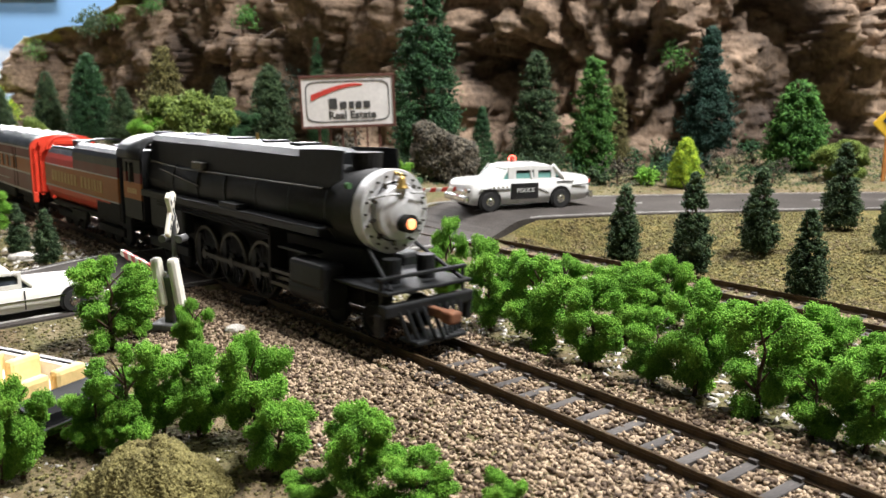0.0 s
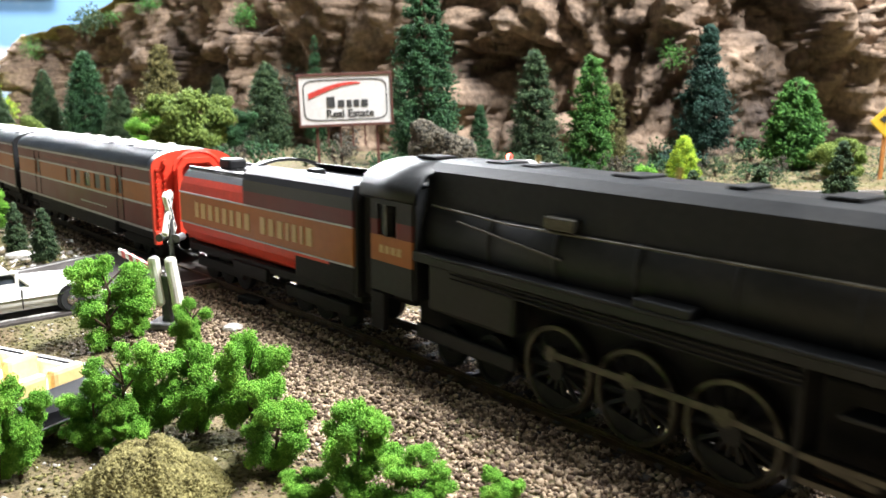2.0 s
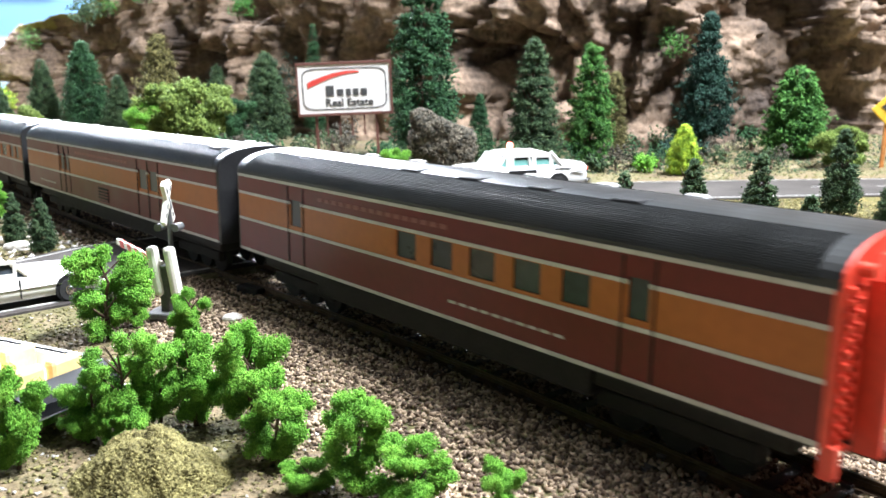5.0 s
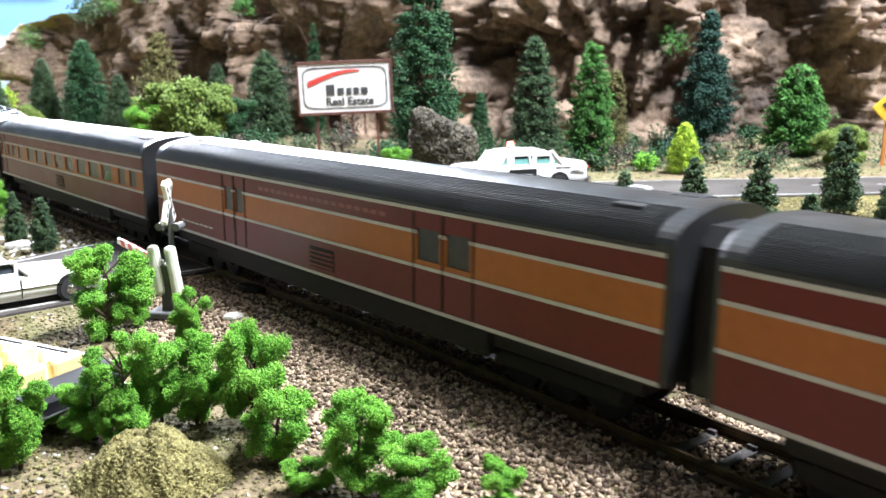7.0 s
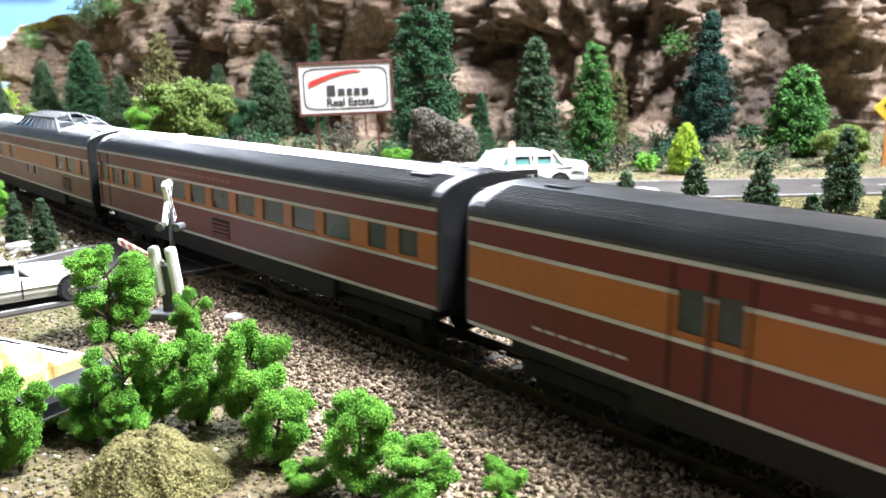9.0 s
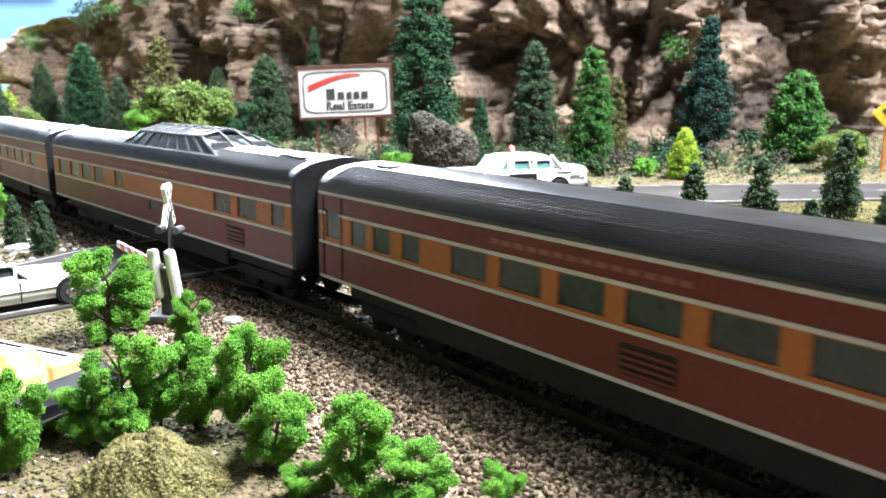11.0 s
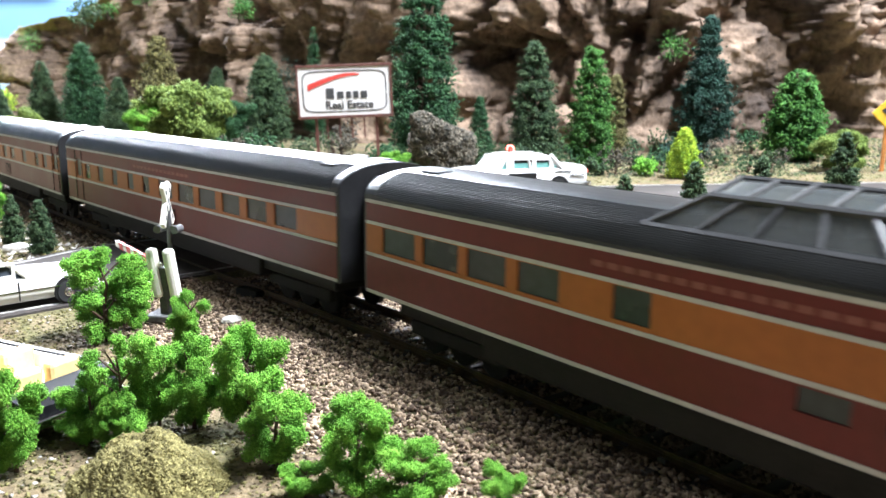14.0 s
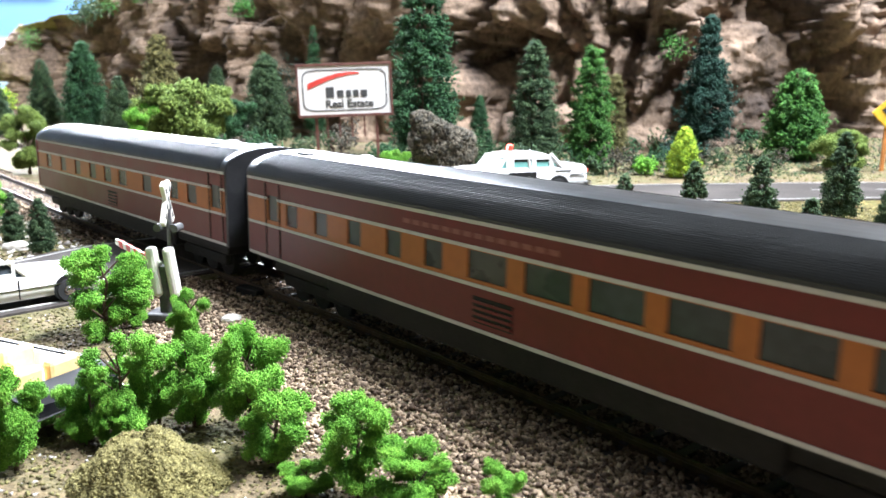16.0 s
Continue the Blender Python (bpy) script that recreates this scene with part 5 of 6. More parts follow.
for i, (x, y, h, w) in SPOTS[6:] + SPOTS[:6]:
    m = pose(x, y, settle(x, y), 0, 0, 77 * i) @ Matrix.Diagonal((w / 0.0134, w / 0.0134, h / 0.0195, 1))
    if i < 6:
        SHRUBS[i].matrix_basis = m
    else:
        copy_thing(SHRUBS[(i * 5 + 2) % 6], m)

# dark little pines on the turf
PINES = [tagged(conifer(np.random.default_rng(50 + k), 0.036, 0.0185, PINE, 0.00038, 9000, "small dark green pine with brown stem on the turf", taper=0.62, tiers=7, rag=0.22), group="small pines on the turf") for k in range(3)]
PINE_SPOTS = [(0.0792, 0.3495, 0.0342, 0.0169), (0.0981, 0.3132, 0.0412, 0.0175), (0.1332, 0.336, 0.0368, 0.0177), (0.1263, 0.2734, 0.0323, 0.0155), (0.1829, 0.3685, 0.0401, 0.0189), (0.1782, 0.3163, 0.0298, 0.0136), (-0.1673, 0.3343, 0.0238, 0.0124), (-0.1918, 0.3586, 0.0233, 0.0115)]
SPOTS = list(enumerate(PINE_SPOTS))
for i, (x, y, h, w) in SPOTS[3:] + SPOTS[:3]:
    m = pose(x, y, settle(x, y), 0, 0, 50 * i) @ Matrix.Diagonal((w / 0.0185, w / 0.0185, h / 0.036, 1))
    if i < 3:
        PINES[i].matrix_basis = m
    else:
        copy_thing(PINES[i % 3], m)


def stand(t, x, y, z=None):
    t.matrix_basis = pose(x, y, settle(x, y) if z is None else z, 0, 0, (x * 9000) % 360)
    return t


def back_pine(x, y, top, w, material, label, seed, **kw):
    b = settle(x, y)
    h = top - b
    return stand(conifer(np.random.default_rng(seed), h, w, material, w * 0.0160, 13000, label, **kw), x, y)


back_pine(-0.016, 0.70, 0.155, 0.064, MIDGREEN, "tall dense green conifer below the rock face", 70, taper=0.36, rag=0.15, tiers=16)
back_pine(0.073, 0.65, 0.103, 0.044, PINE, "dark green conifer in front of the rock", 71, taper=0.5, tiers=12)
back_pine(0.111, 0.61, 0.098, 0.040, MIDLEAF, "fresh green conifer in front of the rock", 72, taper=0.42, tiers=9, rag=0.4)
back_pine(0.138, 0.655, 0.078, 0.026, OLIVE, "olive hanging conifer against the rock", 73, taper=0.4, tiers=10)
back_pine(0.212, 0.66, 0.124, 0.052, TEAL, "feathery blue-green fir below the cliff", 74, taper=0.85, tiers=10, droop=-0.9, rag=0.65)
back_pine(-0.188, 0.88, 0.099, 0.060, PINE, "dark green conifer far back", 75, taper=0.6, tiers=14)
back_pine(-0.144, 0.93, 0.134, 0.030, MIDGREEN, "slender green conifer high by the rock", 76, taper=0.7, tiers=14)
back_pine(-0.455, 1.05, 0.119, 0.066, MIDGREEN, "pointed green conifer far back", 77, taper=0.6, tiers=14)
back_pine(-0.533, 1.1, 0.098, 0.050, PINE, "pointed dark conifer far back", 78, taper=0.75, tiers=14)
back_pine(-0.359, 1.05, 0.127, 0.086, OLIVE, "broad olive conifer with bare patches", 79, taper=0.8, tiers=8, rag=0.5)
back_pine(-0.272, 1.0, 0.090, 0.050, PINE, "dark conifer far back", 80)
back_pine(-0.393, 1.0, 0.076, 0.048, PINE, "low dark conifer far back", 81)
back_pine(-0.590, 1.08, 0.080, 0.060, PINE, "low dark conifer far back", 82)
back_pine(-0.63, 1.0, 0.070, 0.050, MIDGREEN, "low green conifer far back", 83)
back_pine(0.030, 0.64, 0.060, 0.026, MIDGREEN, "small green conifer by the boulder", 84)


def back_bush(x, y, base, top, w, material, label, seed, name="bush", lumps=12):
    h = top - base
    g = max(0.0008, w * 0.022)
    t = bush(np.random.default_rng(seed), h, w, material, g, 0.27 / (g * g), label, name, lumps)
    return stand(t, x, y, base)


def leafy(x, y, top, w, material, label, seed):
    b = settle(x, y)
    t = shrub(np.random.default_rng(seed), top - b, w, material, w * 0.016, 3.4e8 * (0.013 / w) ** 2, label, "broadleaf_tree", "tree", 0.15)
    return stand(t, x, y)


back_pine(0.273, 0.63, 0.082, 0.054, MIDLEAF, "green broadleaf tree below the rock", 90, taper=0.45, tiers=5, rag=0.5, name="broadleaf_tree")
leafy(0.281, 0.57, 0.039, 0.030, YELLOWGREEN, "yellow-green broadleaf tree beside the road", 91)
back_pine(0.163, 0.545, 0.041, 0.026, LIME, "lime yellow tree beside the road", 92, taper=0.6, tiers=5, rag=0.3)
leafy(-0.233, 0.75, 0.069, 0.070, YELLOWGREEN, "yellow-green broadleaf tree behind the train", 93)
leafy(-0.268, 0.74, 0.051, 0.030, GREEN, "small green broadleaf tree behind the train", 94)
leafy(-0.218, 0.85, 0.052, 0.036, MIDGREEN, "mid green broadleaf tree behind the train", 95)
leafy(-0.335, 0.66, 0.050, 0.034, YELLOWGREEN, "yellow-green tree beside the track", 96)
leafy(-0.030, 0.545, 0.024, 0.018, GREEN, "bright green low tree beside the road", 97)
for i, (x, y, b, t, w, mt, lb) in enumerate([
        (0.141, 0.56, None, 0.021, 0.017, GREEN, "bright green round bush beside the road"),
        (0.023, 0.595, None, 0.036, 0.050, PINE, "dark green bushes below the boulder"),
        (0.060, 0.600, None, 0.026, 0.040, PINE, "low dark green bush behind the road"),
        (0.180, 0.610, None, 0.030, 0.050, TEAL, "low blue-green bush below the cliff"),
        (-0.183, 0.95, 0.040, 0.105, 0.064, TEAL, "blue-green bush before the rock"),
        (-0.098, 0.80, None, 0.036, 0.060, GREYBUSH, "grey-brown brush under the billboard"),
        (-0.32, 0.93, None, 0.060, 0.060, GREYBUSH, "grey-brown brush far back"),
        (-0.10, 0.75, None, 0.030, 0.050, PINE, "low dark brush under the billboard")]):
    base = settle(x, y) if b is None else b
    back_bush(x, y, base, t, w, mt, lb, 110 + i)
for i, (x, y, b, t, w) in enumerate([(0.196, 0.700, 0.089, 0.116, 0.036), (-0.233, 0.965, 0.141, 0.172, 0.046), (-0.478, 1.12, 0.135, 0.184, 0.046), (-0.585, 1.18, 0.112, 0.150, 0.034), (-0.453, 1.14, 0.157, 0.180, 0.040), (-0.38, 1.08, 0.166, 0.191, 0.042)]):
    back_bush(x, y, b, t, w, MIDLEAF if i != 2 else PINE, "green bush growing on a rock ledge", 130 + i)
for x, y, t, w in ((-0.70, 1.25, 0.125, 0.05), (-0.72, 1.2, 0.09, 0.05), (-0.66, 1.22, 0.075, 0.05)):
    back_bush(x, y, settle(x, y), t, w, LIME, "yellow shrub at the cliff's foot", 140 + int(w * 1000), lumps=14)

for i in range(16):
    x = -0.22 + 0.034 * i
    y = 0.655 + 0.02 * math.sin(i * 2.3) - 0.35 * min(0, x + 0.02)
    back_bush(x, y, settle(x, y), settle(x, y) + 0.018 + 0.010 * ((i * 7) % 5) / 5, 0.040, (PINE, GREYBUSH, MIDGREEN)[i % 3], "low brush along the foot of the cliff", 170 + i, lumps=10)

for i in range(20):
    x = -0.045 + 0.0155 * i
    y = 0.585 + 0.016 * math.sin(i * 1.7)
    back_bush(x, y, settle(x, y), settle(x, y) + 0.013 + 0.014 * ((i * 3) % 5) / 5 * (1 if x < 0.13 else 0.4), 0.024, (PINE, MIDGREEN, PINE, GREYBUSH)[i % 4], "low dark brush behind the road", 200 + i, lumps=9)
for i in range(18):
    x = -0.60 + 0.024 * i
    y = 0.90 - 0.30 * ((i * 5) % 7) / 7 - 0.55 * (x + 0.5) * (x > -0.5)
    if track_dist(x, y) < 0.16:
        continue
    back_bush(x, y, settle(x, y), settle(x, y) + 0.020 + 0.016 * ((i * 3) % 5) / 5, 0.050, (PINE, OLIVE, MIDGREEN)[i % 3], "low brush on the bank behind the train", 240 + i, lumps=10)

# olive mound in the foreground
mound = thing("mossy_mound", "olive brown mossy mound of ground foam", "mound")
rng = np.random.default_rng(160)
n = 22000
a, rr = rng.uniform(0, 6.283, n), rng.uniform(0, 1, n) ** 0.5
mx, my = 0.0150 * rr * np.cos(a), 0.0105 * rr * np.sin(a)
mz = 0.0104 * (1 - rr ** 1.7) + np.array([0.0016 * fbm(p, q, 0, 240) for p, q in zip(mx, my)])
v, f = crumbs(rng, np.stack([mx, my, mz], 1), 0.00028 * rng.uniform(0.6, 1.4, n), rough=0.5)
part("foam", fast_mesh("foam", v, f), MOSS, mound)
bm = bmesh.new()
loft(bm, [[(0.0150 * k * math.cos(t), 0.0105 * k * math.sin(t), 0.0104 * (1 - k ** 1.7) - 0.0006) for t in np.linspace(0, 6.283, 25)[:-1]] for k in (1.0, 0.85, 0.65, 0.4, 0.15)])
part("core", bm, MOSS, mound)
mound.matrix_basis = pose(-0.0525, 0.1375, settle(-0.0525, 0.1375) - 0.0006)

# fuzzy grey boulder behind the police car
boulder = thing("boulder", "dark grey-brown shaggy boulder below the conifers", "boulder")
rng = np.random.default_rng(161)
d = rng.normal(size=(7000, 3))
d /= np.linalg.norm(d, axis=1, keepdims=True)
k = 1 / np.maximum(np.abs(d).max(axis=1), 0.80) * (1 + 0.05 * np.sin(d[:, 0] * 9) * np.sin(d[:, 2] * 8))
k = k * (1 + 0.10 * np.sin(d[:, 0] * 4 + 1) * np.cos(d[:, 2] * 3))
p = d * k[:, None] * np.array((0.0235, 0.018, 0.0165))
p[:, 2] -= 0.25 * p[:, 0]
v, f = crumbs(rng, p, 0.0010 * rng.uniform(0.6, 1.3, len(p)), rough=0.5)
part("rough_skin", fast_mesh("rough_skin", v, f), GREYBUSH, boulder)
bm = bmesh.new()
bmesh.ops.create_icosphere(bm, subdivisions=3, radius=1)
for q in bm.verts:
    c = q.co.copy()
    s = 0.95 / max(0.80, max(abs(c.x), abs(c.y), abs(c.z)))
    q.co = Vector((c.x * s * 0.0225, c.y * s * 0.017, c.z * s * 0.0155 - 0.25 * c.x * s * 0.0225))
part("core", bm, GREYBUSH, boulder)
boulder.matrix_basis = pose(0.001, 0.585, settle(0.001, 0.585) + 0.0185, 0, 6, 12)
base = bush(np.random.default_rng(162), 0.034, 0.044, PINE, 0.0010, 4e5, "dark brush under the boulder", "bush", 12)
stand(base, 0.000, 0.592)


# ---- loose ground cover ----
def litter(n, spot, size, material, label, name, flat=0.3):
    pts = []
    while len(pts) < n:
        x, y = spot()
        d = track_dist(x, y)
        if road_near(x, y)[0] < ROAD_HALF + 0.002 or abs(d) < 0.018 or abs(d - SECOND) < 0.014:
            continue
        pts.append((x, y, height(x, y) + 0.0001))
    v, f = crumbs(RNG, pts, size * RNG.uniform(0.5, 1.4, n), rough=0.5, flat=flat)
    return tagged(part(name, fast_mesh(name, v, f), material), label, "ground cover", kind="stuff")


def on_island():
    while True:
        s, d = RNG.uniform(-0.06, 0.42), RNG.uniform(SECOND + 0.012, 0.30)
        x, y, _ = line_at(s, d)
        if y > 0.2:
            return x, y


litter(9000, on_island, 0.00062, MOSS, "yellow-olive foam clumps in the turf", "turf")
litter(3500, on_island, 0.00075, DIRT, "brown earth crumbs in the turf", "earth")
litter(16000, on_island, 0.00040, TURF, "olive ground foam turf between the tracks and the road", "turf")
litter(7000, on_island, 0.00034, OLIVE, "dry yellow-brown tufts in the turf", "dry_grass")


def in_front():
    while True:
        x, y = RNG.uniform(-0.16, 0.01), RNG.uniform(0.11, 0.25)
        if track_dist(x, y) < -0.045:
            return x, y


litter(6000, in_front, 0.00042, OLIVE, "olive ground foam scattered on the dirt", "ground_foam")
litter(3500, in_front, 0.00045, DIRT, "brown earth crumbs scattered on the dirt", "earth")
litter(500, in_front, 0.00045, WHITEROCK, "pale grit scattered on the dirt", "grit")


def between():
    s, d = RNG.uniform(-0.1, 0.33), RNG.uniform(0.026, 0.106)
    return line_at(s, d)[:2]


litter(5000, between, 0.0006, OLIVE, "olive foam between the two tracks", "ground_foam")
litter(2600, between, 0.0009, WHITEROCK, "pale rubble under the shrubs", "rubble")


def left_back():
    return RNG.uniform(-0.42, -0.15), RNG.uniform(0.29, 0.46)


litter(6000, left_back, 0.0008, OLIVE, "olive ground foam beside the track", "ground_foam")
litter(900, left_back, 0.0014, WHITEROCK, "pale rubble beside the track", "rubble")


def road_back():
    return RNG.uniform(-0.1, 0.5), RNG.uniform(0.52, 0.72)


litter(3500, road_back, 0.0008, OLIVE, "olive and dry foam behind the road", "ground_foam")



def cliff_foot():
    return RNG.uniform(-0.1, 0.5), RNG.uniform(0.555, 0.72)


litter(5000, cliff_foot, 0.0010, PINE, "dark green foam along the foot of the cliff", "ground_foam")
litter(2500, cliff_foot, 0.0009, GREYBUSH, "grey-brown crumbs along the foot of the cliff", "earth")

# ---- road vehicles: x forward, wheels on 0 ----
def car_body(sections, name, material, parent):
    """Skins cross sections (x, half width, low, belt, hood) into a rounded body."""
    secs = []
    for x, w, z0, zb, zt in sections:
        secs.append([(x, -w * 0.90, z0), (x, -w, z0 + (zb - z0) * 0.35), (x, -w * 0.985, zb), (x, -w * 0.86, zb + (zt - zb) * 0.75), (x, -w * 0.45, zt), (x, w * 0.45, zt), (x, w * 0.86, zb + (zt - zb) * 0.75), (x, w * 0.985, zb), (x, w, z0 + (zb - z0) * 0.35), (x, w * 0.90, z0)])
    return part(name, loft(bmesh.new(), secs), material, parent, "", True)


def wheel(parent, x, y, r, w, hub):
    s = 1 if y > 0 else -1
    wh = part("wheel", lathe(bmesh.new(), [(r * 0.4, -w / 2), (r * 0.95, -w / 2), (r, -w * 0.3), (r, w * 0.3), (r * 0.95, w / 2), (r * 0.44, w / 2)], 24, pose(x, y, r, 0, 0, 90)), TYRE, parent, "black tyre")
    part("hub_cap", lathe(bmesh.new(), [(r * 0.46, s * (w / 2 - 0.0002)), (r * 0.44, s * (w / 2 + 0.0001)), (r * 0.30, s * (w / 2 + 0.0001)), (r * 0.24, s * (w / 2 + r * 0.12)), (r * 0.05, s * (w / 2 + r * 0.14))], 20, pose(x, y, r, 0, 0, 90)), hub, wh, "chrome hub cap")


def greenhouse(parent, pts, w, roof_mat, glass_mat, k, z_roof):
    """Roof shell on pillars over glass. pts: (x base front, x roof front, x roof rear, x base rear, z base)."""
    xa, xb, xc, xd, zb = pts
    gl = bmesh.new()
    loft(gl, [[(xa, -w * 0.93, zb), (xb, -w * k, z_roof - 0.0008 * 2), (xc, -w * k, z_roof - 0.0016), (xd, -w * 0.93, zb)], [(xa, w * 0.93, zb), (xb, w * k, z_roof - 0.0016), (xc, w * k, z_roof - 0.0016), (xd, w * 0.93, zb)]])
    part("glass", gl, glass_mat, parent, "tinted car windows")
    rf = bmesh.new()
    L = xb - xc
    secs = []
    for f, kk, dz in ((-0.04, 0.93, -0.0016), (0.02, 1.0, -0.0006), (0.15, 1.03, 0.0003), (0.5, 1.04, 0.0008), (0.85, 1.03, 0.0004), (0.98, 1.0, -0.0006), (1.04, 0.93, -0.0016)):
        x = xc + L * f
        ww = w * k * kk
        zt = z_roof + dz
        secs.append([(x, -ww * 1.02, zt - 0.0018), (x, -ww * 0.96, zt - 0.0006), (x, -ww * 0.6, zt), (x, 0, zt + 0.0003), (x, ww * 0.6, zt), (x, ww * 0.96, zt - 0.0006), (x, ww * 1.02, zt - 0.0018)])
    rr = part("roof", loft(rf, secs), roof_mat, parent, "", True)
    for sgn in (-1, 1):
        for p, q, t in ((xa, xb, 0.0007), (xd, xc, 0.0016), ((xa + xd) / 2 + L * 0.02, (xb + xc) / 2 + L * 0.02, 0.0008)):
            bm = bmesh.new()
            tube(bm, (p, sgn * w * 0.945, zb), (q, sgn * w * k * 1.01, z_roof - 0.001), t, n=8)
            part("pillar", bm, roof_mat, parent)
    return rr


# police car, about one to sixty-four
police = thing("police_car", "white toy police car with black door panel and red roof lamp", "car")
body = car_body([(0.0408, 0.0100, 0.0062, 0.0125, 0.0140), (0.0398, 0.0128, 0.0046, 0.0150, 0.0172), (0.0375, 0.0139, 0.0040, 0.0164, 0.0186), (0.030, 0.0143, 0.0038, 0.0172, 0.0195), (0.020, 0.0145, 0.0038, 0.0174, 0.0197), (0.004, 0.0146, 0.0038, 0.0172, 0.0186), (-0.012, 0.0146, 0.0038, 0.0172, 0.0188), (-0.022, 0.0145, 0.0040, 0.0176, 0.0202), (-0.031, 0.0143, 0.0042, 0.0182, 0.0204), (-0.0385, 0.0138, 0.0048, 0.0184, 0.0198), (-0.0408, 0.0124, 0.0062, 0.0170, 0.0180), (-0.0416, 0.0104, 0.0082, 0.0140, 0.0150)], "body", CARWHITE, police)
greenhouse(police, (0.0198, 0.0140, -0.0150, -0.0222, 0.0182), 0.0140, CARWHITE, TEALGLASS, 0.84, 0.0272)
for sgn in (-1, 1):
    part("door_frame", pierced(-0.0168, 0.0150, *sorted((sgn * 0.0120, sgn * 0.0131)), 0.0176, 0.0262, [(-0.0020, 0.0100, 0.0190, 0.0240), (-0.0138, -0.0048, 0.0190, 0.0236)]), CARWHITE, police, "white door frames")
for sgn in (-1, 1):
    for x in (0.0275, -0.0197):
        bm = bmesh.new()
        tube(bm, (x, sgn * 0.0120, 0.0066), (x, sgn * 0.0147, 0.0066), 0.0072, n=28)
        part("wheel_arch", bm, UNDER, body)
        wheel(police, x, sgn * 0.0130, 0.0058, 0.0042, CHROME)
    part("door_panel", boxed(-0.0043, 0.0141, *sorted((sgn * 0.0142, sgn * 0.0149)), 0.0066, 0.0164, 0.0003), BLACK, body, "black door panel")
    part("side_window", boxed(-0.0020, 0.0100, *sorted((sgn * 0.0112, sgn * 0.0123)), 0.0190, 0.0240), UNDER, body, "dark side window")
    part("rear_side_window", boxed(-0.0138, -0.0048, *sorted((sgn * 0.0112, sgn * 0.0123)), 0.0190, 0.0236), UNDER, body, "dark side window")
    for k in range(4):
        part("port_hole", tube(bmesh.new(), (0.0165 + 0.0028 * k, sgn * 0.0140, 0.0142), (0.0165 + 0.0028 * k, sgn * 0.0148, 0.0142), 0.0006, n=8), CHROME, body)
    sweep = bmesh.new()
    for p, q in (((0.034, 0.0132), (0.0145, 0.0130)), ((-0.0045, 0.0126), (-0.0112, 0.0098)), ((-0.0275, 0.0138), (-0.0385, 0.0142))):
        tube(sweep, (p[0], sgn * 0.0146, p[1]), (q[0], sgn * 0.0146, q[1]), 0.0004, n=6)
    part("sweep_trim", sweep, CHROME, body, "thin chrome side trim")
    marks = bmesh.new()
    for k in range(9):
        box(marks, -0.0180 - 0.0013 * k, -0.0171 - 0.0013 * k, *sorted((sgn * 0.0143, sgn * 0.01465)), 0.0158, 0.0168)
    part("name_mark", marks, PLASTICGREY, body, "row of small dark letter marks")
    part("tail_lamp", tube(bmesh.new(), (-0.0398, sgn * 0.0108, 0.0155), (-0.0420, sgn * 0.0108, 0.0155), 0.0013, n=10), REDDULL, body)
    part("head_lamp", tube(bmesh.new(), (0.0392, sgn * 0.0112, 0.0125), (0.0412, sgn * 0.0112, 0.0125), 0.0019, n=14), CHROME, body)
part("grille", boxed(0.0402, 0.0414, -0.0085, 0.0085, 0.0088, 0.0126, 0.0003), CHROME, police, "chrome radiator grille")
for x, s in ((0.0412, 1), (-0.0420, -1)):
    part("bumper", boxed(x - 0.0014, x + 0.0014, -0.0142, 0.0142, 0.0056, 0.0096, 0.0009), CHROME, police, "chrome bumper")
txt = bpy.data.curves.new("police_lettering", "FONT")
txt.body, txt.size, txt.extrude, txt.align_x, txt.align_y = "POLICE", 0.0036, 0.00008, "CENTER", "CENTER"
t = new("lettering", txt)
t.data.materials.append(CARWHITE)
t.parent = body
t.matrix_basis = pose(0.0045, 0.01500, 0.0118, 90, 0, 180)
t["label"] = "white word on the black door"
bcn = part("beacon_base", tube(bmesh.new(), (0.0050, 0, 0.0276), (0.0050, 0, 0.0288), 0.0022, n=16), CHROME, police)
beacon = part("beacon", lathe(bmesh.new(), [(0.0017, 0), (0.0017, 0.0024), (0.0010, 0.0032), (0.0002, 0.0034)], 20, pose(0, 0, 0, 0, -90, 0)), REDDULL, police, "red roof beacon that turns", True)
half = bmesh.new()
angs = np.linspace(-1.57, 1.57, 13)
loft(half, [[(0.0020 * math.cos(a), 0.0020 * math.sin(a), 0.0001) for a in angs] + [(0.0004, 0, 0.0001)], [(0.0020 * math.cos(a), 0.0020 * math.sin(a), 0.0025) for a in angs] + [(0.0004, 0, 0.0025)], [(0.0011 * math.cos(a), 0.0011 * math.sin(a), 0.0035) for a in angs] + [(0.0002, 0, 0.0035)]])
part("lit_lens", half, REDLAMP, beacon, "glowing red lens")
PX, PY = 0.0410, 0.4370
police.matrix_basis = pose(PX, PY, road_z(PX, PY) + 0.0001, 0, 0, 180 + math.degrees(math.atan2(0.0208, 0.0429))) @ Matrix.Diagonal((0.92, 0.92, 0.86, 1))

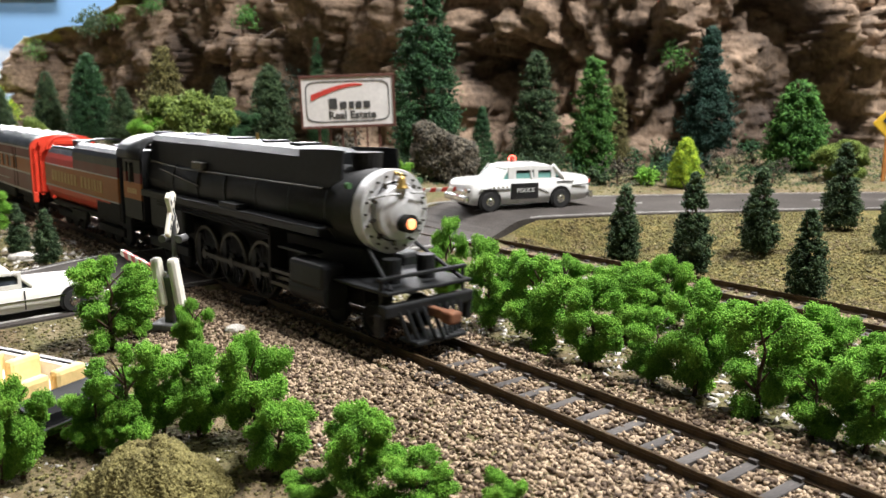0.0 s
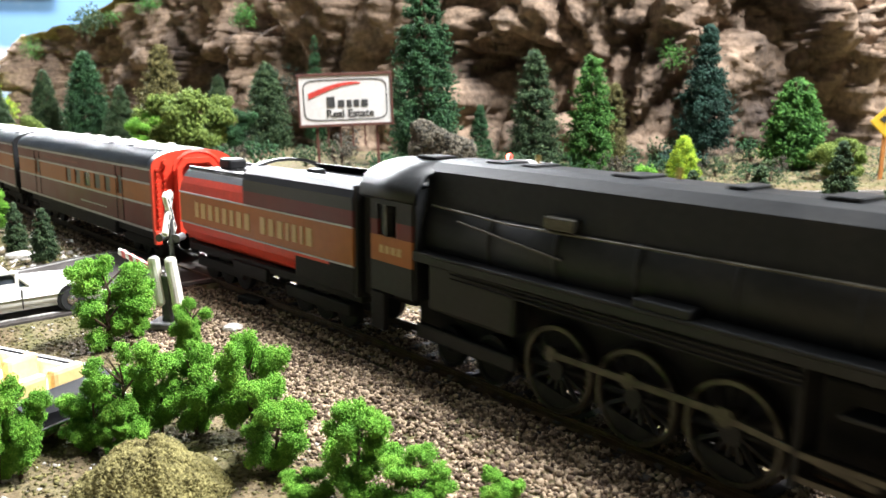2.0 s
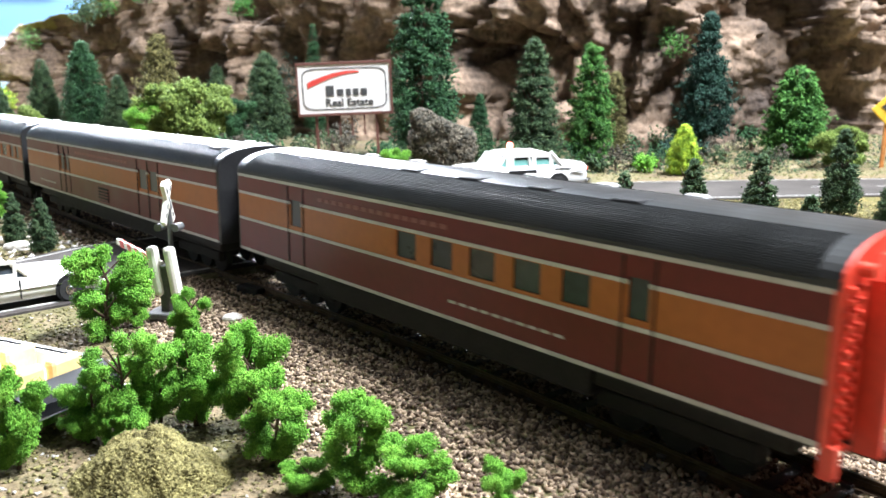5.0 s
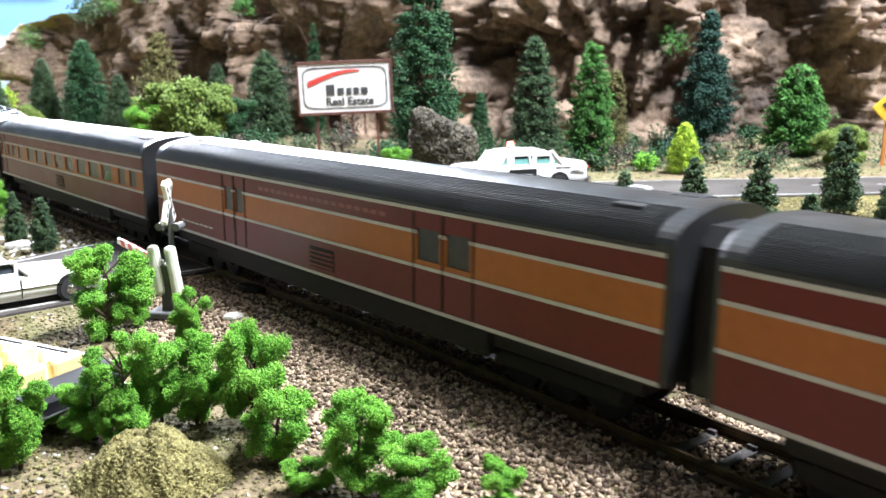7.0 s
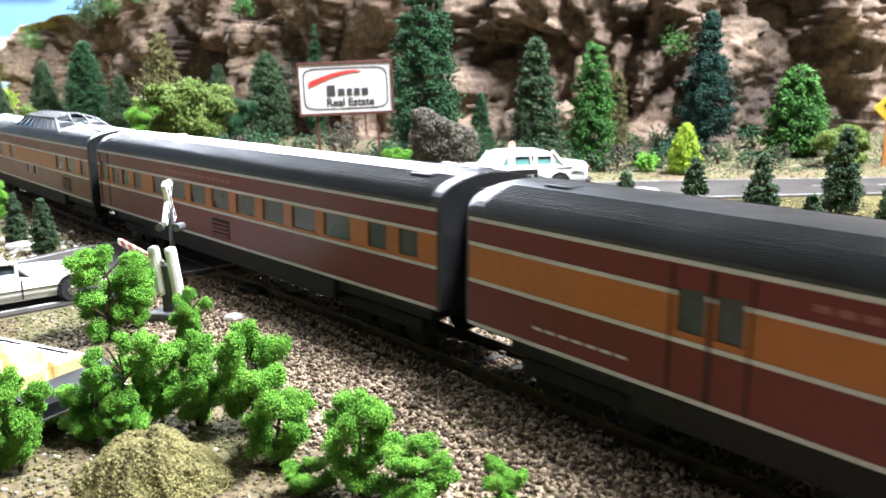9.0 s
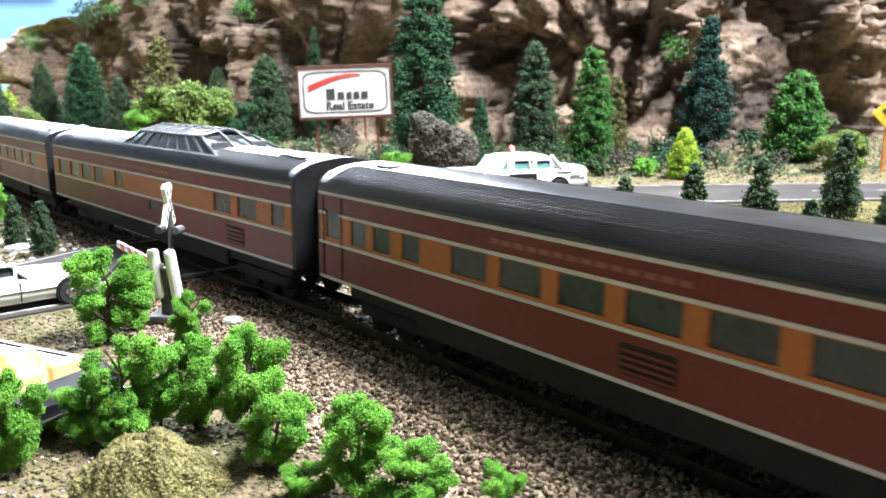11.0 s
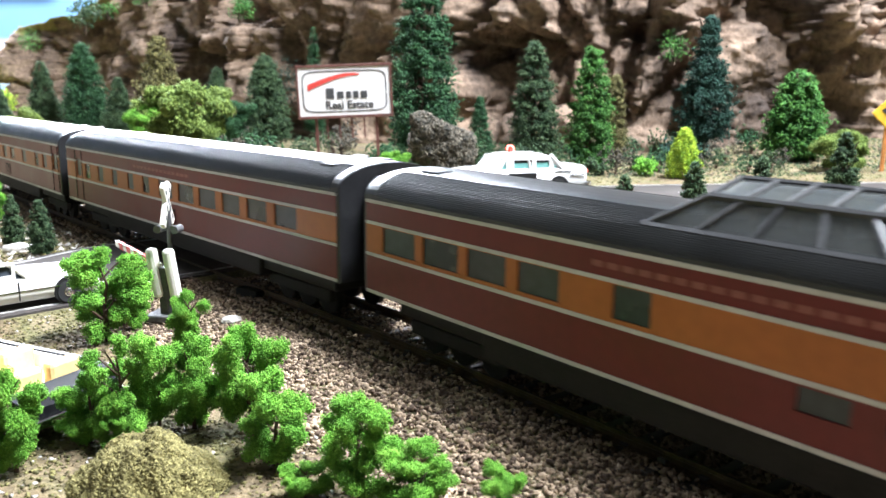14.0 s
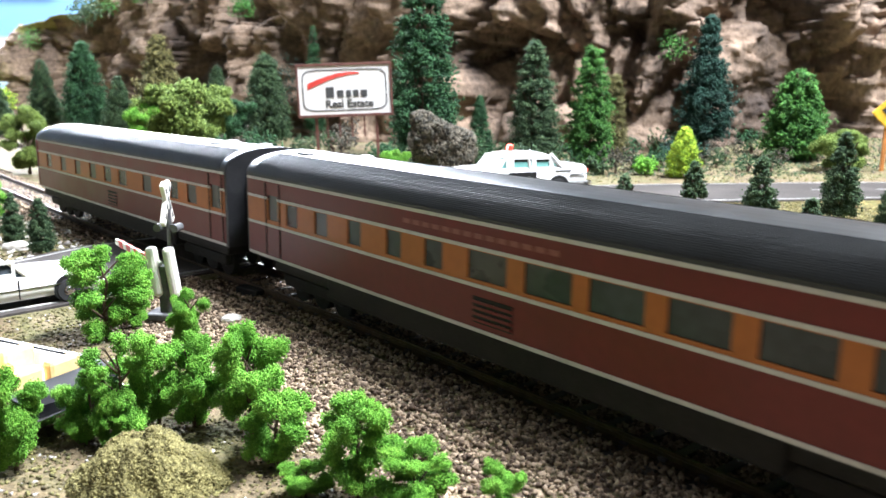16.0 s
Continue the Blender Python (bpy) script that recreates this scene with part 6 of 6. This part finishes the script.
# cream white saloon waiting at the crossing
saloon = thing("white_saloon", "cream white toy saloon car waiting on the road", "car")
sb = car_body([(0.0310, 0.0098, 0.0032, 0.0074, 0.0082), (0.0300, 0.0106, 0.0026, 0.0082, 0.0094), (0.018, 0.0109, 0.0024, 0.0088, 0.0102), (0.004, 0.0110, 0.0024, 0.0090, 0.0104), (-0.012, 0.0110, 0.0024, 0.0090, 0.0104), (-0.026, 0.0108, 0.0026, 0.0088, 0.0100), (-0.0310, 0.0098, 0.0034, 0.0080, 0.0090)], "body", CREAMWHITE, saloon)
greenhouse(saloon, (0.0080, 0.0030, -0.0120, -0.0180, 0.0100), 0.0106, CREAMWHITE, PANE, 0.82, 0.0160)
for sgn in (-1, 1):
    part("door_frame", pierced(-0.0150, 0.0050, *sorted((sgn * 0.0092, sgn * 0.0100)), 0.0098, 0.0150, [(-0.0040, 0.0040, 0.0112, 0.0142), (-0.0118, -0.0052, 0.0112, 0.0142)]), CREAMWHITE, saloon, "white door frames")
for sgn in (-1, 1):
    for x in (0.0200, -0.0180):
        part("wheel_arch", tube(bmesh.new(), (x, sgn * 0.0090, 0.0042), (x, sgn * 0.01105, 0.0042), 0.0045, n=20), UNDER, sb)
        wheel(saloon, x, sgn * 0.0100, 0.0037, 0.0026, CHROME)
    part("side_trim", boxed(-0.030, 0.030, *sorted((sgn * 0.0107, sgn * 0.0112)), 0.0058, 0.0062), CHROME, sb)
    part("door_line", boxed(0.0052, 0.0055, *sorted((sgn * 0.0108, sgn * 0.01115)), 0.0032, 0.0092), UNDER, sb)
    part("head_lamp", tube(bmesh.new(), (0.0302, sgn * 0.0080, 0.0068), (0.0314, sgn * 0.0080, 0.0068), 0.0012, n=10), CHROME, sb)
part("bumper", boxed(0.0300, 0.0322, -0.0104, 0.0104, 0.0030, 0.0050, 0.0005), CHROME, saloon)
part("rear_bumper", boxed(-0.0322, -0.0300, -0.0104, 0.0104, 0.0030, 0.0050, 0.0005), CHROME, saloon)
SX, SY, SA = -0.1400, 0.2450, 45.0
saloon.matrix_basis = pose(SX, SY, road_z(SX, SY) + 0.0001, 0, 0, SA)

# black convertible with its top down
conv = thing("black_convertible", "black open toy convertible with cream interior", "car")
CW, CL = 0.0118, 0.0310
cb = bmesh.new()
def ring(x, w, z0, zt, wi, zi):
    return [(x, -w * 0.9, z0), (x, -w, z0 + 0.003), (x, -w * 0.97, zt), (x, -wi, zt), (x, -wi, zi), (x, wi, zi), (x, wi, zt), (x, w * 0.97, zt), (x, w, z0 + 0.003), (x, w * 0.9, z0)]
loft(cb, [ring(0.0310, CW * 0.88, 0.0034, 0.0078, 0.006, 0.0077), ring(0.0280, CW, 0.0028, 0.0092, 0.009, 0.0091), ring(0.0075, CW, 0.0026, 0.0102, 0.0095, 0.0101), ring(0.0060, CW, 0.0026, 0.0102, 0.0102, 0.0048), ring(-0.0240, CW, 0.0026, 0.0102, 0.0102, 0.0048), ring(-0.0255, CW, 0.0026, 0.0100, 0.0095, 0.0099), ring(-0.0295, CW * 0.97, 0.0030, 0.0088, 0.008, 0.0087), ring(-0.0310, CW * 0.86, 0.0036, 0.0076, 0.006, 0.0075)])
cbo = part("body", cb, CARBLACK, conv, "glossy black body")
part("interior_floor", boxed(-0.0238, 0.0058, -0.0100, 0.0100, 0.0049, 0.0062), LINING, conv, "cream interior")
for sgn in (-1, 1):
    part("door_lining", boxed(-0.0238, 0.0058, *sorted((sgn * 0.0090, sgn * 0.0101)), 0.0050, 0.0099, 0.0003), LINING, conv)
    for x in (0.0195, -0.0185):
        wheel(conv, x, sgn * 0.0104, 0.0039, 0.0028, CHROME)
part("dashboard", boxed(0.0036, 0.0059, -0.0098, 0.0098, 0.0056, 0.0100, 0.0006), CREAM, conv)
for x in (-0.0075, -0.0210):
    part("seat", boxed(x, x + 0.0072, -0.0085, 0.0085, 0.0056, 0.0074, 0.0008), LINING, conv)
    for y in (-0.0044, 0.0044):
        part("seat_back", boxed(x - 0.0022, x + 0.0004, y - 0.0038, y + 0.0038, 0.0060, 0.0122, 0.0010), CREAM, conv, "cream seat back")
part("steering_wheel", lathe(bmesh.new(), [(0.0020, -0.0002), (0.0024, 0), (0.0020, 0.0002)], 16, pose(0.0018, 0.0045, 0.0098, 0, -25, 0)), CREAM, conv)
for x in (0.0310, -0.0310):
    part("bumper", boxed(x - 0.0012, x + 0.0012, -0.0112, 0.0112, 0.0036, 0.0056, 0.0005), CHROME, conv)
cx, cy = -0.1058, 0.1752
conv.matrix_basis = pose(cx, cy, height(cx, cy) + 0.0004, 0, 0, 155) @ Matrix.Scale(1.08, 4)


# ---- crossing signal with lowered gate ----
def crossing_gate(arm_len, x, y, z, heading, arm_turn, label, mast=True):
    g = thing("crossing_gate", label, "crossing signal")
    part("base", boxed(-0.0052, 0.0052, -0.0045, 0.0045, 0, 0.0022, 0.0005), PLASTICGREY, g, "dark grey plastic base")
    part("pedestal", boxed(-0.0014, 0.0014, -0.0018, 0.0022, 0.002, 0.0165, 0.0004), PLASTICGREY, g)
    if mast:
        part("mast", tube(bmesh.new(), (0.0016, 0.0012, 0.002), (0.0016, 0.0012, 0.0358), 0.0008, n=10), PLASTICGREY, g)
        part("lamp_bar", boxed(-0.0014, 0.0046, 0.0006, 0.0018, 0.0280, 0.0289), PLASTICGREY, g)
        for dx in (-0.0011, 0.0043):
            part("lamp_hood", tube(bmesh.new(), (dx, -0.0012, 0.0280), (dx, 0.0030, 0.0280), 0.0012, n=14), PLASTICGREY, g, "dark round signal lamp")
        for s in (-1, 1):
            bm = bmesh.new()
            box(bm, -0.0072, 0.0072, -0.0007, 0.0007, -0.0014, 0.0014, 0.0004)
            cbk = part("crossbuck_board", bm, PLASTICWHITE, g, "white crossbuck board with dark marks")
            cbk.matrix_basis = pose(0.0016, -0.0002 + 0.0011 * (s > 0), 0.0355, 0, s * 58, 100)
            for k in range(4):
                mk = part("board_mark", boxed(-0.0052 + k * 0.0030, -0.0034 + k * 0.0030, -0.00075, -0.0005, -0.0005, 0.0005), INK, cbk)
    for s in (-1, 1):
        bm = boxed(-0.0016, 0.0016, -0.0018, 0.0018, -0.0098, 0.0056, 0.0012)
        cw = part("counterweight_arm", bm, PLASTICWHITE, g, "white rounded counterweight arm")
        cw.matrix_basis = pose(s * 0.0027, -0.0012, 0.0168, 0, -8, 0)
    arm = part("gate_arm", boxed(-0.0005, 0.0005, 0.0, arm_len, -0.0010, 0.0010, 0.0002), PLASTICWHITE, g, "white gate arm with red stripes")
    arm.matrix_basis = pose(-0.0010, 0.0, 0.0165, 4, 0, arm_turn)
    k = 0
    while 0.003 + k * 0.006 < arm_len - 0.002:
        bm = bmesh.new()
        q0 = 0.003 + k * 0.006
        loft(bm, [[(xx, q0, -0.0011), (xx, q0 + 0.003, -0.0011), (xx, q0 + 0.0042, 0.0011), (xx, q0 + 0.0012, 0.0011)] for xx in (-0.0006, 0.0006)])
        part("stripe", bm, REDPAINT, arm)
        k += 1
    g.matrix_basis = pose(x, y, z, 0, 0, heading)
    return g


GX, GY = -0.0836, 0.2405
crossing_gate(0.034, GX, GY, height(GX, GY), -8, 51, "white crossbuck crossing signal with striped gate beside the track")
HX, HY = -0.0450, 0.4300
crossing_gate(0.060, HX, HY, height(HX, HY), 0, -98, "far crossing gate with striped arm across the road", mast=False)

# ---- billboard ----
sign = thing("billboard", "white real estate billboard in a brown frame on posts", "billboard")
SW, SH = 0.0660, 0.0345
part("board", boxed(-SW / 2, SW / 2, -0.0008, 0.0008, -SH / 2, SH / 2), SIGNWHITE, sign)
for name, x0, x1, z0, z1 in (("frame_top", -SW / 2 - 0.0015, SW / 2 + 0.0015, SH / 2, SH / 2 + 0.0020), ("frame_bottom", -SW / 2 - 0.0015, SW / 2 + 0.0015, -SH / 2 - 0.0020, -SH / 2), ("frame_side", -SW / 2 - 0.0015, -SW / 2, -SH / 2, SH / 2), ("frame_side", SW / 2, SW / 2 + 0.0015, -SH / 2, SH / 2)):
    part(name, boxed(x0, x1, -0.0016, 0.0014, z0, z1, 0.0002), SIGNFRAME, sign)
bm = bmesh.new()
oval = []
for i in range(48):
    a = 2 * math.pi * i / 48
    c, s = math.cos(a), math.sin(a)
    oval.append((0.0305 * math.copysign(abs(c) ** 0.28, c), 0.0148 * math.copysign(abs(s) ** 0.28, s)))
loft(bm, [[(x, -0.0008, z), (x, -0.0011, z), (x * 0.975, -0.0011, z * 0.95), (x * 0.975, -0.0008, z * 0.95)] for x, z in oval + oval[:1]], caps=False)
part("border_line", bm, PLASTICGREY, sign, "thin grey border line")
bm = bmesh.new()
sw = [(-0.0265 + 0.038 * t, 0.0030 + 0.0088 * math.sin(t * 1.75), 0.0019 * (1 - t) ** 0.6 + 0.0003) for t in np.linspace(0, 1, 16)]
loft(bm, [[(x, -0.0008, z - w), (x, -0.0012, z - w), (x, -0.0012, z + w), (x, -0.0008, z + w)] for x, z, w in sw])
part("swoosh", bm, REDPAINT, sign, "red painted swoosh")
for k, (x, wd, up) in enumerate(((-0.0135, 0.0070, 1.0), (-0.0055, 0.0056, 0.66), (0.0010, 0.0042, 0.66), (0.0060, 0.0048, 0.66), (0.0116, 0.0056, 0.66))):
    bm = bmesh.new()
    box(bm, x, x + 0.82 * wd, -0.0012, -0.0008, -0.0052, -0.0052 + 0.0076 * up)
    part("name_mark", bm, INK, sign, "plain dark name mark")
tx = bpy.data.curves.new("sign_lettering", "FONT")
tx.body, tx.size, tx.extrude, tx.offset, tx.align_x, tx.align_y = "Real Estate", 0.0078, 0.00015, 0.00018, "CENTER", "CENTER"
t = new("lettering", tx)
t.data.materials.append(INK)
t.parent = sign
t.matrix_basis = pose(0.003, -0.0010, -0.0100, 90, 0, 0)
t["label"] = "dark bold words"
for x in (-0.022, 0.022):
    part("post", boxed(x - 0.001, x + 0.001, 0.0014, 0.0034, -0.062, 0.014, 0.0002), SIGNFRAME, sign)
for x in (-0.014, -0.005, 0.004, 0.013):
    part("lattice", boxed(x - 0.0006, x + 0.0006, 0.0010, 0.0022, -0.0340, -0.0192), SIGNFRAME, sign)
sign.matrix_basis = pose(-0.0706, 0.600, 0.0633, 0, -2.6, 4)

# ---- yellow road sign ----
ys = thing("road_sign", "yellow diamond road sign with black arrow on an orange post", "road sign")
part("post", boxed(-0.0013, 0.0013, -0.0008, 0.0008, -0.006, 0.0300, 0.0002), ORANGEPOST, ys)
dm = part("diamond", boxed(-0.0078, 0.0078, -0.0006, 0.0002, -0.0078, 0.0078, 0.0006), YELLOW, ys, "yellow diamond plate")
dm.matrix_basis = pose(0, -0.0012, 0.0370, 0, 45, 0)
bm = bmesh.new()
for pts in ([(0.0012, -0.0048), (0.0034, -0.0048), (0.0034, 0.0032), (0.0012, 0.0032)], [(-0.0014, 0.0008), (0.0034, 0.0008), (0.0034, 0.0030), (-0.0014, 0.0030)], [(-0.0046, 0.0019), (-0.0010, -0.0014), (-0.0010, 0.0052)]):
    loft(bm, [[(x, -0.0022, z) for x, z in pts], [(x, -0.0018, z) for x, z in pts]])
ar = part("arrow", bm, INK, ys, "black bent arrow")
ar.matrix_basis = pose(0, 0, 0.0370)
ys.matrix_basis = pose(0.3050, 0.560, settle(0.305, 0.56) + 0.003, 0, 0, -8)

# framed picture on the far wall, its lower edge just in view
pic = thing("framed_picture", "white picture in a thin black frame on the wall", "picture")
part("mount", boxed(-0.26, 0.26, -0.012, 0.0, 0.0, 0.36), SIGNWHITE, pic)
part("frame", boxed(-0.275, 0.275, -0.016, -0.002, -0.014, 0.0), INK, pic)
part("frame_side", boxed(0.26, 0.275, -0.016, -0.002, 0.0, 0.37), INK, pic)
pic.matrix_basis = pose(-1.245, 2.098, 0.3185)

# small clutter by the track
def chip(x, y, sx, sy, sz, turn, material, name, label, category):
    bm = bmesh.new()
    bmesh.ops.create_icosphere(bm, subdivisions=2, radius=1)
    for v in bm.verts:
        n = 1 + 0.25 * noise.noise(v.co * 2.1 + Vector((x * 900, y * 700, 0)))
        v.co = Vector((v.co.x * sx * n, v.co.y * sy * n, v.co.z * sz * n))
    ob = tagged(part(name, bm, material), label, category)
    ob.matrix_basis = pose(x, y, height(x, y) + sz * 0.4, 0, 0, turn)


part_box = tagged(part("switch_box", boxed(-0.0048, 0.0048, -0.0022, 0.0022, -0.001, 0.0026, 0.0005), UNDER), "small black track-side box on the ballast", "box")
part_box.matrix_basis = pose(-0.0625, 0.2600, -0.0028, 0, 3, -32)
chip(-0.0610, 0.2290, 0.0030, 0.0020, 0.0016, 20, WHITEROCK, "stone", "pale flat stone beside the ballast", "stone")
chip(-0.0650, 0.2340, 0.0012, 0.0009, 0.0009, 70, STONE, "stone", "small tan stone beside the ballast", "stone")
chip(-0.1820, 0.3450, 0.0075, 0.0040, 0.0028, 10, WHITEROCK, "stone", "pale rock beside the small pines", "stone")
chip(-0.2150, 0.3500, 0.0090, 0.0050, 0.0026, 40, WHITEROCK, "stone", "pale rock beside the small pines", "stone")


# ---- everything that moves ----
def place_on_line(front, length, bogie, t):
    """The pose of a vehicle whose front is at front, carried by two bogies."""
    a, b = line_at(front - bogie), line_at(front - length + bogie)
    x, y = (a[0] + b[0]) / 2, (a[1] + b[1]) / 2
    za, zb = grade(front - bogie), grade(front - length + bogie)
    tilt = math.degrees(math.atan2(zb - za, length - 2 * bogie))
    return pose(x, y, (za + zb) / 2, 0, tilt, math.degrees(math.atan2(a[1] - b[1], a[0] - b[0])))


def train_front(i, t):
    s = S_REF + SPEED * (t - 8)
    return s + (4 - i) * PITCH if i > 1 else s + 2 * PITCH + PITCH_1


def motions():
    times = [i * 0.5 for i in range(33)]
    for i, (car, length) in enumerate(((rpo, L_RPO), (baggage, L_CAR), (coach, L_CAR), (dome_car, L_CAR), (diner, L_CAR), (tail, L_CAR)), 1):
        walk(car, [(t, place_on_line(train_front(i, t), length, 0.034, t)) for t in times])
    for thing_ob, front, length, bogie in ((loco, LOCO_FRONT, LOCO_L, 0.062), (tender, TENDER_FRONT, TENDER_L, 0.022)):
        walk(thing_ob, [(t, place_on_line(train_front(1, t) + front, length, bogie, t)) for t in times])
    fine = [i * 0.1 for i in range(161)]
    rate = SPEED / DRIVER_R
    for ob, x, sgn in DRIVERS:
        walk(ob, [(t, pose(x, sgn * 0.0085, DRIVER_R, 0, math.degrees(rate * t) + 90 * (sgn > 0), 0)) for t in fine])
    for ob, sgn in RODS:
        walk(ob, [(t, Matrix.Translation(crank(rate * t + math.pi / 2 * (sgn > 0)))) for t in fine])
    for ob, sgn in MAINS:
        rows = []
        for t in fine:
            c = crank(rate * t + math.pi / 2 * (sgn > 0))
            rows.append((t, pose(DRIVER_X[2] + c[0], 0, c[2], 0, math.degrees(math.asin((c[2] - 0.0108) / 0.0250)), 0)))
        walk(ob, rows)
    facing = math.degrees(math.atan2(-PY, -PX)) - (180 + math.degrees(math.atan2(0.0208, 0.0429)))
    walk(beacon, [(t, pose(0.0050, 0, 0.0287, 0, 0, facing + 360 * ((t / 0.484 + 0.8) - 0.25))) for t in fine])


def crank(a):
    """Where the crank pins stand after the wheels have turned by a."""
    return Vector((0.0042 * math.cos(a), 0, DRIVER_R - 0.0042 * math.sin(a)))


motions()
